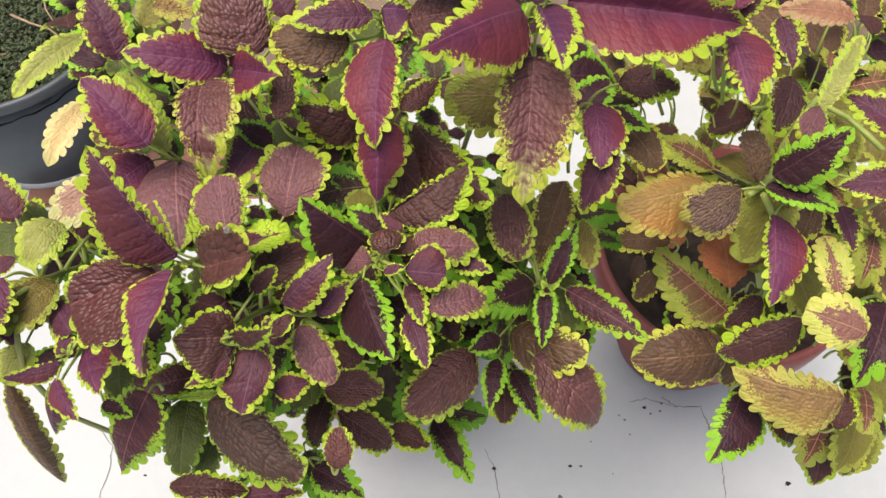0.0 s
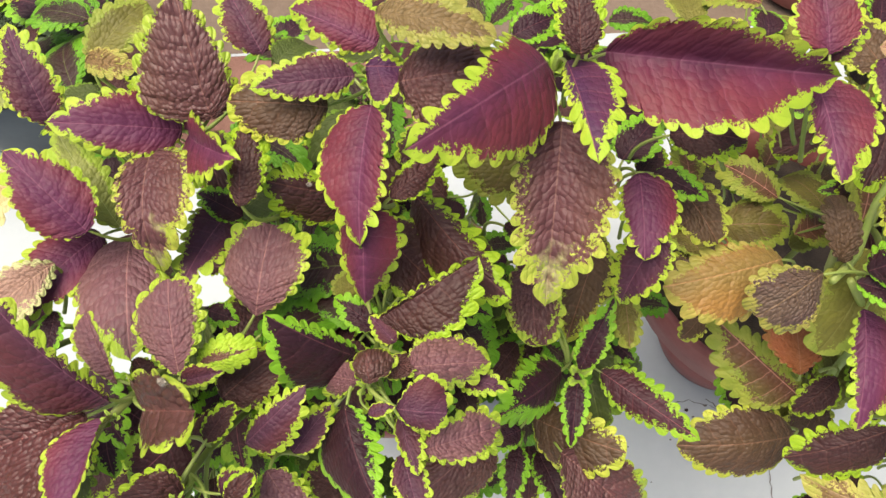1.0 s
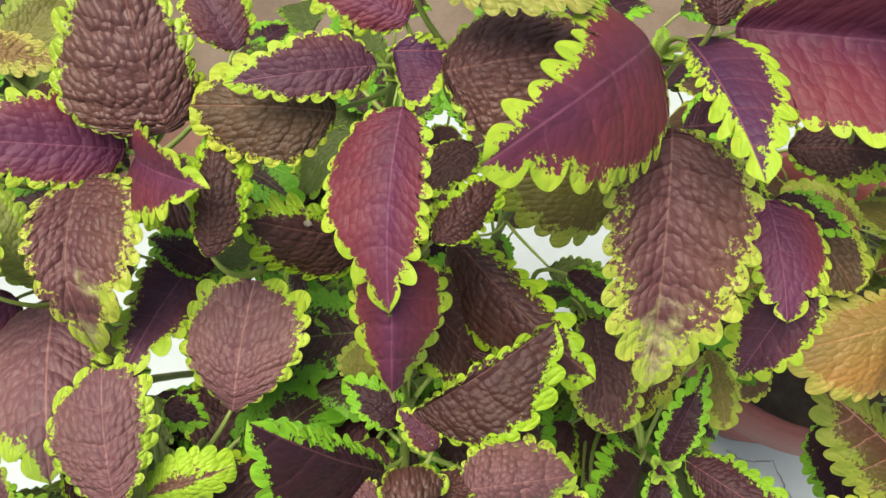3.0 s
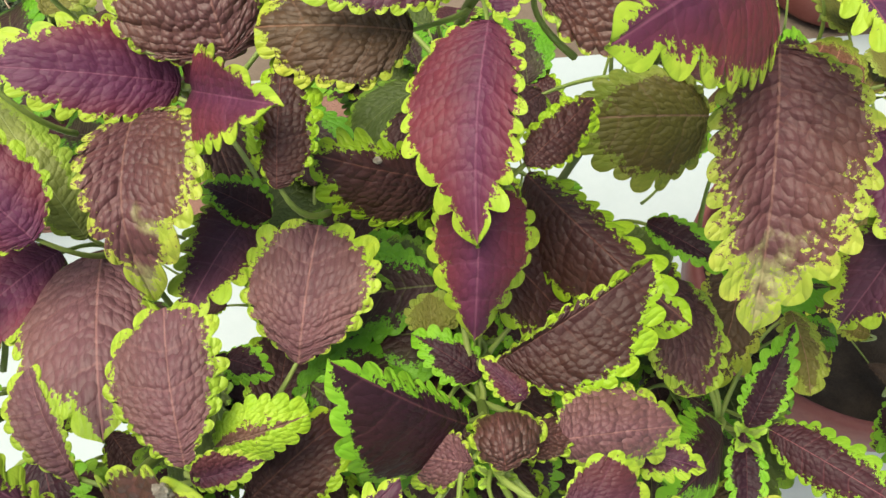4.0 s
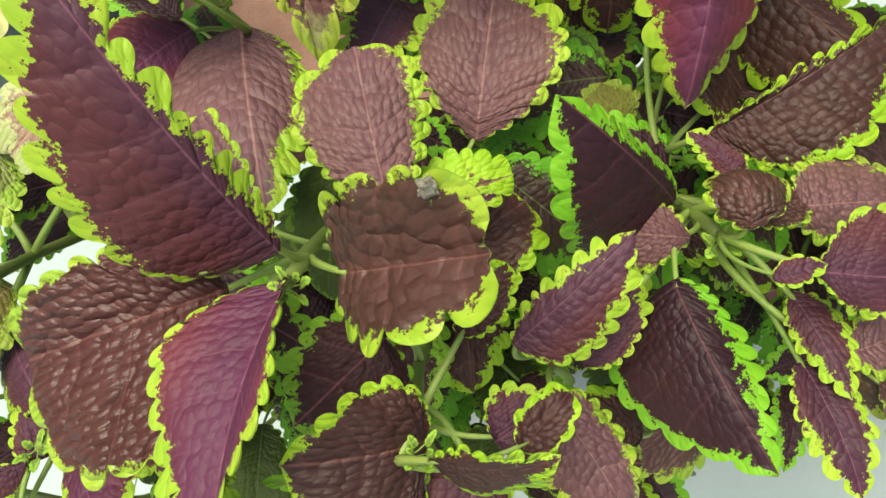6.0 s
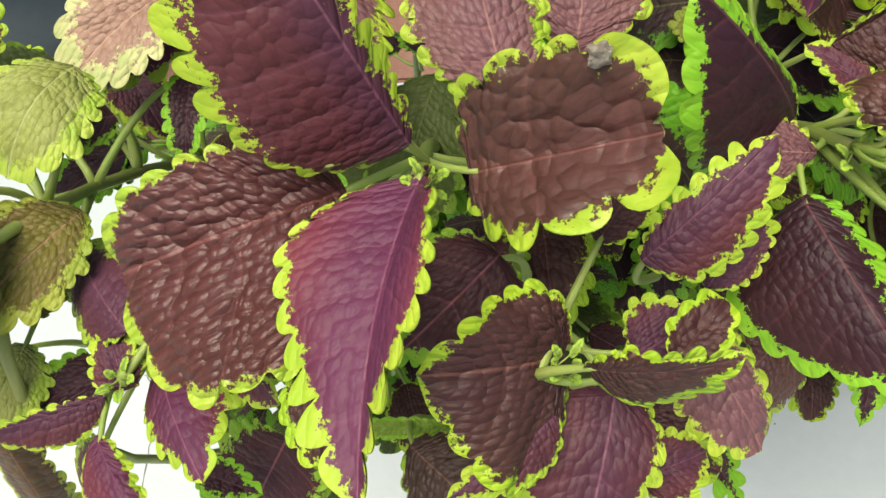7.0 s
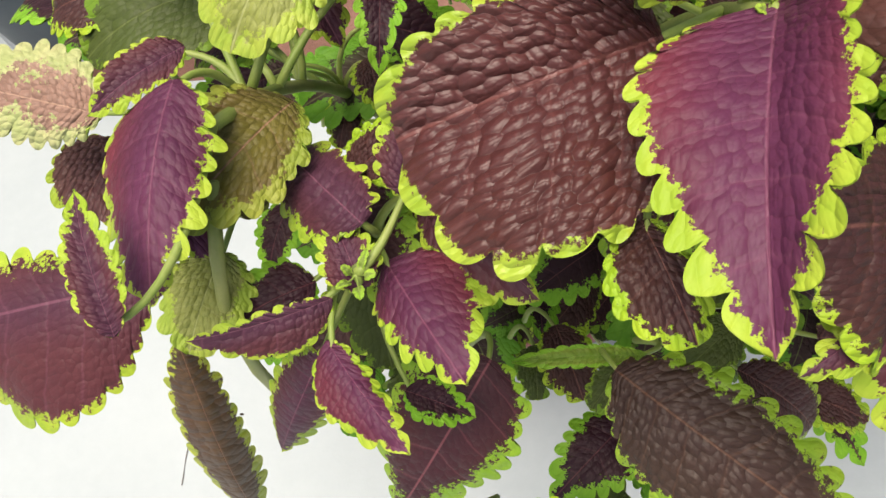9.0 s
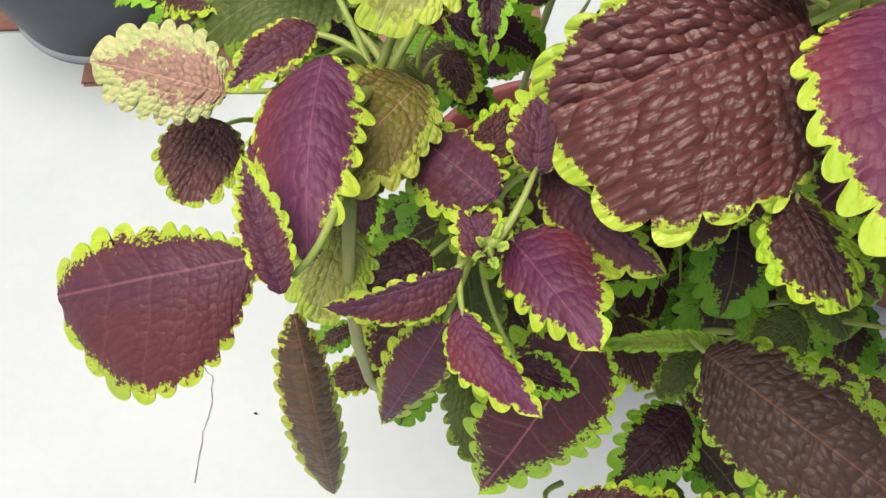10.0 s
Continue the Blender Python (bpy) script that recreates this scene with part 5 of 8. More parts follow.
under(plant_h, "deep", (0.1183, 0.3689, 0.6916), (0.1593, 0.3811, 0.6661), 0.0350, (0.20, -0.28, 0.94))
under(plant_r, "oliveplain", (0.3298, 0.4512, 0.6066), (0.3546, 0.4625, 0.6015), 0.0206, (0.23, -0.28, 0.93))
under(plant_b, "maroon", (-0.1223, 0.3687, 0.5351), (-0.1419, 0.3741, 0.5268), 0.0152, (-0.36, -0.13, 0.92))
under(plant_e, "maroon", (-0.0049, 0.3196, 0.6557), (0.0120, 0.3424, 0.6558), 0.0186, (0.20, 0.25, 0.95))
under(plant_c, "deep", (0.0295, 0.4459, 0.5256), (0.0296, 0.4763, 0.5064), 0.0265, (0.07, -0.12, 0.99))
under(plant_y, "verdant", (-0.1511, 0.3204, 0.5913), (-0.1447, 0.3578, 0.5677), 0.0325, (0.24, 0.10, 0.97))
under(plant_v, "backgreen", (-0.1498, 0.2306, 0.6392), (-0.1477, 0.1916, 0.6341), 0.0277, (-0.17, -0.43, 0.89))
under(plant_h, "verdant", (0.0774, 0.3298, 0.4935), (0.1076, 0.3654, 0.4899), 0.0305, (0.30, 0.16, 0.94))
under(plant_r, "maroon", (0.2873, 0.3152, 0.6029), (0.3118, 0.2983, 0.6012), 0.0183, (0.38, -0.21, 0.90))
under(plant_c, "deep", (-0.0181, 0.4068, 0.6358), (-0.0452, 0.4343, 0.6260), 0.0298, (-0.32, 0.19, 0.93))
under(plant_e, "verdant", (-0.0053, 0.2765, 0.4991), (-0.0369, 0.2639, 0.4854), 0.0236, (-0.31, -0.08, 0.95))
under(plant_c, "backgreen", (-0.0176, 0.3971, 0.4978), (-0.0375, 0.4078, 0.4821), 0.0185, (-0.20, -0.22, 0.95))
under(plant_v, "verdant", (-0.1281, 0.2505, 0.5272), (-0.1113, 0.2081, 0.5264), 0.0305, (-0.03, -0.27, 0.96))
under(plant_r, "deep", (0.2222, 0.5007, 0.5059), (0.2282, 0.5325, 0.4914), 0.0243, (0.11, 0.09, 0.99))
under(plant_c, "deep", (0.0125, 0.5767, 0.4709), (0.0193, 0.6184, 0.4674), 0.0271, (-0.08, 0.04, 1.00))
under(plant_c, "backgreen", (-0.0166, 0.3869, 0.6705), (-0.0263, 0.4186, 0.6615), 0.0257, (-0.14, 0.10, 0.98))
under(plant_t, "backgreen", (-0.0425, 0.2431, 0.5999), (-0.0266, 0.2005, 0.6028), 0.0291, (0.05, -0.58, 0.81))
under(plant_y, "verdant", (-0.1235, 0.3140, 0.4955), (-0.0912, 0.3266, 0.4889), 0.0257, (0.17, -0.04, 0.99))
under(plant_r, "olive", (0.3297, 0.4330, 0.5144), (0.3487, 0.4559, 0.5146), 0.0208, (0.07, 0.14, 0.99))
under(plant_y, "verdant", (-0.2157, 0.3065, 0.6451), (-0.2502, 0.3020, 0.6420), 0.0211, (-0.09, -0.27, 0.96))
under(plant_r, "olivepink", (0.2206, 0.4401, 0.4948), (0.2211, 0.4835, 0.4838), 0.0291, (0.22, 0.02, 0.97))
under(plant_b, "verdant", (-0.1568, 0.4455, 0.6986), (-0.1991, 0.4604, 0.6886), 0.0288, (-0.21, 0.08, 0.97))
under(plant_e, "backgreen", (0.0126, 0.2769, 0.5186), (0.0210, 0.2411, 0.4936), 0.0273, (0.04, -0.53, 0.85))
under(plant_e, "maroon", (-0.0066, 0.2565, 0.6829), (-0.0131, 0.2242, 0.6665), 0.0249, (-0.16, -0.24, 0.96))
under(plant_r, "deep", (0.3832, 0.4816, 0.5300), (0.4047, 0.5196, 0.5171), 0.0298, (0.24, 0.18, 0.95))
under(plant_v, "plumdark", (-0.1418, 0.2569, 0.5080), (-0.1943, 0.2438, 0.5099), 0.0337, (-0.24, -0.17, 0.95))
under(plant_c, "deep", (-0.0435, 0.4669, 0.5177), (-0.0523, 0.5096, 0.5077), 0.0322, (-0.04, 0.12, 0.99))
under(plant_r, "oliveplain", (0.4150, 0.5794, 0.5508), (0.4403, 0.5889, 0.5409), 0.0205, (0.08, -0.26, 0.96))
under(plant_c, "backgreen", (-0.0248, 0.4291, 0.5827), (-0.0161, 0.4537, 0.5736), 0.0202, (-0.06, 0.31, 0.95))
under(plant_r, "olivepink", (0.3132, 0.2145, 0.5141), (0.2917, 0.1721, 0.4877), 0.0353, (-0.15, -0.37, 0.92))
under(plant_c, "deep", (-0.0005, 0.3952, 0.5643), (-0.0445, 0.4078, 0.5649), 0.0305, (-0.32, -0.18, 0.93))
under(plant_r, "maroon", (0.2603, 0.3612, 0.6897), (0.2408, 0.3233, 0.6813), 0.0277, (0.01, -0.43, 0.90))
under(plant_c, "verdant", (0.0035, 0.4558, 0.6062), (-0.0042, 0.4909, 0.5825), 0.0286, (0.07, 0.32, 0.94))
under(plant_c, "deep", (-0.0328, 0.4085, 0.6604), (-0.0612, 0.4470, 0.6385), 0.0377, (-0.20, -0.10, 0.97))
under(plant_e, "maroon", (-0.0061, 0.2841, 0.5583), (-0.0011, 0.2440, 0.5467), 0.0291, (0.08, -0.53, 0.84))
under(plant_b, "plumdark", (-0.1130, 0.3686, 0.4909), (-0.1201, 0.3483, 0.4811), 0.0144, (0.06, -0.57, 0.82))
under(plant_e, "deep", (0.0020, 0.2752, 0.6291), (-0.0472, 0.2884, 0.6335), 0.0356, (-0.11, -0.11, 0.99))
under(plant_r, "umber", (0.2877, 0.2865, 0.6795), (0.3013, 0.2600, 0.6604), 0.0218, (-0.02, -0.44, 0.90))
under(plant_f, "deep", (-0.0930, 0.2535, 0.6482), (-0.1091, 0.2239, 0.6462), 0.0241, (0.09, -0.37, 0.92))
under(plant_a, "deep", (0.0970, 0.4639, 0.6351), (0.1373, 0.4928, 0.6151), 0.0324, (0.06, 0.05, 1.00))
under(plant_v, "plumdark", (-0.1525, 0.2205, 0.6866), (-0.1385, 0.1908, 0.6799), 0.0218, (-0.01, -0.57, 0.82))
under(plant_f, "backgreen", (-0.0884, 0.2812, 0.6482), (-0.1111, 0.2456, 0.6387), 0.0311, (-0.13, -0.36, 0.92))
under(plant_r, "deep", (0.2187, 0.2914, 0.5300), (0.2196, 0.2413, 0.5140), 0.0386, (-0.13, -0.56, 0.82))
under(plant_r, "olive", (0.3010, 0.5236, 0.4800), (0.3374, 0.5618, 0.4666), 0.0369, (0.11, 0.11, 0.99))
under(plant_f, "maroon", (-0.0794, 0.2637, 0.4809), (-0.1087, 0.2518, 0.4593), 0.0256, (-0.23, -0.40, 0.89))
under(plant_r, "deep", (0.2954, 0.3879, 0.6212), (0.3071, 0.4277, 0.6186), 0.0267, (0.04, 0.21, 0.98))
under(plant_c, "verdant", (-0.0322, 0.5154, 0.4674), (-0.0292, 0.5482, 0.4693), 0.0208, (0.02, -0.03, 1.00))
under(plant_c, "maroon", (-0.0167, 0.3829, 0.6517), (-0.0487, 0.3688, 0.6542), 0.0259, (-0.14, -0.14, 0.98))
under(plant_t, "verdant", (-0.0625, 0.1912, 0.5232), (-0.0364, 0.1565, 0.5129), 0.0322, (0.27, -0.45, 0.85))
under(plant_h, "maroon", (0.0752, 0.2577, 0.5133), (0.0911, 0.2358, 0.5005), 0.0192, (0.23, -0.22, 0.95))
under(plant_e, "deep", (0.0131, 0.2896, 0.6735), (0.0573, 0.2735, 0.6619), 0.0306, (0.30, -0.32, 0.90))
under(plant_t, "verdant", (-0.0648, 0.2398, 0.6328), (-0.0699, 0.2052, 0.6114), 0.0306, (-0.02, -0.54, 0.84))
under(plant_e, "maroon", (-0.0048, 0.2623, 0.6147), (0.0262, 0.2312, 0.6014), 0.0290, (0.36, -0.20, 0.91))
under(plant_r, "olive", (0.3145, 0.3604, 0.6437), (0.3494, 0.3331, 0.6277), 0.0287, (0.20, -0.49, 0.85))
under(plant_r, "olivepink", (0.3522, 0.5586, 0.5732), (0.3709, 0.5762, 0.5572), 0.0222, (0.14, -0.10, 0.98))
under(plant_y, "verdant", (-0.2067, 0.3002, 0.6407), (-0.2253, 0.3198, 0.6310), 0.0207, (-0.38, -0.18, 0.90))
under(plant_e, "plumdark", (0.0080, 0.2725, 0.5632), (0.0165, 0.2469, 0.5551), 0.0190, (-0.08, -0.34, 0.94))
under(plant_v, "maroon", (-0.1291, 0.2250, 0.6828), (-0.1324, 0.2028, 0.6683), 0.0193, (-0.09, -0.37, 0.93))
under(plant_r, "deep", (0.2700, 0.4167, 0.6907), (0.2773, 0.4531, 0.6899), 0.0253, (0.29, -0.06, 0.95))
under(plant_a, "plumdark", (0.0547, 0.3717, 0.4708), (0.0836, 0.3530, 0.4520), 0.0261, (0.42, -0.31, 0.86))
under(plant_r, "olive", (0.1992, 0.5405, 0.5023), (0.1949, 0.5855, 0.4754), 0.0349, (0.15, 0.11, 0.98))
under(plant_y, "maroon", (-0.2007, 0.2957, 0.6603), (-0.2236, 0.3139, 0.6516), 0.0218, (-0.02, -0.15, 0.99))
under(plant_e, "verdant", (-0.0093, 0.2880, 0.5263), (0.0097, 0.3102, 0.5212), 0.0211, (-0.02, 0.12, 0.99))
under(plant_y, "maroon", (-0.1588, 0.2987, 0.6169), (-0.1654, 0.2791, 0.6059), 0.0148, (0.05, -0.42, 0.91))
under(plant_r, "olive", (0.2948, 0.3872, 0.5399), (0.2784, 0.4298, 0.5204), 0.0350, (-0.02, 0.23, 0.97))
under(plant_v, "deep", (-0.1156, 0.2693, 0.5624), (-0.1218, 0.2266, 0.5618), 0.0317, (-0.03, -0.29, 0.96))
under(plant_a, "deep", (0.0423, 0.4480, 0.5558), (0.0257, 0.4755, 0.5456), 0.0208, (-0.36, -0.03, 0.93))
under(plant_r, "oliveplain", (0.3724, 0.4481, 0.4763), (0.3829, 0.4947, 0.4515), 0.0333, (-0.01, 0.21, 0.98))
under(plant_r, "oliveplain", (0.3489, 0.3378, 0.5368), (0.3854, 0.3181, 0.5112), 0.0312, (0.26, -0.36, 0.90))
under(plant_r, "umber", (0.2417, 0.3105, 0.7023), (0.2460, 0.2739, 0.6967), 0.0227, (-0.17, -0.57, 0.81))
under(plant_t, "verdant", (-0.0560, 0.2440, 0.5373), (-0.0627, 0.2208, 0.5310), 0.0165, (0.10, -0.26, 0.96))
under(plant_r, "olivepink", (0.3016, 0.3893, 0.6673), (0.3118, 0.4106, 0.6598), 0.0171, (0.17, 0.11, 0.98))
under(plant_b, "verdant", (-0.0708, 0.4791, 0.6176), (-0.0932, 0.5151, 0.5882), 0.0365, (-0.13, -0.08, 0.99))
under(plant_y, "verdant", (-0.1372, 0.3077, 0.6149), (-0.1777, 0.2920, 0.6132), 0.0313, (-0.16, -0.21, 0.96))
under(plant_b, "maroon", (-0.0771, 0.3598, 0.6662), (-0.0468, 0.3577, 0.6671), 0.0185, (0.19, -0.17, 0.97))
under(plant_t, "maroon", (-0.0629, 0.2257, 0.5743), (-0.0649, 0.2030, 0.5584), 0.0194, (-0.09, -0.52, 0.85))
under(plant_h, "verdant", (0.0857, 0.2746, 0.6154), (0.1034, 0.2615, 0.6051), 0.0166, (0.22, -0.39, 0.89))
under(plant_r, "oliveplain", (0.2337, 0.2874, 0.6881), (0.2080, 0.2462, 0.6636), 0.0360, (-0.08, -0.49, 0.87))
under(plant_e, "deep", (0.0015, 0.3013, 0.5419), (0.0239, 0.3247, 0.5285), 0.0255, (0.32, 0.22, 0.92))
under(plant_c, "maroon", (-0.0091, 0.4027, 0.5959), (-0.0360, 0.4418, 0.5811), 0.0361, (-0.35, -0.10, 0.93))
under(plant_c, "verdant", (-0.0071, 0.4252, 0.6127), (-0.0347, 0.4556, 0.6007), 0.0300, (-0.13, -0.16, 0.98))
under(plant_h, "deep", (0.1198, 0.2848, 0.5973), (0.1404, 0.2720, 0.5837), 0.0177, (0.22, -0.43, 0.88))
under(plant_c, "maroon", (0.0361, 0.5589, 0.5202), (0.0551, 0.5760, 0.5071), 0.0178, (0.22, 0.20, 0.95))
under(plant_e, "maroon", (0.0076, 0.2792, 0.6354), (0.0363, 0.2553, 0.6385), 0.0255, (0.02, -0.46, 0.89))
under(plant_c, "verdant", (-0.0025, 0.3774, 0.4976), (0.0073, 0.4297, 0.4935), 0.0381, (-0.10, 0.16, 0.98))
under(plant_r, "olivepink", (0.3145, 0.4710, 0.6367), (0.3320, 0.4891, 0.6374), 0.0165, (0.08, 0.11, 0.99))
under(plant_b, "maroon", (-0.2051, 0.4587, 0.5647), (-0.2134, 0.4872, 0.5660), 0.0204, (-0.06, 0.05, 1.00))
under(plant_a, "deep", (0.0669, 0.3530, 0.4673), (0.1119, 0.3587, 0.4562), 0.0332, (0.31, 0.02, 0.95))
under(plant_e, "maroon", (0.0308, 0.2846, 0.6155), (0.0534, 0.2618, 0.5940), 0.0244, (0.31, -0.38, 0.87))
under(plant_t, "deep", (-0.0605, 0.2458, 0.5725), (-0.0380, 0.2234, 0.5584), 0.0210, (-0.00, -0.45, 0.89))
under(plant_t, "verdant", (-0.0506, 0.2430, 0.6902), (-0.0208, 0.2743, 0.6796), 0.0302, (0.06, 0.21, 0.98))
under(plant_r, "olive", (0.3300, 0.3905, 0.5144), (0.3347, 0.4441, 0.5078), 0.0338, (-0.02, 0.26, 0.97))
under(plant_r, "umber", (0.2662, 0.4705, 0.6048), (0.2653, 0.4973, 0.5874), 0.0226, (-0.17, 0.01, 0.99))
under(plant_r, "olivepink", (0.2797, 0.3023, 0.4877), (0.2687, 0.2552, 0.4668), 0.0338, (-0.23, -0.38, 0.90))
under(plant_r, "oliveplain", (0.3318, 0.4755, 0.6042), (0.3602, 0.5003, 0.5795), 0.0272, (0.16, 0.17, 0.97))
under(plant_n, "deep", (-0.0599, 0.3000, 0.6322), (-0.0244, 0.3093, 0.6212), 0.0243, (0.43, -0.27, 0.86))
under(plant_f, "deep", (-0.0857, 0.2830, 0.6671), (-0.0633, 0.2484, 0.6514), 0.0309, (0.26, -0.55, 0.79))
under(plant_b, "verdant", (-0.1644, 0.4154, 0.5627), (-0.1809, 0.4505, 0.5603), 0.0262, (-0.06, 0.07, 1.00))
under(plant_h, "deep", (0.0701, 0.3299, 0.6004), (0.0452, 0.3331, 0.6013), 0.0156, (-0.40, 0.06, 0.92))
under(plant_h, "verdant", (0.0778, 0.3182, 0.5940), (0.0511, 0.3245, 0.5833), 0.0188, (-0.44, -0.21, 0.87))
under(plant_r, "deep", (0.3858, 0.4690, 0.5976), (0.4291, 0.4791, 0.5757), 0.0304, (0.24, -0.07, 0.97))
under(plant_v, "maroon", (-0.1793, 0.2374, 0.4780), (-0.2136, 0.2265, 0.4816), 0.0224, (-0.18, -0.40, 0.90))
under(plant_e, "verdant", (0.0053, 0.2797, 0.6762), (-0.0484, 0.2797, 0.6735), 0.0354, (-0.20, -0.08, 0.98))
under(plant_c, "plumdark", (0.0084, 0.4386, 0.6562), (0.0147, 0.4734, 0.6323), 0.0257, (-0.05, -0.04, 1.00))
under(plant_y, "verdant", (-0.1972, 0.2899, 0.6745), (-0.2226, 0.2941, 0.6746), 0.0181, (-0.31, -0.11, 0.95))
under(plant_a, "plumdark", (0.0352, 0.3537, 0.4976), (0.0218, 0.3166, 0.4965), 0.0295, (-0.23, -0.29, 0.93))
under(plant_v, "plumdark", (-0.1799, 0.2602, 0.4864), (-0.1978, 0.2299, 0.4785), 0.0238, (-0.14, -0.25, 0.96))
under(plant_e, "maroon", (-0.0182, 0.2799, 0.4707), (-0.0376, 0.2601, 0.4625), 0.0199, (0.02, -0.55, 0.84))
under(plant_y, "verdant", (-0.1916, 0.3307, 0.5531), (-0.2134, 0.3533, 0.5440), 0.0220, (0.01, 0.24, 0.97))
under(plant_h, "maroon", (0.1029, 0.3330, 0.5656), (0.0938, 0.3758, 0.5486), 0.0314, (-0.03, 0.07, 1.00))
under(plant_r, "oliveplain", (0.2867, 0.4654, 0.6156), (0.3009, 0.4871, 0.6019), 0.0211, (0.04, -0.00, 1.00))
under(plant_a, "deep", (0.1445, 0.4468, 0.6200), (0.1533, 0.4904, 0.6003), 0.0311, (-0.07, 0.04, 1.00))
under(plant_r, "olivepink", (0.2862, 0.3468, 0.5785), (0.3207, 0.3744, 0.5711), 0.0307, (0.06, 0.02, 1.00))
under(plant_c, "deep", (-0.0139, 0.3758, 0.6031), (0.0296, 0.3471, 0.5858), 0.0375, (0.27, -0.31, 0.91))
under(plant_b, "deep", (-0.0963, 0.4005, 0.5424), (-0.1186, 0.4020, 0.5382), 0.0140, (-0.15, -0.20, 0.97))
under(plant_r, "deep", (0.4145, 0.4726, 0.5615), (0.4239, 0.5002, 0.5610), 0.0196, (-0.03, 0.11, 0.99))
under(plant_r, "umber", (0.3295, 0.3066, 0.6083), (0.3459, 0.2895, 0.6035), 0.0174, (0.03, -0.36, 0.93))
under(plant_r, "olive", (0.3229, 0.3983, 0.4968), (0.3250, 0.4312, 0.4930), 0.0208, (0.10, -0.01, 0.99))
under(plant_h, "verdant", (0.0892, 0.2835, 0.5287), (0.0736, 0.2586, 0.5122), 0.0225, (0.03, -0.25, 0.97))
under(plant_b, "maroon", (-0.1107, 0.4103, 0.6701), (-0.1023, 0.4461, 0.6637), 0.0280, (0.20, -0.13, 0.97))
under(plant_r, "deep", (0.4169, 0.5426, 0.5133), (0.4390, 0.5719, 0.4893), 0.0307, (0.13, 0.00, 0.99))
under(plant_c, "maroon", (-0.0302, 0.3995, 0.6344), (-0.0465, 0.4166, 0.6268), 0.0184, (-0.12, 0.15, 0.98))
under(plant_b, "deep", (-0.1379, 0.4138, 0.6421), (-0.1791, 0.4332, 0.6324), 0.0327, (-0.31, 0.04, 0.95))
under(plant_c, "verdant", (-0.0438, 0.4080, 0.4916), (-0.0485, 0.4369, 0.4805), 0.0226, (0.03, -0.12, 0.99))
under(plant_y, "deep", (-0.2176, 0.2794, 0.6803), (-0.2494, 0.2945, 0.6671), 0.0235, (-0.20, 0.16, 0.97))
under(plant_b, "verdant", (-0.0651, 0.3574, 0.6649), (-0.0684, 0.3294, 0.6486), 0.0220, (-0.24, -0.41, 0.88))
under(plant_r, "olivepink", (0.2782, 0.3775, 0.6312), (0.2628, 0.3305, 0.6342), 0.0329, (0.04, -0.41, 0.91))
under(plant_e, "maroon", (0.0151, 0.3114, 0.5422), (0.0192, 0.3552, 0.5334), 0.0332, (0.19, 0.08, 0.98))
under(plant_c, "backgreen", (-0.0272, 0.4231, 0.7001), (-0.0363, 0.4559, 0.6860), 0.0224, (-0.09, 0.04, 1.00))
under(plant_r, "maroon", (0.3283, 0.3874, 0.5518), (0.3736, 0.3826, 0.5495), 0.0322, (0.45, -0.08, 0.89))
under(plant_r, "oliveplain", (0.3968, 0.3480, 0.4690), (0.4213, 0.3212, 0.4541), 0.0289, (0.05, -0.17, 0.98))
under(plant_b, "deep", (-0.1726, 0.4039, 0.6006), (-0.2183, 0.4340, 0.6032), 0.0343, (-0.08, -0.11, 0.99))
under(plant_r, "umber", (0.3775, 0.4807, 0.6220), (0.4118, 0.4916, 0.5995), 0.0284, (0.04, 0.09, 1.00))
under(plant_e, "verdant", (0.0213, 0.2444, 0.5270), (0.0066, 0.2067, 0.5149), 0.0290, (0.02, -0.27, 0.96))
under(plant_c, "verdant", (0.0417, 0.5822, 0.4741), (0.0406, 0.6071, 0.4584), 0.0207, (-0.05, -0.13, 0.99))
under(plant_e, "plumdark", (-0.0019, 0.2835, 0.4731), (0.0079, 0.2651, 0.4614), 0.0172, (0.28, -0.40, 0.87))
under(plant_r, "umber", (0.2590, 0.3897, 0.6777), (0.2661, 0.4140, 0.6702), 0.0186, (0.08, -0.03, 1.00))
under(plant_b, "maroon", (-0.0876, 0.3683, 0.6954), (-0.0725, 0.3304, 0.6966), 0.0271, (0.30, -0.44, 0.84))
under(plant_b, "plumdark", (-0.1599, 0.3999, 0.6427), (-0.1808, 0.4448, 0.6195), 0.0343, (-0.08, 0.26, 0.96))
under(plant_t, "deep", (-0.0395, 0.2390, 0.5609), (-0.0180, 0.2080, 0.5611), 0.0235, (0.07, -0.45, 0.89))
under(plant_b, "deep", (-0.2125, 0.4795, 0.6242), (-0.2301, 0.4955, 0.6142), 0.0173, (-0.22, -0.15, 0.96))
under(plant_r, "maroon", (0.4201, 0.5519, 0.5219), (0.4209, 0.5767, 0.5195), 0.0159, (-0.01, 0.22, 0.98))
under(plant_r, "deep", (0.3371, 0.4317, 0.5571), (0.3498, 0.4486, 0.5454), 0.0158, (0.15, -0.05, 0.99))
under(plant_a, "deep", (0.0586, 0.4318, 0.5549), (0.0508, 0.4560, 0.5390), 0.0211, (-0.02, 0.18, 0.98))
under(plant_r, "olive", (0.3593, 0.4940, 0.5465), (0.3833, 0.5142, 0.5333), 0.0238, (0.13, -0.01, 0.99))
under(plant_c, "verdant", (-0.0410, 0.4906, 0.5478), (-0.0554, 0.5215, 0.5406), 0.0244, (-0.05, 0.30, 0.95))
under(plant_r, "oliveplain", (0.3483, 0.2160, 0.4813), (0.3501, 0.1742, 0.4563), 0.0328, (-0.20, -0.34, 0.92))
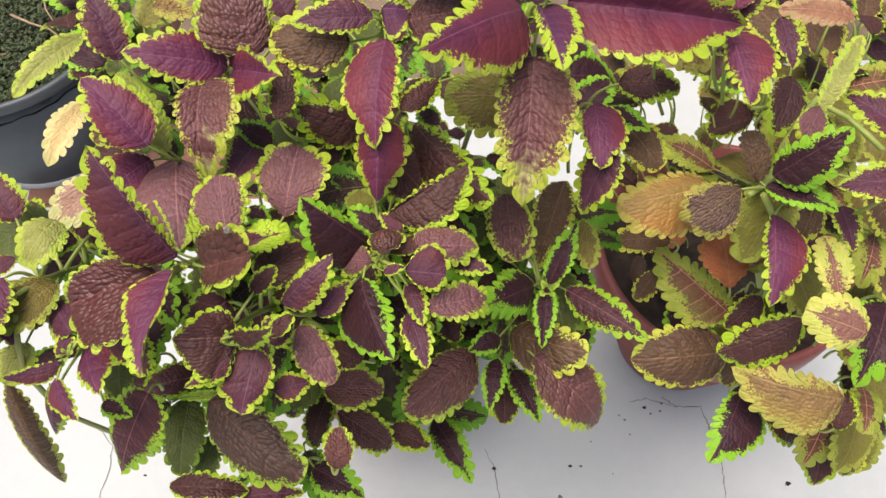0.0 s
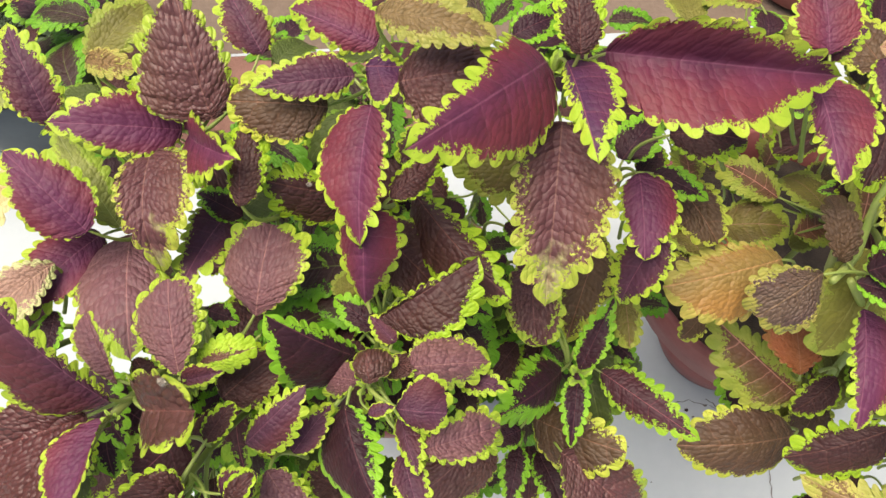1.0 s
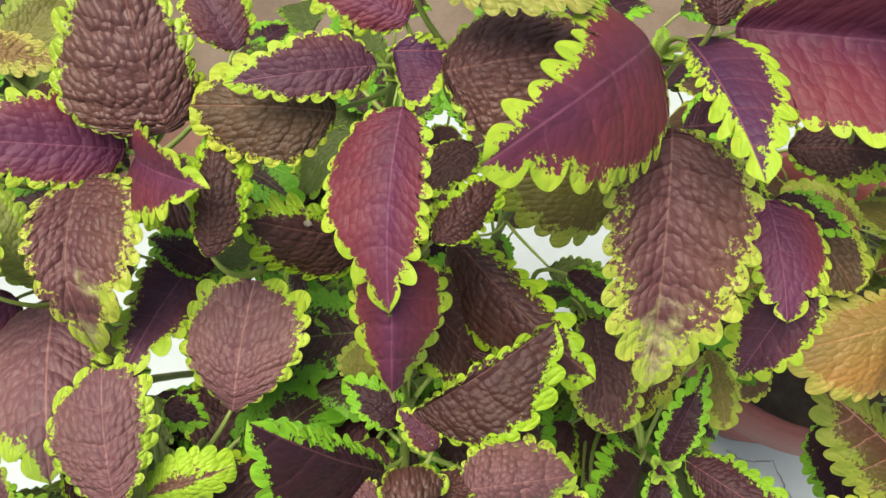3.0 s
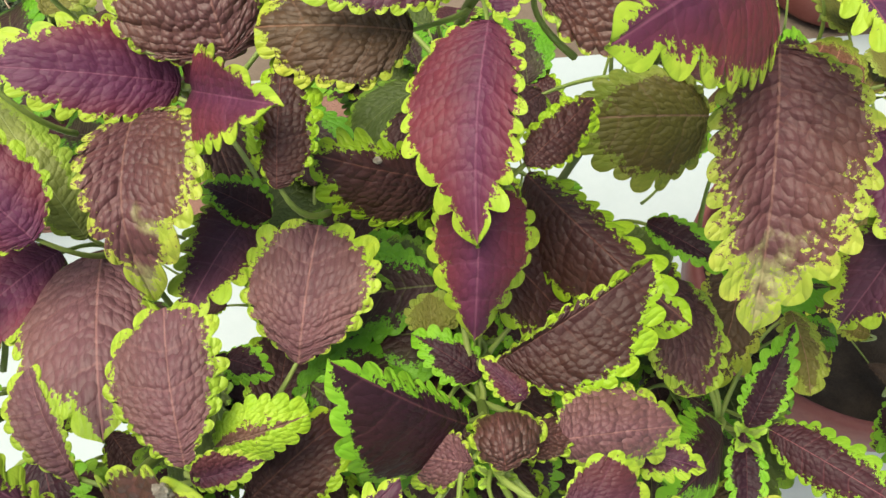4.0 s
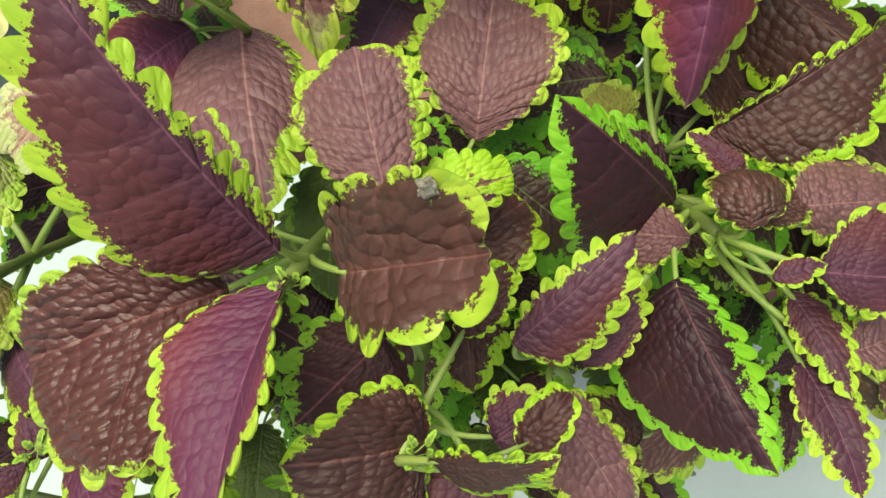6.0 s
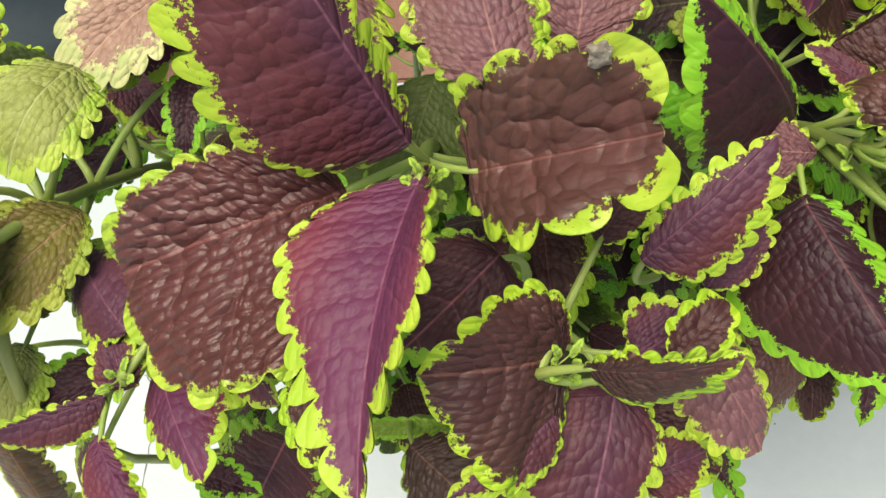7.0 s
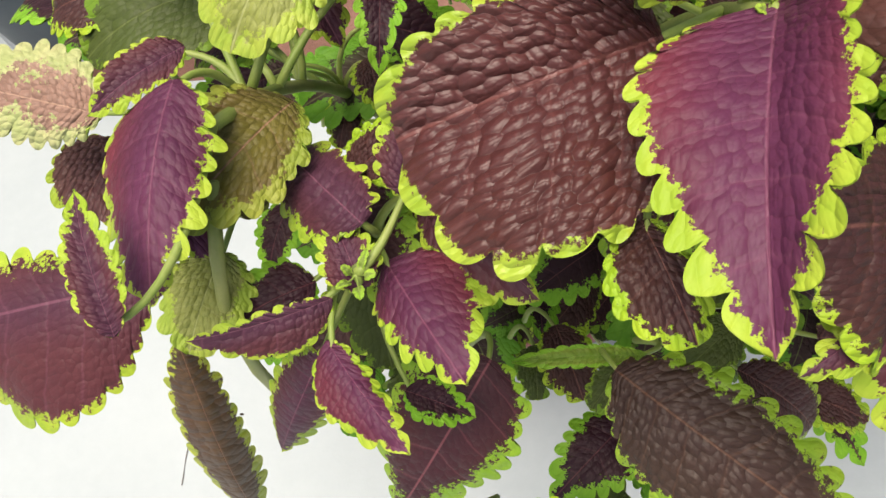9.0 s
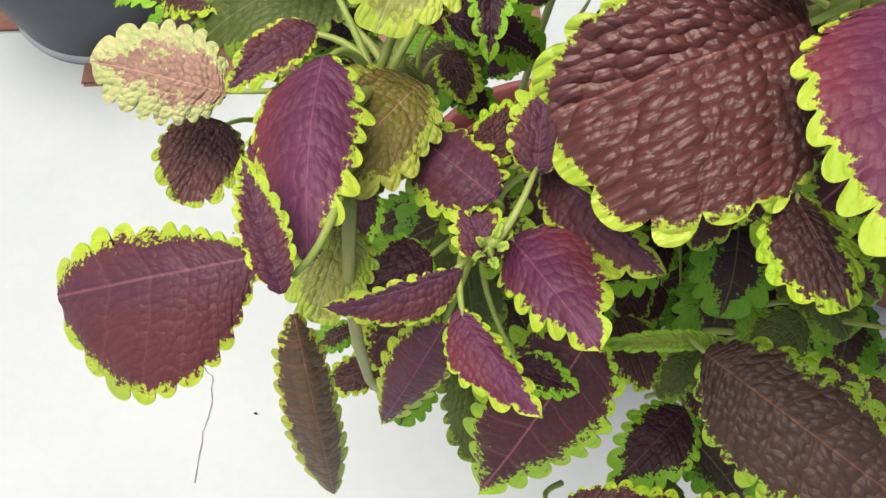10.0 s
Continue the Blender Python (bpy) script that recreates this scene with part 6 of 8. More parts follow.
under(plant_b, "deep", (-0.1038, 0.4733, 0.5472), (-0.1194, 0.4894, 0.5338), 0.0167, (-0.36, -0.16, 0.92))
under(plant_c, "plumdark", (-0.0287, 0.4473, 0.6069), (-0.0720, 0.4649, 0.6039), 0.0330, (-0.33, 0.08, 0.94))
under(plant_e, "verdant", (0.0215, 0.2960, 0.6023), (0.0424, 0.2748, 0.5983), 0.0195, (0.01, -0.48, 0.88))
under(plant_b, "deep", (-0.2079, 0.5081, 0.6365), (-0.2602, 0.5240, 0.6395), 0.0404, (-0.24, 0.10, 0.96))
under(plant_c, "verdant", (-0.0264, 0.3891, 0.6228), (-0.0603, 0.3639, 0.6012), 0.0334, (-0.02, -0.26, 0.97))
under(plant_t, "deep", (-0.0554, 0.2527, 0.5367), (-0.0265, 0.2788, 0.5159), 0.0289, (0.26, -0.19, 0.95))
under(plant_t, "plumdark", (-0.0563, 0.2553, 0.5148), (-0.0771, 0.2355, 0.5119), 0.0208, (-0.17, -0.33, 0.93))
under(plant_r, "deep", (0.2717, 0.3400, 0.6133), (0.2743, 0.2963, 0.5951), 0.0302, (0.15, -0.55, 0.82))
under(plant_b, "maroon", (-0.2153, 0.4566, 0.6645), (-0.2328, 0.4992, 0.6343), 0.0409, (-0.15, 0.07, 0.99))
under(plant_r, "umber", (0.3958, 0.5807, 0.5267), (0.4308, 0.6006, 0.5006), 0.0341, (0.24, -0.25, 0.94))
under(plant_c, "plumdark", (-0.0256, 0.3887, 0.5220), (-0.0280, 0.3545, 0.5239), 0.0219, (0.13, -0.51, 0.85))
under(plant_v, "backgreen", (-0.1401, 0.2597, 0.6325), (-0.1538, 0.2264, 0.6299), 0.0246, (0.05, -0.36, 0.93))
under(plant_r, "deep", (0.3050, 0.4185, 0.6917), (0.3231, 0.4388, 0.6796), 0.0195, (0.04, -0.20, 0.98))
under(plant_r, "deep", (0.2560, 0.5985, 0.5159), (0.2707, 0.6375, 0.4955), 0.0312, (-0.07, 0.01, 1.00))
under(plant_e, "verdant", (0.0079, 0.2818, 0.6208), (0.0542, 0.3099, 0.6130), 0.0355, (0.11, -0.14, 0.98))
under(plant_f, "verdant", (-0.0923, 0.2460, 0.5365), (-0.1200, 0.2329, 0.5368), 0.0187, (-0.30, -0.46, 0.83))
under(plant_c, "maroon", (-0.0021, 0.3580, 0.5460), (0.0044, 0.3314, 0.5341), 0.0216, (0.25, -0.55, 0.80))
under(plant_r, "olive", (0.2279, 0.4188, 0.6612), (0.2157, 0.4382, 0.6481), 0.0177, (-0.36, 0.15, 0.92))
under(plant_h, "verdant", (0.1167, 0.2943, 0.4718), (0.1394, 0.2967, 0.4599), 0.0157, (0.35, -0.15, 0.93))
under(plant_r, "olive", (0.3817, 0.4816, 0.5137), (0.3878, 0.5069, 0.5011), 0.0197, (0.01, 0.27, 0.96))
under(plant_b, "verdant", (-0.1341, 0.3798, 0.7014), (-0.1558, 0.3601, 0.6982), 0.0178, (-0.18, -0.17, 0.97))
under(plant_r, "olive", (0.3759, 0.3231, 0.5342), (0.3977, 0.3305, 0.5206), 0.0167, (0.30, 0.12, 0.94))
under(plant_r, "olivepink", (0.2754, 0.3780, 0.5258), (0.3161, 0.3994, 0.4993), 0.0329, (0.26, -0.12, 0.96))
under(plant_r, "deep", (0.2789, 0.3694, 0.6142), (0.3149, 0.3756, 0.6106), 0.0223, (0.38, 0.09, 0.92))
under(plant_a, "verdant", (0.1292, 0.4013, 0.6182), (0.1640, 0.4168, 0.5957), 0.0286, (0.43, 0.10, 0.90))
under(plant_y, "backgreen", (-0.1489, 0.3081, 0.4946), (-0.1553, 0.2674, 0.4883), 0.0251, (0.07, -0.47, 0.88))
under(plant_r, "olivepink", (0.2133, 0.5007, 0.4791), (0.2024, 0.5247, 0.4711), 0.0181, (-0.09, 0.12, 0.99))
under(plant_h, "backgreen", (0.0573, 0.3015, 0.6607), (0.0189, 0.3278, 0.6515), 0.0322, (-0.43, -0.14, 0.89))
under(plant_h, "verdant", (0.0948, 0.3152, 0.5036), (0.0947, 0.3448, 0.4906), 0.0231, (0.07, 0.19, 0.98))
under(plant_c, "deep", (0.0004, 0.4309, 0.5970), (0.0107, 0.4551, 0.5790), 0.0192, (-0.02, 0.20, 0.98))
under(plant_h, "maroon", (0.1222, 0.2809, 0.5814), (0.1270, 0.2467, 0.5680), 0.0270, (0.14, -0.24, 0.96))
under(plant_h, "maroon", (0.0847, 0.2931, 0.5830), (0.0909, 0.2538, 0.5711), 0.0293, (-0.15, -0.54, 0.83))
under(plant_t, "plumdark", (-0.0702, 0.2459, 0.6487), (-0.0626, 0.2045, 0.6524), 0.0266, (-0.13, -0.49, 0.86))
under(plant_y, "deep", (-0.1811, 0.2810, 0.6462), (-0.2098, 0.2659, 0.6363), 0.0206, (-0.07, -0.32, 0.94))
under(plant_b, "verdant", (-0.1111, 0.4564, 0.4771), (-0.1051, 0.4756, 0.4639), 0.0177, (0.31, 0.25, 0.92))
under(plant_y, "deep", (-0.1381, 0.3134, 0.5980), (-0.1203, 0.3229, 0.5891), 0.0145, (0.08, 0.02, 1.00))
under(plant_h, "backgreen", (0.0884, 0.3014, 0.5420), (0.0488, 0.2929, 0.5142), 0.0312, (-0.15, -0.40, 0.90))
under(plant_b, "verdant", (-0.1849, 0.4927, 0.6448), (-0.2253, 0.5267, 0.6432), 0.0350, (-0.05, -0.14, 0.99))
under(plant_c, "maroon", (0.0109, 0.3667, 0.6967), (0.0010, 0.3259, 0.6682), 0.0350, (-0.21, -0.23, 0.95))
under(plant_c, "maroon", (-0.0172, 0.4355, 0.6226), (-0.0122, 0.4680, 0.6002), 0.0262, (0.07, 0.03, 1.00))
under(plant_a, "maroon", (0.0502, 0.4796, 0.5051), (0.0368, 0.5002, 0.4940), 0.0191, (0.05, -0.12, 0.99))
under(plant_e, "maroon", (0.0028, 0.3008, 0.7123), (0.0355, 0.2729, 0.6856), 0.0338, (0.28, -0.40, 0.87))
under(plant_r, "olive", (0.3365, 0.2836, 0.5373), (0.3845, 0.2752, 0.5360), 0.0300, (0.46, -0.25, 0.85))
under(plant_a, "deep", (0.0446, 0.3937, 0.5400), (0.0173, 0.4186, 0.5231), 0.0285, (-0.07, -0.02, 1.00))
under(plant_e, "maroon", (0.0177, 0.3143, 0.6003), (0.0486, 0.3211, 0.5858), 0.0214, (0.12, 0.01, 0.99))
under(plant_e, "deep", (0.0196, 0.2862, 0.6208), (0.0603, 0.2843, 0.6181), 0.0300, (0.31, -0.22, 0.92))
under(plant_e, "verdant", (-0.0159, 0.3222, 0.6459), (-0.0351, 0.3375, 0.6473), 0.0181, (-0.41, 0.03, 0.91))
under(plant_a, "verdant", (0.0648, 0.4354, 0.6889), (0.0810, 0.4547, 0.6903), 0.0173, (0.33, 0.08, 0.94))
under(plant_b, "deep", (-0.2101, 0.5436, 0.6019), (-0.2205, 0.5843, 0.5888), 0.0292, (-0.23, 0.20, 0.95))
under(plant_c, "backgreen", (-0.0157, 0.4871, 0.5424), (-0.0076, 0.5139, 0.5393), 0.0179, (-0.07, 0.23, 0.97))
under(plant_b, "maroon", (-0.1958, 0.5141, 0.6483), (-0.1953, 0.5597, 0.6180), 0.0360, (-0.10, 0.08, 0.99))
under(plant_y, "deep", (-0.1518, 0.2986, 0.6179), (-0.1331, 0.2824, 0.6085), 0.0164, (0.14, -0.47, 0.87))
under(plant_r, "oliveplain", (0.2606, 0.2750, 0.5234), (0.2345, 0.2419, 0.5119), 0.0301, (-0.12, -0.43, 0.90))
under(plant_f, "deep", (-0.0811, 0.2695, 0.6747), (-0.0457, 0.2751, 0.6570), 0.0279, (0.25, 0.08, 0.97))
under(plant_y, "verdant", (-0.1737, 0.2857, 0.6459), (-0.2042, 0.2821, 0.6269), 0.0222, (-0.26, -0.31, 0.92))
under(plant_h, "verdant", (0.1205, 0.3157, 0.6125), (0.1585, 0.3156, 0.6150), 0.0263, (0.15, -0.17, 0.97))
under(plant_a, "maroon", (0.0343, 0.3805, 0.5952), (0.0100, 0.4122, 0.5957), 0.0243, (-0.24, -0.18, 0.95))
under(plant_c, "deep", (0.0054, 0.3692, 0.6520), (0.0250, 0.3448, 0.6316), 0.0271, (0.27, -0.41, 0.87))
under(plant_h, "maroon", (0.0789, 0.3093, 0.4770), (0.1041, 0.3205, 0.4595), 0.0213, (0.41, -0.27, 0.87))
under(plant_v, "maroon", (-0.1586, 0.2422, 0.5742), (-0.1825, 0.2094, 0.5608), 0.0272, (-0.15, -0.23, 0.96))
under(plant_v, "deep", (-0.1337, 0.2489, 0.6531), (-0.1300, 0.2063, 0.6430), 0.0315, (-0.03, -0.25, 0.97))
under(plant_r, "olivepink", (0.3047, 0.3738, 0.5372), (0.3467, 0.3721, 0.5147), 0.0316, (0.45, 0.01, 0.89))
under(plant_r, "umber", (0.2385, 0.3739, 0.4767), (0.1888, 0.3792, 0.4698), 0.0326, (-0.16, -0.03, 0.99))
under(plant_r, "oliveplain", (0.2408, 0.2628, 0.6479), (0.2530, 0.2227, 0.6362), 0.0324, (-0.07, -0.36, 0.93))
under(plant_t, "maroon", (-0.0761, 0.2346, 0.6563), (-0.0888, 0.2124, 0.6501), 0.0159, (0.01, -0.48, 0.88))
under(plant_r, "olive", (0.2379, 0.3405, 0.4909), (0.2156, 0.3502, 0.4904), 0.0168, (-0.12, -0.02, 0.99))
under(plant_r, "olivepink", (0.2827, 0.3246, 0.6382), (0.3009, 0.2992, 0.6325), 0.0219, (0.11, -0.50, 0.86))
under(plant_b, "maroon", (-0.0780, 0.3979, 0.5909), (-0.0380, 0.4069, 0.5840), 0.0296, (0.05, -0.31, 0.95))
under(plant_r, "maroon", (0.2826, 0.2276, 0.4714), (0.3068, 0.1990, 0.4545), 0.0289, (0.21, -0.52, 0.83))
under(plant_a, "maroon", (0.0358, 0.3613, 0.6983), (0.0147, 0.3424, 0.6976), 0.0200, (-0.28, -0.38, 0.88))
under(plant_y, "plumdark", (-0.1698, 0.2747, 0.6768), (-0.1976, 0.2721, 0.6654), 0.0216, (-0.19, -0.16, 0.97))
under(plant_r, "olive", (0.3845, 0.4916, 0.6231), (0.4126, 0.5277, 0.5931), 0.0400, (0.18, -0.15, 0.97))
under(plant_a, "deep", (0.1242, 0.5054, 0.5579), (0.1643, 0.5281, 0.5377), 0.0309, (0.42, 0.12, 0.90))
under(plant_e, "deep", (-0.0114, 0.2736, 0.5975), (-0.0325, 0.2403, 0.5709), 0.0331, (-0.29, -0.20, 0.93))
under(plant_c, "maroon", (0.0141, 0.5428, 0.5223), (0.0120, 0.5884, 0.5041), 0.0355, (-0.07, 0.28, 0.96))
under(plant_r, "maroon", (0.3900, 0.5361, 0.5629), (0.3954, 0.5616, 0.5549), 0.0172, (0.23, 0.25, 0.94))
under(plant_r, "olivepink", (0.3291, 0.4374, 0.5860), (0.3549, 0.4574, 0.5825), 0.0206, (0.24, -0.05, 0.97))
under(plant_h, "verdant", (0.0850, 0.3172, 0.5823), (0.0813, 0.2879, 0.5624), 0.0252, (0.17, -0.44, 0.88))
under(plant_t, "maroon", (-0.0443, 0.2567, 0.4710), (-0.0398, 0.2784, 0.4727), 0.0153, (-0.09, 0.23, 0.97))
under(plant_c, "maroon", (0.0190, 0.4523, 0.5782), (0.0364, 0.4683, 0.5682), 0.0187, (0.25, -0.01, 0.97))
under(plant_v, "verdant", (-0.1665, 0.2400, 0.5005), (-0.1867, 0.2288, 0.4863), 0.0192, (-0.26, -0.27, 0.93))
under(plant_c, "deep", (0.0066, 0.5001, 0.6305), (0.0237, 0.5237, 0.6172), 0.0222, (0.09, -0.10, 0.99))
under(plant_b, "verdant", (-0.0954, 0.3884, 0.6775), (-0.1147, 0.4122, 0.6720), 0.0206, (-0.39, -0.13, 0.91))
under(plant_c, "verdant", (0.0106, 0.3777, 0.7002), (0.0095, 0.3475, 0.6955), 0.0193, (-0.14, -0.36, 0.92))
under(plant_b, "plumdark", (-0.0864, 0.3740, 0.6494), (-0.0704, 0.3914, 0.6428), 0.0148, (0.35, 0.22, 0.91))
under(plant_r, "oliveplain", (0.2136, 0.4592, 0.6130), (0.2154, 0.5011, 0.6037), 0.0321, (0.07, 0.04, 1.00))
under(plant_t, "plumdark", (-0.0341, 0.2239, 0.6101), (-0.0131, 0.2124, 0.6028), 0.0182, (0.22, -0.47, 0.86))
under(plant_r, "umber", (0.2610, 0.2855, 0.6676), (0.2455, 0.2591, 0.6605), 0.0210, (-0.05, -0.27, 0.96))
under(plant_r, "umber", (0.2070, 0.5079, 0.5327), (0.1945, 0.5563, 0.5164), 0.0354, (-0.14, -0.02, 0.99))
under(plant_r, "maroon", (0.3433, 0.4222, 0.6646), (0.3443, 0.4602, 0.6459), 0.0315, (0.20, -0.04, 0.98))
under(plant_h, "plumdark", (0.1224, 0.3049, 0.4700), (0.1556, 0.3361, 0.4528), 0.0306, (0.01, -0.06, 1.00))
under(plant_r, "maroon", (0.2718, 0.2993, 0.5179), (0.2578, 0.2780, 0.5110), 0.0181, (-0.16, -0.32, 0.93))
under(plant_c, "verdant", (-0.0106, 0.3788, 0.6065), (-0.0171, 0.3473, 0.6080), 0.0215, (-0.19, -0.25, 0.95))
under(plant_v, "deep", (-0.1184, 0.2440, 0.7045), (-0.1013, 0.2080, 0.6938), 0.0258, (-0.09, -0.37, 0.92))
under(plant_b, "plumdark", (-0.2290, 0.4683, 0.6027), (-0.2420, 0.5049, 0.5886), 0.0275, (-0.19, -0.14, 0.97))
under(plant_h, "maroon", (0.0878, 0.3183, 0.5118), (0.0909, 0.2831, 0.4909), 0.0305, (-0.16, -0.52, 0.84))
under(plant_b, "verdant", (-0.0998, 0.3464, 0.4737), (-0.1079, 0.3220, 0.4716), 0.0158, (0.07, -0.42, 0.90))
under(plant_r, "umber", (0.3203, 0.2851, 0.6150), (0.3167, 0.2379, 0.6174), 0.0337, (0.20, -0.29, 0.94))
under(plant_r, "oliveplain", (0.3060, 0.3627, 0.5615), (0.3239, 0.3363, 0.5512), 0.0237, (0.04, -0.26, 0.97))
under(plant_t, "backgreen", (-0.0322, 0.2367, 0.4838), (0.0070, 0.2249, 0.4713), 0.0280, (0.35, -0.09, 0.93))
under(plant_t, "deep", (-0.0797, 0.2360, 0.6087), (-0.1068, 0.2215, 0.5978), 0.0222, (-0.03, -0.14, 0.99))
under(plant_y, "backgreen", (-0.1740, 0.2749, 0.6928), (-0.2154, 0.2592, 0.6891), 0.0316, (-0.26, -0.33, 0.91))
under(plant_r, "maroon", (0.2393, 0.2506, 0.6090), (0.2177, 0.2373, 0.5926), 0.0204, (-0.09, -0.48, 0.87))
under(plant_t, "deep", (-0.0593, 0.2602, 0.6324), (-0.0209, 0.2632, 0.6299), 0.0275, (0.12, -0.18, 0.98))
under(plant_c, "maroon", (-0.0159, 0.3851, 0.5555), (0.0085, 0.4034, 0.5514), 0.0191, (0.02, -0.20, 0.98))
under(plant_r, "olive", (0.2987, 0.4258, 0.6136), (0.3255, 0.4628, 0.5899), 0.0382, (0.01, 0.25, 0.97))
under(plant_b, "backgreen", (-0.0725, 0.4697, 0.6258), (-0.0520, 0.4982, 0.6106), 0.0259, (0.19, 0.24, 0.95))
under(plant_a, "verdant", (0.1146, 0.5720, 0.5530), (0.1038, 0.6094, 0.5275), 0.0283, (0.11, -0.11, 0.99))
under(plant_r, "deep", (0.3586, 0.2150, 0.4751), (0.3752, 0.1973, 0.4617), 0.0169, (0.26, -0.31, 0.91))
under(plant_y, "verdant", (-0.1693, 0.3397, 0.5682), (-0.1912, 0.3477, 0.5612), 0.0175, (-0.37, -0.25, 0.89))
under(plant_v, "deep", (-0.1769, 0.2461, 0.6309), (-0.1853, 0.2272, 0.6186), 0.0150, (-0.23, -0.30, 0.93))
under(plant_r, "oliveplain", (0.3193, 0.5260, 0.4899), (0.3109, 0.5564, 0.4913), 0.0203, (-0.09, -0.12, 0.99))
under(plant_h, "verdant", (0.1318, 0.2953, 0.6161), (0.1580, 0.2957, 0.6073), 0.0169, (0.21, -0.01, 0.98))
under(plant_h, "backgreen", (0.0928, 0.3508, 0.5311), (0.1169, 0.3642, 0.5333), 0.0201, (0.37, -0.19, 0.91))
under(plant_h, "verdant", (0.0753, 0.2552, 0.5857), (0.0739, 0.2287, 0.5702), 0.0227, (-0.21, -0.40, 0.89))
under(plant_r, "umber", (0.2207, 0.3458, 0.4740), (0.2023, 0.3266, 0.4616), 0.0201, (0.02, -0.53, 0.85))
under(plant_h, "verdant", (0.0802, 0.2960, 0.4957), (0.0705, 0.2680, 0.4868), 0.0225, (-0.22, -0.24, 0.95))
under(plant_r, "olivepink", (0.2667, 0.4341, 0.5273), (0.2827, 0.4621, 0.5097), 0.0271, (0.29, 0.22, 0.93))
under(plant_b, "maroon", (-0.1934, 0.4824, 0.6120), (-0.2348, 0.4923, 0.5959), 0.0275, (-0.44, -0.30, 0.84))
under(plant_a, "maroon", (0.0676, 0.4586, 0.4746), (0.0568, 0.4836, 0.4585), 0.0227, (0.03, -0.13, 0.99))
under(plant_r, "maroon", (0.2769, 0.2764, 0.5673), (0.2741, 0.2488, 0.5539), 0.0192, (-0.22, -0.57, 0.79))
under(plant_v, "verdant", (-0.1244, 0.2626, 0.6190), (-0.1456, 0.2441, 0.6152), 0.0176, (-0.11, -0.50, 0.86))
under(plant_b, "maroon", (-0.1366, 0.3951, 0.6820), (-0.1537, 0.4253, 0.6758), 0.0232, (-0.16, 0.10, 0.98))
under(plant_r, "oliveplain", (0.2459, 0.4499, 0.6357), (0.2482, 0.4919, 0.6228), 0.0319, (0.13, 0.10, 0.99))
under(plant_h, "verdant", (0.0794, 0.2939, 0.6356), (0.0304, 0.3085, 0.6201), 0.0367, (-0.45, -0.03, 0.89))
under(plant_v, "deep", (-0.1405, 0.2638, 0.4784), (-0.1654, 0.2617, 0.4679), 0.0196, (-0.09, -0.28, 0.96))
under(plant_e, "deep", (-0.0085, 0.2570, 0.6267), (-0.0090, 0.2266, 0.6130), 0.0233, (-0.10, -0.30, 0.95))
under(plant_e, "backgreen", (0.0021, 0.2788, 0.6035), (-0.0162, 0.3050, 0.5884), 0.0218, (-0.32, -0.11, 0.94))
under(plant_v, "verdant", (-0.1530, 0.2696, 0.5764), (-0.1862, 0.2562, 0.5750), 0.0227, (-0.33, -0.10, 0.94))
under(plant_r, "oliveplain", (0.2597, 0.2801, 0.5633), (0.2632, 0.2487, 0.5454), 0.0236, (0.08, -0.40, 0.91))
under(plant_r, "deep", (0.3553, 0.2439, 0.5152), (0.3682, 0.2157, 0.4976), 0.0215, (0.29, -0.33, 0.90))
under(plant_a, "verdant", (0.1338, 0.5461, 0.5193), (0.1595, 0.5773, 0.4945), 0.0320, (0.12, -0.12, 0.99))
under(plant_a, "verdant", (0.0382, 0.4029, 0.6554), (0.0369, 0.4419, 0.6558), 0.0289, (0.01, 0.21, 0.98))
under(plant_b, "backgreen", (-0.2344, 0.5015, 0.4671), (-0.2411, 0.5367, 0.4650), 0.0257, (0.12, 0.29, 0.95))
under(plant_r, "maroon", (0.3320, 0.3903, 0.4708), (0.3412, 0.4133, 0.4564), 0.0185, (0.25, 0.12, 0.96))
under(plant_h, "backgreen", (0.1304, 0.2899, 0.5293), (0.1595, 0.2893, 0.5098), 0.0215, (0.12, -0.17, 0.98))
under(plant_b, "backgreen", (-0.1358, 0.4298, 0.6795), (-0.1758, 0.4297, 0.6661), 0.0311, (-0.18, -0.19, 0.97))
under(plant_r, "maroon", (0.2598, 0.4450, 0.4718), (0.2757, 0.4929, 0.4589), 0.0323, (0.09, -0.02, 1.00))
under(plant_c, "backgreen", (-0.0069, 0.3869, 0.6773), (-0.0393, 0.3685, 0.6630), 0.0291, (-0.35, -0.10, 0.93))
under(plant_t, "verdant", (-0.0562, 0.2636, 0.4917), (-0.0258, 0.2745, 0.4928), 0.0200, (0.12, -0.21, 0.97))
under(plant_e, "verdant", (-0.0060, 0.3014, 0.6031), (-0.0320, 0.3145, 0.5990), 0.0211, (-0.07, -0.22, 0.97))
under(plant_r, "maroon", (0.2708, 0.4939, 0.4713), (0.2548, 0.5165, 0.4552), 0.0198, (-0.21, -0.00, 0.98))
under(plant_r, "oliveplain", (0.3271, 0.2040, 0.5206), (0.3088, 0.1641, 0.5018), 0.0331, (0.04, -0.40, 0.92))
under(plant_r, "oliveplain", (0.3749, 0.3344, 0.4866), (0.4016, 0.3379, 0.4811), 0.0202, (0.41, -0.07, 0.91))
under(plant_b, "verdant", (-0.0583, 0.3672, 0.6866), (-0.0335, 0.3474, 0.6870), 0.0209, (0.37, -0.28, 0.89))
under(plant_a, "verdant", (0.1269, 0.4237, 0.6990), (0.1526, 0.4239, 0.6939), 0.0180, (0.12, -0.12, 0.99))
under(plant_r, "umber", (0.3013, 0.6257, 0.4949), (0.3024, 0.6484, 0.4810), 0.0182, (-0.07, 0.26, 0.96))
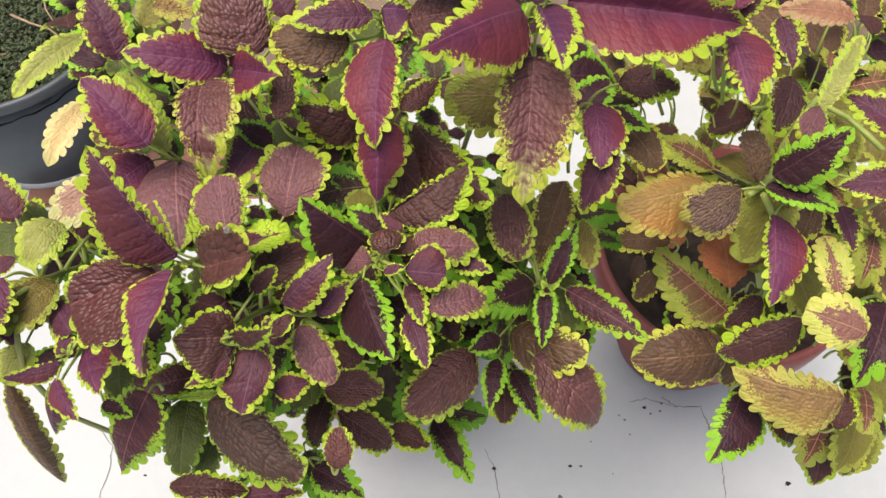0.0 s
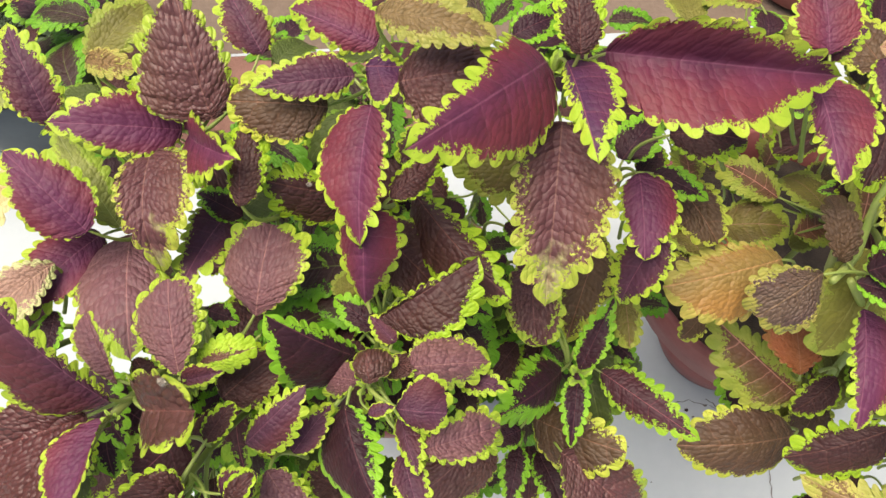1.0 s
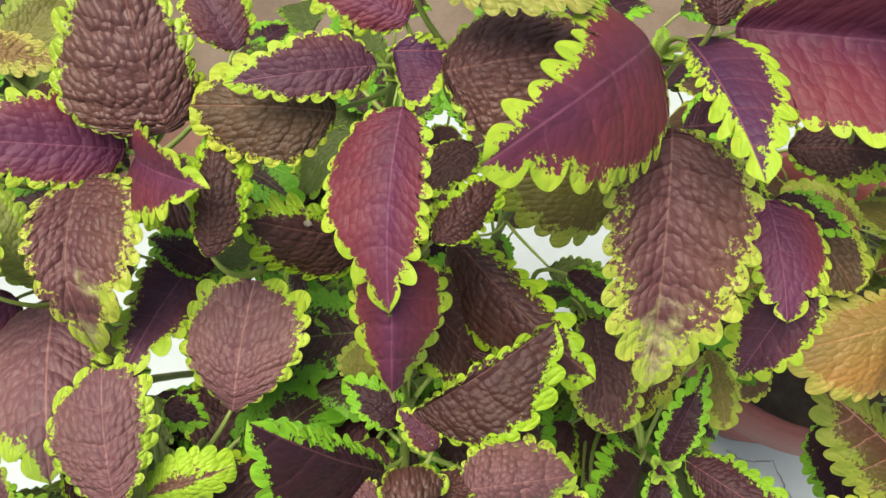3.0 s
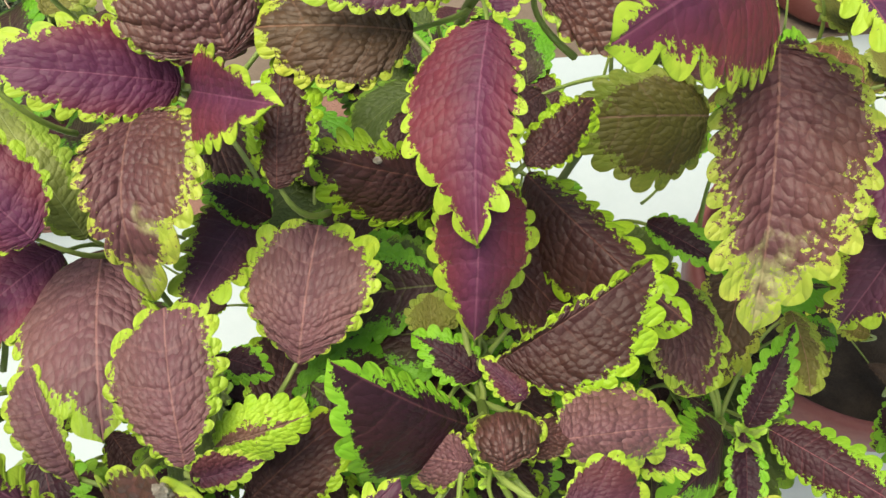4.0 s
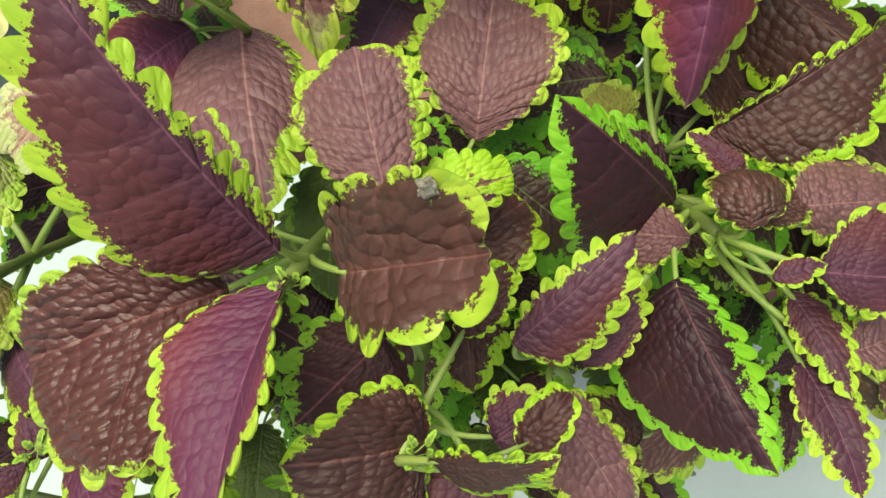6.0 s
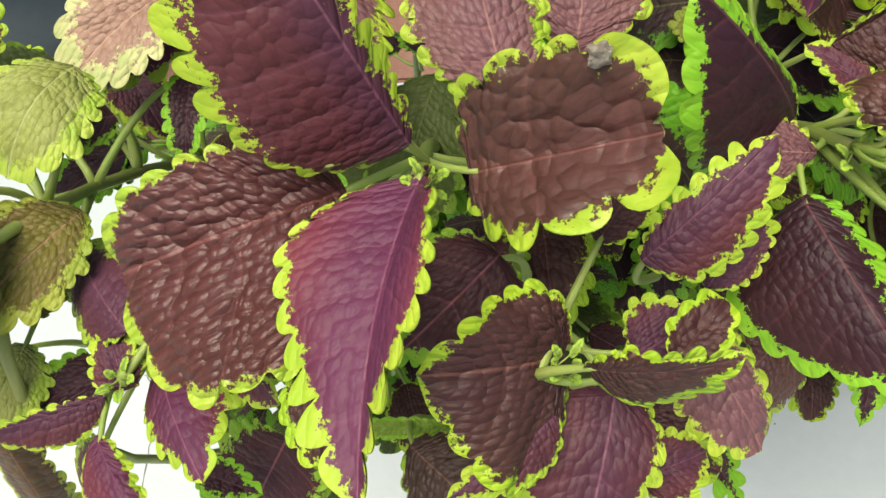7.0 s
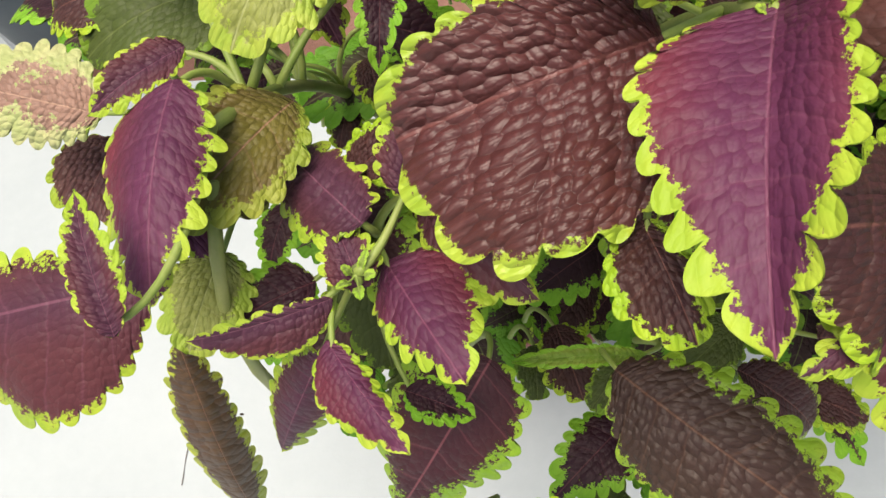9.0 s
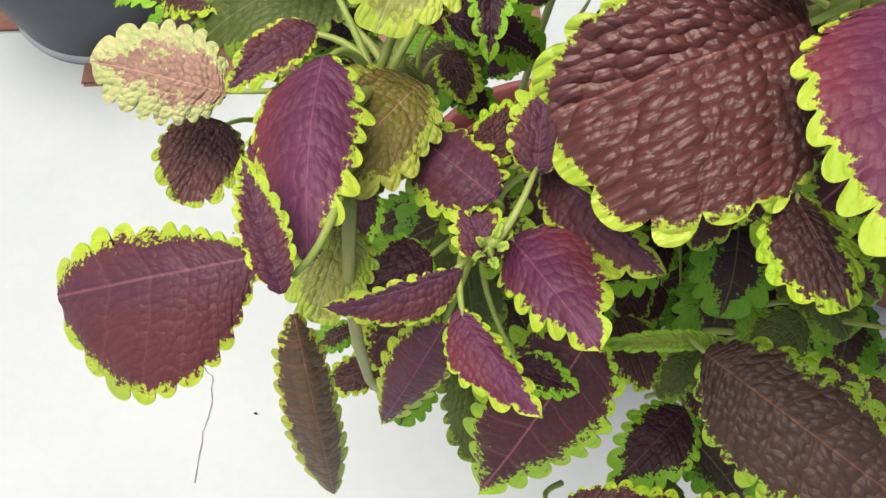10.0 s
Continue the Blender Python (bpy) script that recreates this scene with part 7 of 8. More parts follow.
under(plant_r, "umber", (0.3607, 0.4599, 0.6414), (0.3734, 0.5032, 0.6382), 0.0276, (0.24, 0.04, 0.97))
under(plant_r, "olivepink", (0.3042, 0.2329, 0.5646), (0.3135, 0.2070, 0.5666), 0.0190, (0.13, -0.46, 0.88))
under(plant_e, "maroon", (0.0344, 0.2752, 0.5686), (0.0452, 0.2510, 0.5605), 0.0207, (-0.04, -0.30, 0.95))
under(plant_h, "deep", (0.0718, 0.2969, 0.5271), (0.0704, 0.2736, 0.5121), 0.0180, (0.12, -0.41, 0.90))
under(plant_f, "deep", (-0.0981, 0.2500, 0.5489), (-0.0957, 0.2215, 0.5514), 0.0214, (0.23, -0.39, 0.89))
under(plant_r, "umber", (0.2652, 0.3845, 0.6920), (0.2483, 0.4219, 0.6942), 0.0300, (-0.31, -0.16, 0.94))
under(plant_h, "backgreen", (0.0711, 0.3070, 0.5075), (0.0461, 0.2934, 0.5050), 0.0190, (-0.39, -0.42, 0.82))
under(plant_r, "maroon", (0.2691, 0.3625, 0.6199), (0.2706, 0.3114, 0.6185), 0.0347, (0.14, -0.55, 0.83))
under(plant_r, "umber", (0.2727, 0.3177, 0.5790), (0.2981, 0.2731, 0.5759), 0.0359, (0.08, -0.47, 0.88))
under(plant_f, "verdant", (-0.0819, 0.2776, 0.6128), (-0.1055, 0.2494, 0.6138), 0.0228, (-0.12, -0.37, 0.92))
under(plant_r, "oliveplain", (0.1989, 0.4796, 0.6286), (0.1994, 0.5233, 0.6125), 0.0284, (-0.20, 0.26, 0.94))
under(plant_b, "verdant", (-0.1633, 0.4062, 0.6895), (-0.1815, 0.4549, 0.6729), 0.0361, (-0.30, 0.03, 0.95))
under(plant_n, "verdant", (-0.0491, 0.3059, 0.5312), (-0.0905, 0.3077, 0.5155), 0.0286, (-0.30, -0.02, 0.95))
under(plant_a, "deep", (0.0846, 0.4293, 0.6865), (0.1254, 0.4492, 0.6793), 0.0293, (0.20, 0.14, 0.97))
under(plant_c, "backgreen", (-0.0138, 0.4030, 0.6133), (-0.0507, 0.3693, 0.6090), 0.0327, (-0.36, -0.49, 0.79))
under(plant_r, "maroon", (0.3172, 0.4238, 0.6199), (0.3471, 0.4596, 0.5928), 0.0367, (0.40, 0.12, 0.91))
under(plant_c, "verdant", (0.0063, 0.4154, 0.6452), (0.0313, 0.4609, 0.6451), 0.0325, (0.34, -0.06, 0.94))
under(plant_r, "olivepink", (0.2684, 0.3039, 0.6323), (0.2461, 0.2823, 0.6193), 0.0226, (-0.27, -0.39, 0.88))
under(plant_b, "verdant", (-0.2026, 0.5048, 0.6251), (-0.2295, 0.5352, 0.6024), 0.0348, (0.02, -0.17, 0.98))
under(plant_h, "verdant", (0.0759, 0.2934, 0.6009), (0.0455, 0.2850, 0.5938), 0.0214, (-0.44, -0.34, 0.83))
under(plant_b, "verdant", (-0.2217, 0.4748, 0.6195), (-0.2471, 0.5164, 0.6094), 0.0348, (0.07, 0.01, 1.00))
under(plant_v, "maroon", (-0.1341, 0.2717, 0.6289), (-0.1169, 0.2486, 0.6104), 0.0206, (0.27, -0.38, 0.88))
under(plant_r, "umber", (0.3494, 0.4384, 0.5810), (0.3728, 0.4545, 0.5730), 0.0189, (0.40, 0.08, 0.91))
under(plant_h, "backgreen", (0.0685, 0.2939, 0.6419), (0.0335, 0.2834, 0.6272), 0.0260, (-0.08, -0.16, 0.98))
under(plant_b, "verdant", (-0.0730, 0.3745, 0.5410), (-0.0478, 0.3986, 0.5169), 0.0307, (0.23, 0.12, 0.97))
under(plant_b, "verdant", (-0.1173, 0.5437, 0.4739), (-0.1450, 0.5713, 0.4628), 0.0298, (0.02, -0.15, 0.99))
under(plant_t, "verdant", (-0.0446, 0.2561, 0.7046), (-0.0121, 0.2359, 0.6790), 0.0296, (0.05, -0.33, 0.94))
under(plant_r, "deep", (0.1948, 0.4309, 0.4826), (0.1887, 0.4625, 0.4701), 0.0238, (-0.24, -0.13, 0.96))
under(plant_e, "plumdark", (-0.0083, 0.2715, 0.6728), (-0.0417, 0.2537, 0.6548), 0.0299, (-0.38, -0.16, 0.91))
under(plant_t, "maroon", (-0.0461, 0.2264, 0.5331), (-0.0565, 0.1924, 0.5280), 0.0242, (-0.24, -0.41, 0.88))
under(plant_b, "deep", (-0.1263, 0.4732, 0.4971), (-0.1263, 0.4936, 0.4836), 0.0163, (0.16, 0.04, 0.99))
under(plant_b, "maroon", (-0.0707, 0.4178, 0.6496), (-0.0496, 0.4284, 0.6423), 0.0181, (0.08, -0.14, 0.99))
under(plant_r, "maroon", (0.2179, 0.4305, 0.4828), (0.1921, 0.4621, 0.4794), 0.0272, (-0.21, -0.15, 0.97))
under(plant_h, "plumdark", (0.1203, 0.2939, 0.5215), (0.1481, 0.2945, 0.5046), 0.0201, (0.08, -0.39, 0.92))
under(plant_c, "deep", (0.0051, 0.3828, 0.6412), (0.0104, 0.3579, 0.6369), 0.0162, (0.01, -0.49, 0.87))
under(plant_c, "plumdark", (0.0189, 0.4608, 0.5286), (0.0252, 0.4891, 0.5102), 0.0214, (0.04, 0.10, 0.99))
under(plant_y, "maroon", (-0.2216, 0.3620, 0.5226), (-0.2247, 0.3910, 0.5027), 0.0260, (0.03, -0.02, 1.00))
under(plant_t, "maroon", (-0.0716, 0.2500, 0.5487), (-0.0981, 0.2235, 0.5414), 0.0229, (-0.10, -0.54, 0.84))
under(plant_v, "plumdark", (-0.1116, 0.2663, 0.4699), (-0.1067, 0.2236, 0.4599), 0.0293, (0.20, -0.55, 0.81))
under(plant_e, "verdant", (0.0048, 0.2666, 0.6612), (0.0069, 0.2370, 0.6605), 0.0195, (-0.16, -0.37, 0.91))
under(plant_r, "olive", (0.2372, 0.4168, 0.5400), (0.2292, 0.4365, 0.5270), 0.0155, (-0.09, 0.17, 0.98))
under(plant_y, "deep", (-0.1499, 0.3032, 0.5149), (-0.1126, 0.3220, 0.5145), 0.0282, (0.31, 0.08, 0.95))
under(plant_e, "backgreen", (0.0034, 0.2986, 0.5444), (0.0468, 0.3196, 0.5456), 0.0348, (0.06, -0.17, 0.98))
under(plant_r, "umber", (0.2630, 0.2617, 0.5312), (0.2415, 0.2294, 0.5081), 0.0314, (0.02, -0.42, 0.91))
under(plant_h, "maroon", (0.0714, 0.2795, 0.6032), (0.0515, 0.2563, 0.6005), 0.0201, (-0.24, -0.48, 0.84))
under(plant_h, "verdant", (0.1142, 0.2930, 0.6114), (0.1331, 0.2782, 0.6036), 0.0160, (0.27, -0.45, 0.85))
under(plant_n, "verdant", (-0.0560, 0.2968, 0.4777), (-0.0786, 0.2709, 0.4802), 0.0215, (-0.03, -0.21, 0.98))
under(plant_a, "maroon", (0.0965, 0.3832, 0.6767), (0.1217, 0.3820, 0.6701), 0.0158, (0.13, 0.03, 0.99))
under(plant_b, "verdant", (-0.2249, 0.5233, 0.6021), (-0.2521, 0.5337, 0.5829), 0.0253, (-0.42, -0.05, 0.91))
under(plant_h, "deep", (0.1184, 0.3090, 0.5409), (0.1404, 0.2914, 0.5263), 0.0206, (0.39, -0.37, 0.84))
under(plant_r, "olive", (0.2918, 0.3262, 0.6077), (0.2592, 0.2885, 0.6115), 0.0327, (-0.10, -0.25, 0.96))
under(plant_b, "verdant", (-0.0792, 0.3749, 0.5868), (-0.0420, 0.3908, 0.5798), 0.0286, (0.36, -0.20, 0.91))
under(plant_a, "verdant", (0.0589, 0.3993, 0.5197), (0.0575, 0.4243, 0.5188), 0.0167, (0.05, -0.13, 0.99))
under(plant_r, "umber", (0.3103, 0.4376, 0.4787), (0.3496, 0.4628, 0.4682), 0.0318, (0.37, 0.02, 0.93))
under(plant_a, "deep", (0.1319, 0.4288, 0.5457), (0.1535, 0.4751, 0.5460), 0.0348, (-0.12, 0.05, 0.99))
under(plant_c, "verdant", (-0.0338, 0.5598, 0.5437), (-0.0273, 0.5969, 0.5430), 0.0258, (0.20, -0.09, 0.98))
under(plant_r, "maroon", (0.2643, 0.4328, 0.6139), (0.2335, 0.4642, 0.6004), 0.0312, (-0.13, -0.12, 0.98))
under(plant_b, "deep", (-0.1814, 0.4253, 0.4906), (-0.1908, 0.4452, 0.4793), 0.0158, (0.08, 0.29, 0.95))
under(plant_b, "deep", (-0.1364, 0.4269, 0.6102), (-0.1768, 0.4372, 0.5912), 0.0323, (-0.09, 0.00, 1.00))
under(plant_r, "maroon", (0.2402, 0.2964, 0.4920), (0.2242, 0.2777, 0.4797), 0.0172, (-0.26, -0.38, 0.89))
under(plant_r, "olive", (0.2976, 0.3956, 0.5736), (0.3272, 0.4348, 0.5749), 0.0328, (-0.01, 0.20, 0.98))
under(plant_r, "deep", (0.4521, 0.5565, 0.5205), (0.4942, 0.5652, 0.5100), 0.0273, (0.23, 0.10, 0.97))
under(plant_f, "deep", (-0.0825, 0.2572, 0.5356), (-0.1162, 0.2485, 0.5148), 0.0280, (-0.07, -0.34, 0.94))
under(plant_r, "umber", (0.3420, 0.2024, 0.4751), (0.3366, 0.1718, 0.4540), 0.0241, (-0.14, -0.40, 0.90))
under(plant_y, "maroon", (-0.1998, 0.2735, 0.6936), (-0.2280, 0.2751, 0.6856), 0.0205, (-0.22, -0.36, 0.91))
under(plant_r, "oliveplain", (0.3957, 0.4523, 0.4777), (0.4238, 0.4611, 0.4754), 0.0189, (0.16, 0.10, 0.98))
under(plant_r, "deep", (0.2843, 0.3661, 0.6051), (0.2583, 0.3670, 0.6060), 0.0163, (-0.10, -0.32, 0.94))
under(plant_b, "maroon", (-0.2237, 0.5413, 0.4837), (-0.2274, 0.5885, 0.4568), 0.0361, (-0.17, -0.08, 0.98))
under(plant_r, "maroon", (0.3141, 0.4899, 0.5007), (0.3034, 0.5168, 0.4847), 0.0204, (0.06, 0.23, 0.97))
under(plant_c, "verdant", (-0.0114, 0.5102, 0.5653), (0.0136, 0.5397, 0.5511), 0.0258, (0.37, -0.06, 0.93))
under(plant_t, "verdant", (-0.0386, 0.2546, 0.5676), (-0.0196, 0.2531, 0.5561), 0.0139, (0.30, -0.32, 0.90))
under(plant_v, "verdant", (-0.1560, 0.2690, 0.4898), (-0.1801, 0.2534, 0.4751), 0.0210, (-0.14, -0.50, 0.85))
under(plant_c, "deep", (0.0155, 0.4680, 0.5015), (0.0122, 0.4901, 0.4926), 0.0163, (0.06, 0.17, 0.98))
under(plant_b, "verdant", (-0.1317, 0.3723, 0.6768), (-0.1632, 0.3923, 0.6519), 0.0293, (-0.20, 0.09, 0.97))
under(plant_b, "maroon", (-0.2176, 0.4422, 0.5310), (-0.2561, 0.4598, 0.5260), 0.0285, (-0.08, -0.18, 0.98))
under(plant_c, "plumdark", (-0.0153, 0.5519, 0.5601), (-0.0066, 0.6005, 0.5420), 0.0352, (-0.10, -0.08, 0.99))
under(plant_y, "maroon", (-0.1515, 0.2925, 0.6378), (-0.1467, 0.2707, 0.6384), 0.0158, (0.10, -0.56, 0.82))
under(plant_r, "oliveplain", (0.2956, 0.3954, 0.4691), (0.3218, 0.4122, 0.4680), 0.0234, (0.22, -0.22, 0.95))
under(plant_b, "verdant", (-0.0710, 0.4154, 0.5274), (-0.0759, 0.4436, 0.5147), 0.0221, (0.12, 0.04, 0.99))
under(plant_e, "maroon", (-0.0129, 0.2930, 0.5807), (0.0169, 0.2848, 0.5739), 0.0218, (0.38, -0.15, 0.91))
under(plant_e, "maroon", (0.0209, 0.2786, 0.6963), (0.0576, 0.3011, 0.6849), 0.0301, (0.08, -0.21, 0.98))
under(plant_r, "maroon", (0.2711, 0.2498, 0.6040), (0.2583, 0.2314, 0.5903), 0.0197, (-0.03, -0.46, 0.89))
under(plant_r, "olivepink", (0.2113, 0.5169, 0.5540), (0.1969, 0.5452, 0.5523), 0.0226, (0.02, -0.05, 1.00))
under(plant_h, "verdant", (0.0736, 0.3230, 0.6416), (0.0479, 0.3208, 0.6430), 0.0155, (-0.45, -0.15, 0.88))
under(plant_b, "deep", (-0.0859, 0.3660, 0.5799), (-0.0794, 0.4008, 0.5584), 0.0279, (-0.15, 0.26, 0.95))
under(plant_b, "plumdark", (-0.0748, 0.3769, 0.6286), (-0.1106, 0.3761, 0.6309), 0.0248, (-0.45, -0.32, 0.84))
under(plant_r, "oliveplain", (0.2659, 0.4147, 0.4600), (0.2449, 0.4287, 0.4609), 0.0158, (-0.10, 0.11, 0.99))
under(plant_e, "verdant", (0.0103, 0.3076, 0.5160), (-0.0053, 0.3532, 0.5113), 0.0306, (0.01, 0.27, 0.96))
under(plant_a, "deep", (0.1113, 0.4344, 0.6239), (0.1156, 0.4810, 0.6112), 0.0315, (0.25, 0.08, 0.97))
under(plant_c, "verdant", (0.0036, 0.4971, 0.5354), (-0.0097, 0.5332, 0.5257), 0.0275, (-0.09, -0.12, 0.99))
under(plant_y, "deep", (-0.1521, 0.3000, 0.6463), (-0.1182, 0.2954, 0.6285), 0.0288, (0.31, -0.26, 0.92))
under(plant_r, "umber", (0.3708, 0.2990, 0.5080), (0.3788, 0.2604, 0.4911), 0.0307, (-0.14, -0.36, 0.92))
under(plant_r, "deep", (0.2632, 0.3943, 0.6513), (0.2318, 0.3999, 0.6422), 0.0210, (-0.43, -0.20, 0.88))
under(plant_r, "umber", (0.3381, 0.4798, 0.4911), (0.3781, 0.5065, 0.4832), 0.0344, (0.44, 0.05, 0.90))
under(plant_r, "olive", (0.3069, 0.3106, 0.6350), (0.3230, 0.2635, 0.6191), 0.0371, (0.24, -0.29, 0.93))
under(plant_a, "verdant", (0.0726, 0.4414, 0.4949), (0.0744, 0.4816, 0.4712), 0.0338, (0.16, -0.05, 0.99))
under(plant_a, "deep", (0.0756, 0.4173, 0.6990), (0.1012, 0.4322, 0.6960), 0.0212, (0.42, -0.15, 0.89))
under(plant_r, "olivepink", (0.3923, 0.4873, 0.5134), (0.4440, 0.5012, 0.5013), 0.0407, (0.29, -0.06, 0.96))
under(plant_r, "olive", (0.2877, 0.3444, 0.5180), (0.3418, 0.3448, 0.5154), 0.0337, (0.11, -0.38, 0.92))
under(plant_r, "olivepink", (0.2708, 0.3488, 0.6105), (0.2994, 0.3170, 0.6115), 0.0306, (0.16, -0.50, 0.85))
under(plant_r, "olivepink", (0.3807, 0.3416, 0.5002), (0.4213, 0.3621, 0.4846), 0.0345, (0.36, -0.01, 0.93))
under(plant_b, "verdant", (-0.0757, 0.4800, 0.5375), (-0.0688, 0.5024, 0.5237), 0.0198, (0.22, -0.10, 0.97))
under(plant_b, "verdant", (-0.2219, 0.5676, 0.6002), (-0.2363, 0.5917, 0.5976), 0.0196, (-0.32, -0.11, 0.94))
under(plant_a, "verdant", (0.0629, 0.5116, 0.6025), (0.0542, 0.5577, 0.6058), 0.0307, (0.10, -0.07, 0.99))
under(plant_r, "maroon", (0.2171, 0.4053, 0.4861), (0.2075, 0.4292, 0.4684), 0.0214, (0.12, 0.04, 0.99))
under(plant_h, "maroon", (0.1363, 0.3433, 0.6717), (0.1506, 0.3654, 0.6678), 0.0189, (0.33, -0.05, 0.94))
under(plant_r, "oliveplain", (0.2775, 0.3656, 0.6627), (0.3093, 0.3522, 0.6644), 0.0231, (0.42, -0.33, 0.85))
under(plant_r, "maroon", (0.4012, 0.5498, 0.5502), (0.4136, 0.5961, 0.5447), 0.0311, (0.06, 0.30, 0.95))
under(plant_r, "olivepink", (0.2689, 0.4152, 0.5205), (0.2677, 0.4401, 0.5075), 0.0192, (-0.17, 0.30, 0.94))
under(plant_r, "olivepink", (0.2355, 0.4788, 0.6468), (0.2064, 0.4975, 0.6331), 0.0247, (-0.32, 0.14, 0.94))
under(plant_b, "verdant", (-0.2035, 0.5117, 0.5928), (-0.2266, 0.5364, 0.5922), 0.0205, (-0.23, -0.08, 0.97))
under(plant_t, "maroon", (-0.0507, 0.2550, 0.6484), (-0.0508, 0.2106, 0.6508), 0.0307, (-0.12, -0.44, 0.89))
under(plant_c, "deep", (0.0165, 0.4226, 0.4881), (0.0309, 0.4499, 0.4697), 0.0255, (0.08, -0.02, 1.00))
under(plant_c, "maroon", (-0.0145, 0.3716, 0.6816), (-0.0048, 0.3307, 0.6609), 0.0331, (0.17, -0.46, 0.87))
under(plant_v, "verdant", (-0.1638, 0.2270, 0.5166), (-0.1770, 0.1993, 0.5066), 0.0203, (0.03, -0.50, 0.86))
under(plant_r, "olivepink", (0.3257, 0.2157, 0.4816), (0.3281, 0.1850, 0.4757), 0.0198, (-0.09, -0.27, 0.96))
under(plant_r, "olivepink", (0.3777, 0.5280, 0.5911), (0.3776, 0.5725, 0.5677), 0.0376, (-0.05, 0.28, 0.96))
under(plant_r, "olivepink", (0.3732, 0.6256, 0.5035), (0.3937, 0.6581, 0.4941), 0.0281, (-0.08, 0.11, 0.99))
under(plant_r, "olivepink", (0.2938, 0.3015, 0.5565), (0.2808, 0.2706, 0.5426), 0.0254, (0.05, -0.47, 0.88))
under(plant_r, "umber", (0.2599, 0.4322, 0.5748), (0.2613, 0.4553, 0.5680), 0.0160, (-0.14, 0.00, 0.99))
under(plant_r, "olivepink", (0.3085, 0.2032, 0.5670), (0.2987, 0.1708, 0.5683), 0.0239, (-0.01, -0.30, 0.95))
under(plant_r, "olive", (0.2997, 0.4888, 0.4712), (0.3125, 0.5133, 0.4616), 0.0218, (-0.04, -0.10, 0.99))
under(plant_c, "plumdark", (-0.0182, 0.3916, 0.5578), (-0.0528, 0.4014, 0.5428), 0.0254, (-0.46, -0.00, 0.89))
under(plant_r, "maroon", (0.2023, 0.4670, 0.5713), (0.1810, 0.4884, 0.5524), 0.0260, (-0.10, -0.11, 0.99))
under(plant_r, "umber", (0.3068, 0.4098, 0.6564), (0.3253, 0.4595, 0.6487), 0.0355, (-0.12, -0.13, 0.99))
under(plant_r, "maroon", (0.3421, 0.2415, 0.5394), (0.3362, 0.2128, 0.5211), 0.0247, (-0.28, -0.28, 0.92))
under(plant_r, "maroon", (0.3377, 0.2442, 0.5120), (0.3372, 0.2119, 0.4966), 0.0238, (-0.11, -0.44, 0.89))
under(plant_n, "deep", (-0.0622, 0.3094, 0.4743), (-0.0889, 0.3028, 0.4566), 0.0238, (-0.25, -0.10, 0.96))
under(plant_e, "verdant", (0.0135, 0.3003, 0.6860), (0.0278, 0.3251, 0.6731), 0.0197, (0.06, -0.14, 0.99))
under(plant_v, "backgreen", (-0.1280, 0.2120, 0.5075), (-0.1405, 0.1800, 0.4935), 0.0245, (-0.11, -0.36, 0.93))
under(plant_r, "olivepink", (0.2605, 0.2902, 0.6086), (0.2373, 0.2716, 0.6083), 0.0215, (-0.04, -0.39, 0.92))
under(plant_r, "maroon", (0.2597, 0.4089, 0.5211), (0.2448, 0.4379, 0.5040), 0.0264, (-0.11, 0.25, 0.96))
under(plant_r, "oliveplain", (0.2938, 0.3583, 0.6544), (0.2874, 0.3056, 0.6532), 0.0331, (-0.07, -0.59, 0.81))
under(plant_c, "deep", (-0.0400, 0.4358, 0.4881), (-0.0385, 0.4692, 0.4789), 0.0212, (0.18, 0.15, 0.97))
under(plant_r, "oliveplain", (0.3271, 0.2505, 0.5776), (0.3454, 0.2394, 0.5660), 0.0159, (0.12, -0.20, 0.97))
under(plant_e, "maroon", (0.0020, 0.3061, 0.6295), (0.0361, 0.3106, 0.6207), 0.0258, (0.38, -0.13, 0.92))
under(plant_b, "maroon", (-0.1861, 0.4346, 0.6315), (-0.2235, 0.4378, 0.6133), 0.0305, (-0.08, -0.07, 0.99))
under(plant_r, "umber", (0.2329, 0.4525, 0.6356), (0.1952, 0.4687, 0.6354), 0.0263, (-0.15, 0.04, 0.99))
under(plant_b, "deep", (-0.0846, 0.5172, 0.5891), (-0.0583, 0.5451, 0.5847), 0.0284, (0.15, 0.13, 0.98))
under(plant_e, "verdant", (0.0031, 0.2630, 0.5380), (0.0417, 0.2535, 0.5304), 0.0260, (0.07, -0.40, 0.92))
under(plant_r, "olivepink", (0.2101, 0.4252, 0.6123), (0.1885, 0.4675, 0.5963), 0.0325, (-0.03, 0.07, 1.00))
under(plant_r, "oliveplain", (0.3451, 0.2939, 0.5783), (0.3539, 0.2571, 0.5559), 0.0304, (0.04, -0.52, 0.85))
under(plant_r, "olivepink", (0.3015, 0.2709, 0.6477), (0.2866, 0.2397, 0.6374), 0.0220, (-0.12, -0.31, 0.94))
under(plant_y, "verdant", (-0.1977, 0.2564, 0.4726), (-0.2226, 0.2465, 0.4720), 0.0170, (-0.44, -0.30, 0.84))
under(plant_b, "plumdark", (-0.0906, 0.4785, 0.5454), (-0.0927, 0.5093, 0.5337), 0.0235, (-0.09, 0.27, 0.96))
under(plant_r, "deep", (0.2314, 0.4617, 0.5737), (0.2241, 0.4853, 0.5596), 0.0200, (-0.14, -0.15, 0.98))
under(plant_r, "olive", (0.3836, 0.3885, 0.5040), (0.4178, 0.3696, 0.4884), 0.0274, (0.23, -0.17, 0.96))
under(plant_h, "verdant", (0.0863, 0.2697, 0.6067), (0.1104, 0.2420, 0.5902), 0.0257, (0.07, -0.43, 0.90))
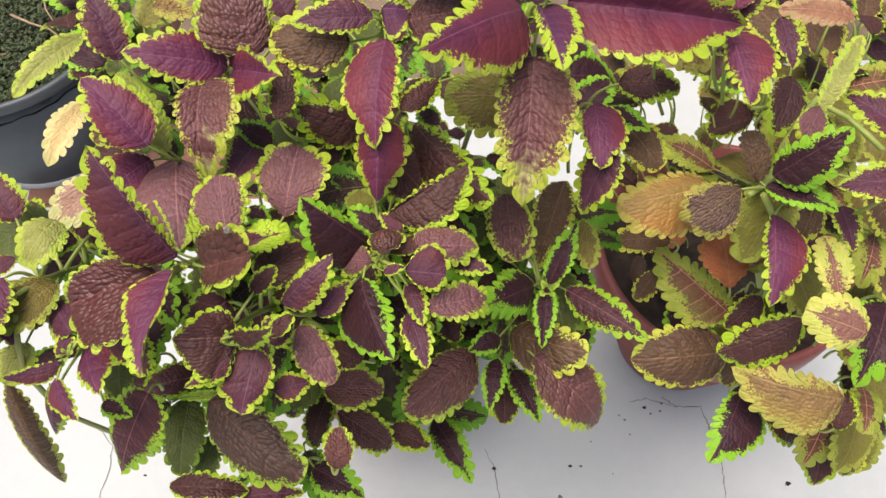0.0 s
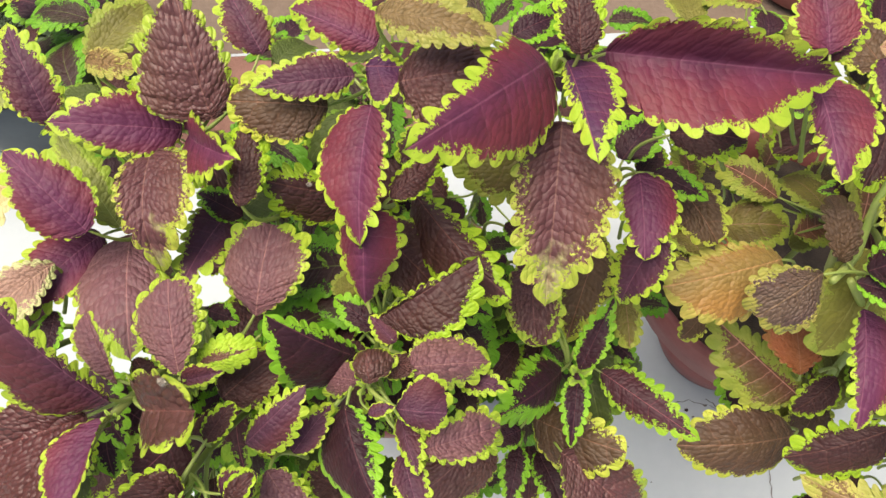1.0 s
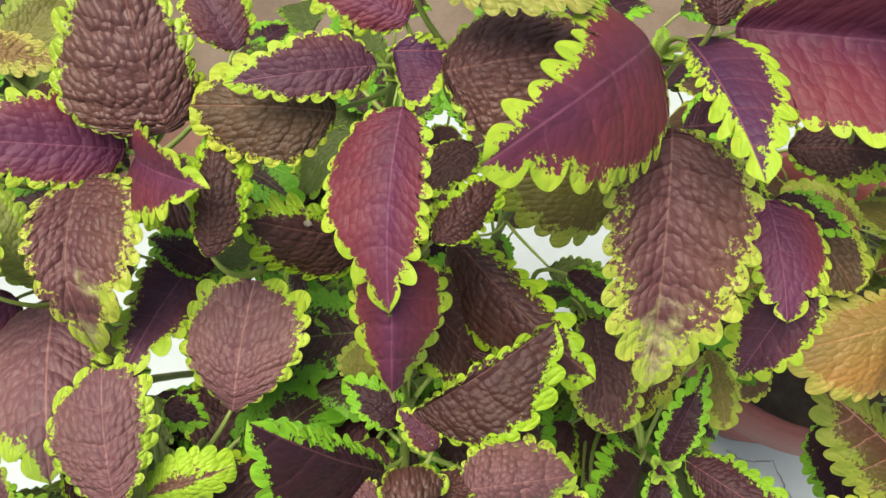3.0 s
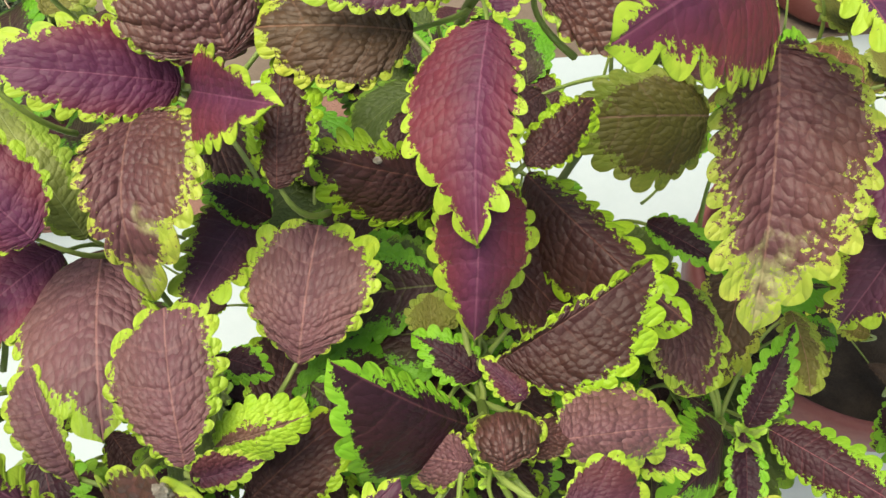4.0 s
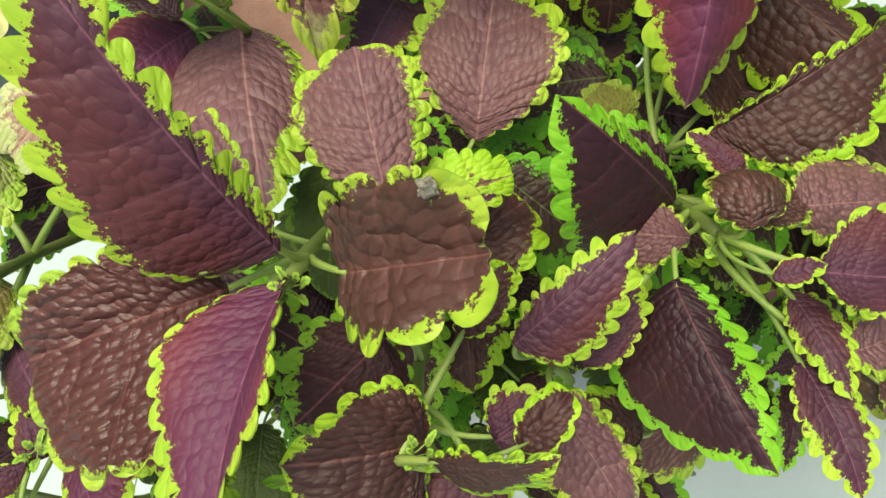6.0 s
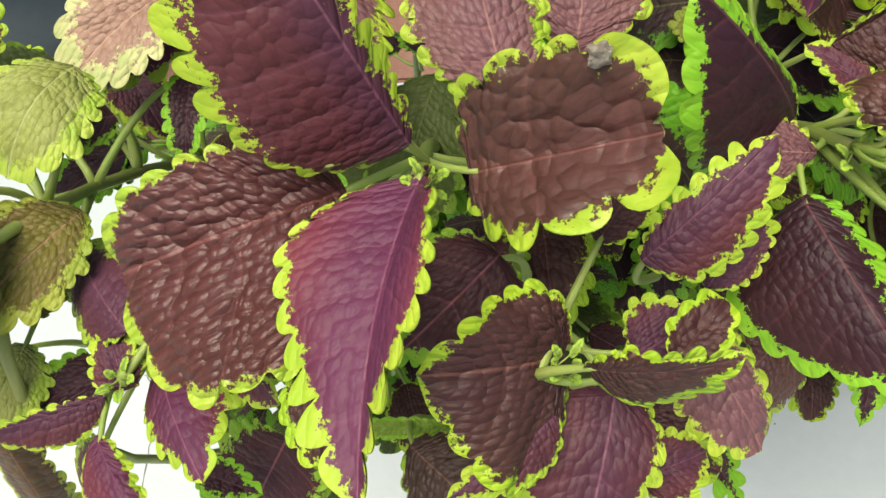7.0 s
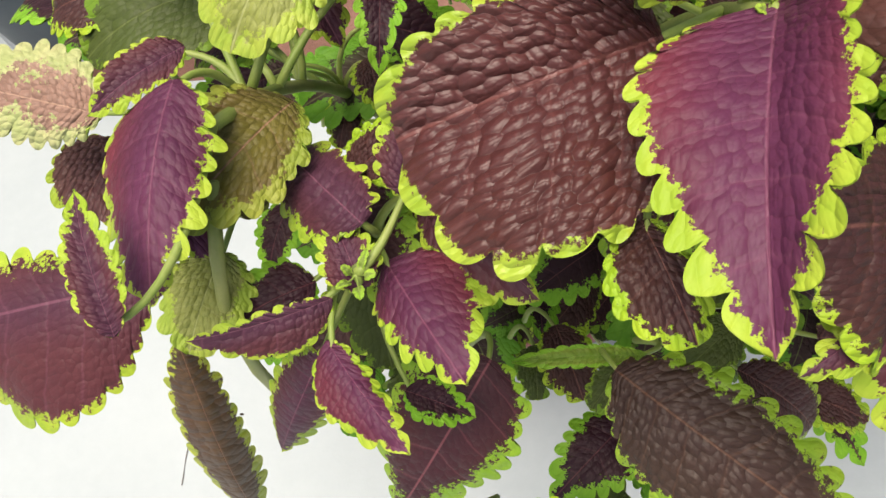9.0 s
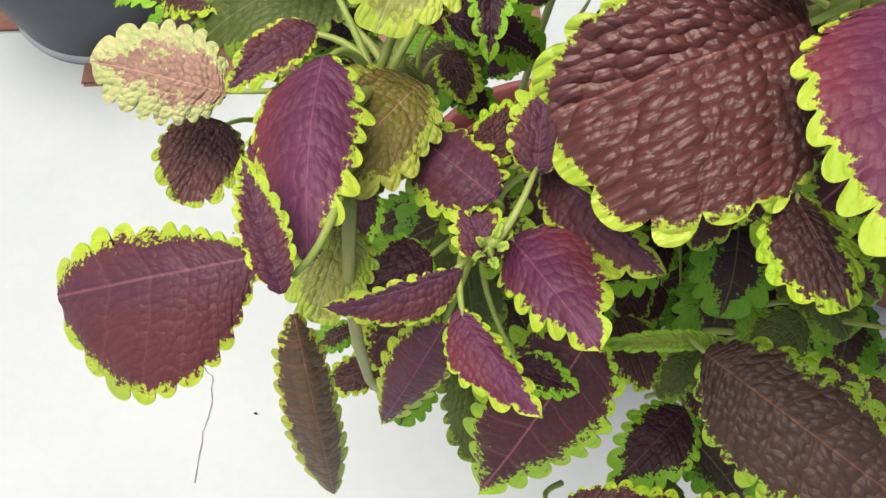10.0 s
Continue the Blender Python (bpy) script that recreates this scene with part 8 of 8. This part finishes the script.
under(plant_a, "maroon", (0.1437, 0.4765, 0.5524), (0.1542, 0.5087, 0.5551), 0.0222, (-0.10, 0.01, 0.99))
under(plant_h, "deep", (0.1245, 0.3423, 0.6902), (0.1468, 0.3680, 0.6887), 0.0241, (-0.03, -0.08, 1.00))
under(plant_r, "maroon", (0.3212, 0.3607, 0.5450), (0.3459, 0.3541, 0.5403), 0.0174, (0.43, -0.25, 0.87))
under(plant_r, "maroon", (0.2624, 0.2542, 0.4910), (0.2591, 0.2231, 0.4890), 0.0224, (0.05, -0.26, 0.96))
under(plant_a, "verdant", (0.0918, 0.4617, 0.6158), (0.1066, 0.4964, 0.6164), 0.0281, (0.14, 0.29, 0.95))
under(plant_b, "plumdark", (-0.2086, 0.5160, 0.6445), (-0.2187, 0.5472, 0.6354), 0.0232, (-0.32, 0.17, 0.93))
under(plant_v, "maroon", (-0.1313, 0.2597, 0.4917), (-0.0966, 0.2442, 0.4687), 0.0321, (0.39, -0.09, 0.92))
under(plant_r, "deep", (0.2348, 0.4539, 0.6445), (0.2407, 0.4850, 0.6344), 0.0239, (0.09, 0.16, 0.98))
under(plant_h, "backgreen", (0.1077, 0.2836, 0.6014), (0.1143, 0.2321, 0.5926), 0.0384, (-0.11, -0.53, 0.84))
under(plant_r, "maroon", (0.2744, 0.3362, 0.6388), (0.2999, 0.3154, 0.6192), 0.0266, (0.20, -0.42, 0.89))
under(plant_b, "maroon", (-0.1280, 0.4191, 0.6919), (-0.1394, 0.4490, 0.6703), 0.0232, (-0.20, -0.11, 0.97))
under(plant_y, "backgreen", (-0.2043, 0.3813, 0.5080), (-0.2270, 0.3876, 0.5038), 0.0174, (-0.14, 0.03, 0.99))
under(plant_r, "olive", (0.2228, 0.3840, 0.4863), (0.2039, 0.4240, 0.4700), 0.0297, (-0.09, -0.10, 0.99))
under(plant_e, "deep", (0.0013, 0.2861, 0.6543), (-0.0254, 0.2457, 0.6502), 0.0315, (-0.31, -0.41, 0.86))
under(plant_n, "maroon", (-0.0463, 0.3315, 0.6939), (-0.0487, 0.3599, 0.6755), 0.0249, (0.02, 0.31, 0.95))
under(plant_t, "verdant", (-0.0605, 0.2448, 0.5956), (-0.0606, 0.2131, 0.5800), 0.0225, (-0.16, -0.25, 0.95))
under(plant_n, "plumdark", (-0.0565, 0.3248, 0.6033), (-0.0295, 0.3623, 0.5977), 0.0309, (-0.07, 0.22, 0.97))
under(plant_e, "verdant", (0.0278, 0.2367, 0.4716), (0.0693, 0.2296, 0.4646), 0.0272, (0.10, -0.33, 0.94))
under(plant_r, "olive", (0.4258, 0.4479, 0.4794), (0.4467, 0.4714, 0.4706), 0.0201, (0.30, 0.07, 0.95))
under(plant_b, "deep", (-0.1834, 0.4185, 0.6658), (-0.2217, 0.4528, 0.6579), 0.0343, (-0.36, 0.07, 0.93))
under(plant_r, "umber", (0.2146, 0.4790, 0.5404), (0.1749, 0.5043, 0.5112), 0.0400, (-0.33, 0.18, 0.93))


# ---- young shoots at the tips ----
def shoot(plant, centre, count, size, seed):
    """Tiny young leaves that stand round a growing tip."""
    rng = random.Random(seed)
    c = Vector(centre)
    for k in range(count):
        w = 2 * math.pi * (k + rng.uniform(-0.2, 0.2)) / count
        out = Vector((math.cos(w), math.sin(w), rng.uniform(0.5, 1.6)))
        out.normalize()
        start = c + out * 0.002 + Vector((0, 0, -0.004))
        n = Vector((-math.cos(w) * 0.6, -math.sin(w) * 0.6, 1))
        leaf(plant, "bud", start, start + out * size * rng.uniform(0.6, 1.2), size * rng.uniform(0.4, 0.6), n, 0.1, 0.4)


shoot(plant_a, (0.0835, 0.3345, 0.772), 5, 0.009, 1)
shoot(plant_b, (-0.078, 0.336, 0.743), 4, 0.006, 2)
shoot(plant_c, (0.011, 0.335, 0.771), 5, 0.008, 3)
shoot(plant_e, (0.004, 0.222, 0.724), 5, 0.005, 4)
shoot(plant_f, (-0.0825, 0.2055, 0.7545), 6, 0.0036, 5)
shoot(plant_h, (0.100, 0.251, 0.632), 5, 0.010, 6)
shoot(plant_n, (-0.060, 0.222, 0.750), 4, 0.0036, 7)
shoot(plant_t, (-0.0620, 0.1785, 0.7405), 6, 0.0034, 8)
shoot(plant_v, (-0.148, 0.189, 0.709), 5, 0.0042, 9)
shoot(plant_r, (0.222, 0.268, 0.706), 5, 0.009, 10)


# ---- weeds and dry twigs in the tub ----
def weeds(holder, x, y, radius, level, count, seed):
    """A mat of tiny dark green weed leaves over the soil."""
    rng = random.Random(seed)
    verts, faces = [], []
    for _ in range(count):
        r, w = radius * math.sqrt(rng.random()), rng.uniform(0, 6.283)
        c = Vector((r * math.cos(w), r * math.sin(w), level + rng.uniform(-0.008, 0.016)))
        a = rng.uniform(0, 6.283)
        d = Vector((math.cos(a), math.sin(a), rng.uniform(-0.2, 0.9))).normalized() * rng.uniform(0.004, 0.010)
        q = d.cross(Vector((rng.uniform(-0.4, 0.4), rng.uniform(-0.4, 0.4), 1))).normalized() * d.length * 0.32
        n = len(verts)
        up = Vector((0, 0, 0.0012))
        verts += [c, c + d * 0.5 + q, c + d * 0.5 - q, c + d, c + d * 0.5 + up]
        faces += [(n, n + 4, n + 1), (n, n + 2, n + 4), (n + 1, n + 4, n + 3), (n + 4, n + 2, n + 3)]
    ob = link_mesh("weeds", verts, faces, WEED, False)
    ob.location = (x, y, 0)
    tagged(ob, "mat of small dark green weeds on the tub's soil", "weeds", kind="stuff")


weeds(TUB, -0.600, 0.940, 0.160, 0.212, 9000, 21)


def twig(points, thickness, label):
    line = [Vector(p) for p in points]
    verts, faces = tube_data([p - line[0] for p in line], [thickness * (1 - 0.5 * k / len(line)) for k in range(len(line))], 6)
    ob = link_mesh("twig", verts, faces, TWIG)
    ob.location = line[0]
    tagged(ob, label, "twig", "dry twigs in the tub")


twig([(-0.575, 0.965, 0.232), (-0.540, 0.940, 0.238), (-0.510, 0.930, 0.233), (-0.480, 0.900, 0.236)], 0.0022, "dry pale brown twig lying on weeds")
twig([(-0.535, 1.005, 0.236), (-0.520, 0.965, 0.240), (-0.495, 0.925, 0.234)], 0.0015, "thin dry twig lying on weeds")
twig([(-0.655, 0.905, 0.232), (-0.595, 0.875, 0.237), (-0.560, 0.880, 0.236)], 0.0018, "dry pale brown twig lying on weeds")
twig([(-0.675, 0.975, 0.232), (-0.625, 0.960, 0.239), (-0.575, 0.920, 0.234)], 0.0013, "thin dry twig lying on weeds")


# ---- cracks, grit and bits on the floor ----
def crack(points, width, seed):
    """A thin, jagged strip of dark dirt a hair above the cement."""
    rng = random.Random(seed)
    line = []
    for p, q in zip(points, points[1:]):
        for k in range(7):
            t = k / 7
            line.append(Vector((p[0] + (q[0] - p[0]) * t + rng.uniform(-0.0013, 0.0013), p[1] + (q[1] - p[1]) * t + rng.uniform(-0.0013, 0.0013), 0.0008)))
    verts, faces = [], []
    for k, c in enumerate(line):
        d = (line[min(k + 1, len(line) - 1)] - line[max(k - 1, 0)]).normalized()
        s = Vector((-d.y, d.x, 0)) * width * rng.uniform(0.35, 1.0)
        verts += [c + s - line[0], c - s - line[0]]
        if k:
            n = len(verts)
            faces.append((n - 4, n - 3, n - 1, n - 2))
    ob = link_mesh("floor_crack", verts, faces, CRACK, False)
    ob.location = line[0]
    tagged(ob, "thin dark crack in the white cement floor", "crack", kind="structure")


crack([(0.352, 0.402), (0.370, 0.388), (0.403, 0.387), (0.408, 0.354), (0.415, 0.330), (0.413, 0.299), (0.408, 0.262), (0.405, 0.2)], 0.0010, 1)
crack([(-0.434, 0.400), (-0.411, 0.373), (-0.408, 0.342), (-0.416, 0.312), (-0.420, 0.25)], 0.0007, 2)
crack([(0.097, 0.342), (0.107, 0.315), (0.110, 0.279), (0.116, 0.22)], 0.0006, 3)
crack([(0.370, 0.388), (0.330, 0.402), (0.300, 0.398)], 0.0006, 4)


def crumb(x, y, size, seed):
    """A lump of grit or dry soil."""
    rng = random.Random(seed)
    bm = bmesh.new()
    bmesh.ops.create_icosphere(bm, subdivisions=1, radius=size)
    for p in bm.verts:
        p.co = Vector((p.co.x * rng.uniform(0.7, 1.5), p.co.y * rng.uniform(0.6, 1.1), p.co.z * 0.5))
    me = bpy.data.meshes.new("soil_crumb")
    bm.to_mesh(me)
    bm.free()
    me.materials.append(CRACK if seed % 3 else SOIL)
    ob = new("soil_crumb", me)
    ob.location = (x, y, size * 0.4)
    tagged(ob, "dark crumb of soil on the white floor", "crumb", "crumbs of soil on the floor")


for k, (x, y, size) in enumerate(((0.324, 0.389, 0.0026), (0.349, 0.394, 0.0022), (0.294, 0.373, 0.0020), (0.209, 0.313, 0.0026), (0.224, 0.312, 0.0022),
                                  (0.190, 0.273, 0.0034), (0.495, 0.275, 0.0036), (0.297, 0.352, 0.0016), (0.287, 0.380, 0.0015), (0.107, 0.315, 0.0028),
                                  (0.331, 0.380, 0.0018), (0.345, 0.383, 0.0020), (0.242, 0.345, 0.0012), (0.265, 0.300, 0.0012), (0.45, 0.33, 0.0012),
                                  (-0.36, 0.33, 0.0020), (-0.50, 0.45, 0.0016), (-0.40, 0.55, 0.0014))):
    crumb(x, y, size, k)

# a dry flower husk caught on a curled leaf
def husk(x, y, z, size, seed):
    rng = random.Random(seed)
    bm = bmesh.new()
    bmesh.ops.create_icosphere(bm, subdivisions=3, radius=size)
    for p in bm.verts:
        k = 1 + 0.55 * noise.noise(p.co * 900 + Vector((seed, 0, 0))) + 0.25 * noise.noise(p.co * 2600)
        p.co = Vector((p.co.x * k, p.co.y * k * 0.7, p.co.z * k * 1.2))
    me = bpy.data.meshes.new("dry_husk")
    bm.to_mesh(me)
    bm.free()
    me.materials.append(HUSK)
    ob = new("dry_husk", me)
    ob.location = (x, y, z)
    tagged(ob, "small pale grey dry flower husk stuck to a leaf", "husk", "dry husks on leaves")


HUSK = mottled("dry_husk", (0.24, 0.20, 0.16), (0.46, 0.42, 0.36), 700.0, 0.9, 0.8, 0.0004)
husk(-0.0578, 0.2117, 0.7740, 0.0018, 3)
husk(-0.0208, 0.3087, 0.7365, 0.0011, 8)

# dried leaves lying on the pot's soil
for x, y, a, kind in ((0.29, 0.50, 0.4, "dead"), (0.31, 0.43, 2.1, "dead"), (0.345, 0.52, 3.6, "rust"), (0.37, 0.41, 5.0, "dead"), (0.27, 0.46, 1.2, "dead")):
    start = Vector((x, y, 0.243))
    leaf(plant_r, kind, start, start + Vector((math.cos(a), math.sin(a), 0.15)) * 0.035, 0.020, (0.2, -0.1, 1), 0.2, 0.3)


# ---- thick pale branches of the ageing plant ----
def branch(plant, points, radius, material=BRANCH):
    line = [Vector(p) for p in points]
    fine = [line[0]]
    for a, b, c in zip(line, line[1:], line[2:] + [line[-1]]):
        fine += [a.lerp(b, 0.5), b.lerp((a + c) * 0.5, 0.15)]
    verts, faces = tube_data([p - Vector(plant.location) for p in fine], [radius * (1.15 if k % 2 else 1.0) * (0.75 + 0.25 * k / len(fine)) for k in range(len(fine))], 8)
    ob = link_mesh("branch", verts, faces, material)
    ob.parent = plant


branch(plant_r, [(0.3517, 0.4026, 0.6244), (0.3108, 0.3882, 0.6223), (0.2724, 0.3724, 0.6194), (0.2916, 0.3633, 0.5911), (0.3065, 0.3616, 0.5555)], 0.0030)
branch(plant_r, [(0.2906, 0.4643, 0.6254), (0.2909, 0.4401, 0.6232), (0.2934, 0.4198, 0.6174), (0.2813, 0.3837, 0.6028)], 0.0022)
branch(plant_r, [(0.3071, 0.3721, 0.5615), (0.2922, 0.3602, 0.5433), (0.2969, 0.3450, 0.5002), (0.3204, 0.3220, 0.4410)], 0.0032)
branch(plant_r, [(0.3510, 0.3303, 0.5489), (0.3311, 0.2904, 0.5035), (0.3104, 0.2841, 0.4655), (0.2869, 0.3033, 0.4307), (0.3070, 0.3638, 0.3958)], 0.0030)
branch(plant_y, [(-0.1740, 0.2080, 0.7120), (-0.1775, 0.1880, 0.6900), (-0.1800, 0.1880, 0.6200), (-0.1760, 0.2050, 0.5200), (-0.1500, 0.3000, 0.3600), (-0.1100, 0.4300, 0.1900)], 0.0017)
branch(plant_r, [(0.2050, 0.2680, 0.7000), (0.2250, 0.2840, 0.6900), (0.2410, 0.3120, 0.6850), (0.2670, 0.3410, 0.6900), (0.2970, 0.3680, 0.6900)], 0.0022, STEM_PALE)
branch(plant_r, [(0.2280, 0.3380, 0.6900), (0.2510, 0.3460, 0.6800), (0.2710, 0.3470, 0.6840), (0.2840, 0.3290, 0.6900), (0.2980, 0.3000, 0.6900)], 0.0018, STEM_PALE)
branch(plant_r, [(0.2130, 0.2680, 0.7000), (0.2260, 0.2630, 0.6800), (0.2450, 0.2640, 0.6400), (0.2520, 0.2600, 0.5600)], 0.0022, STEM_PALE)
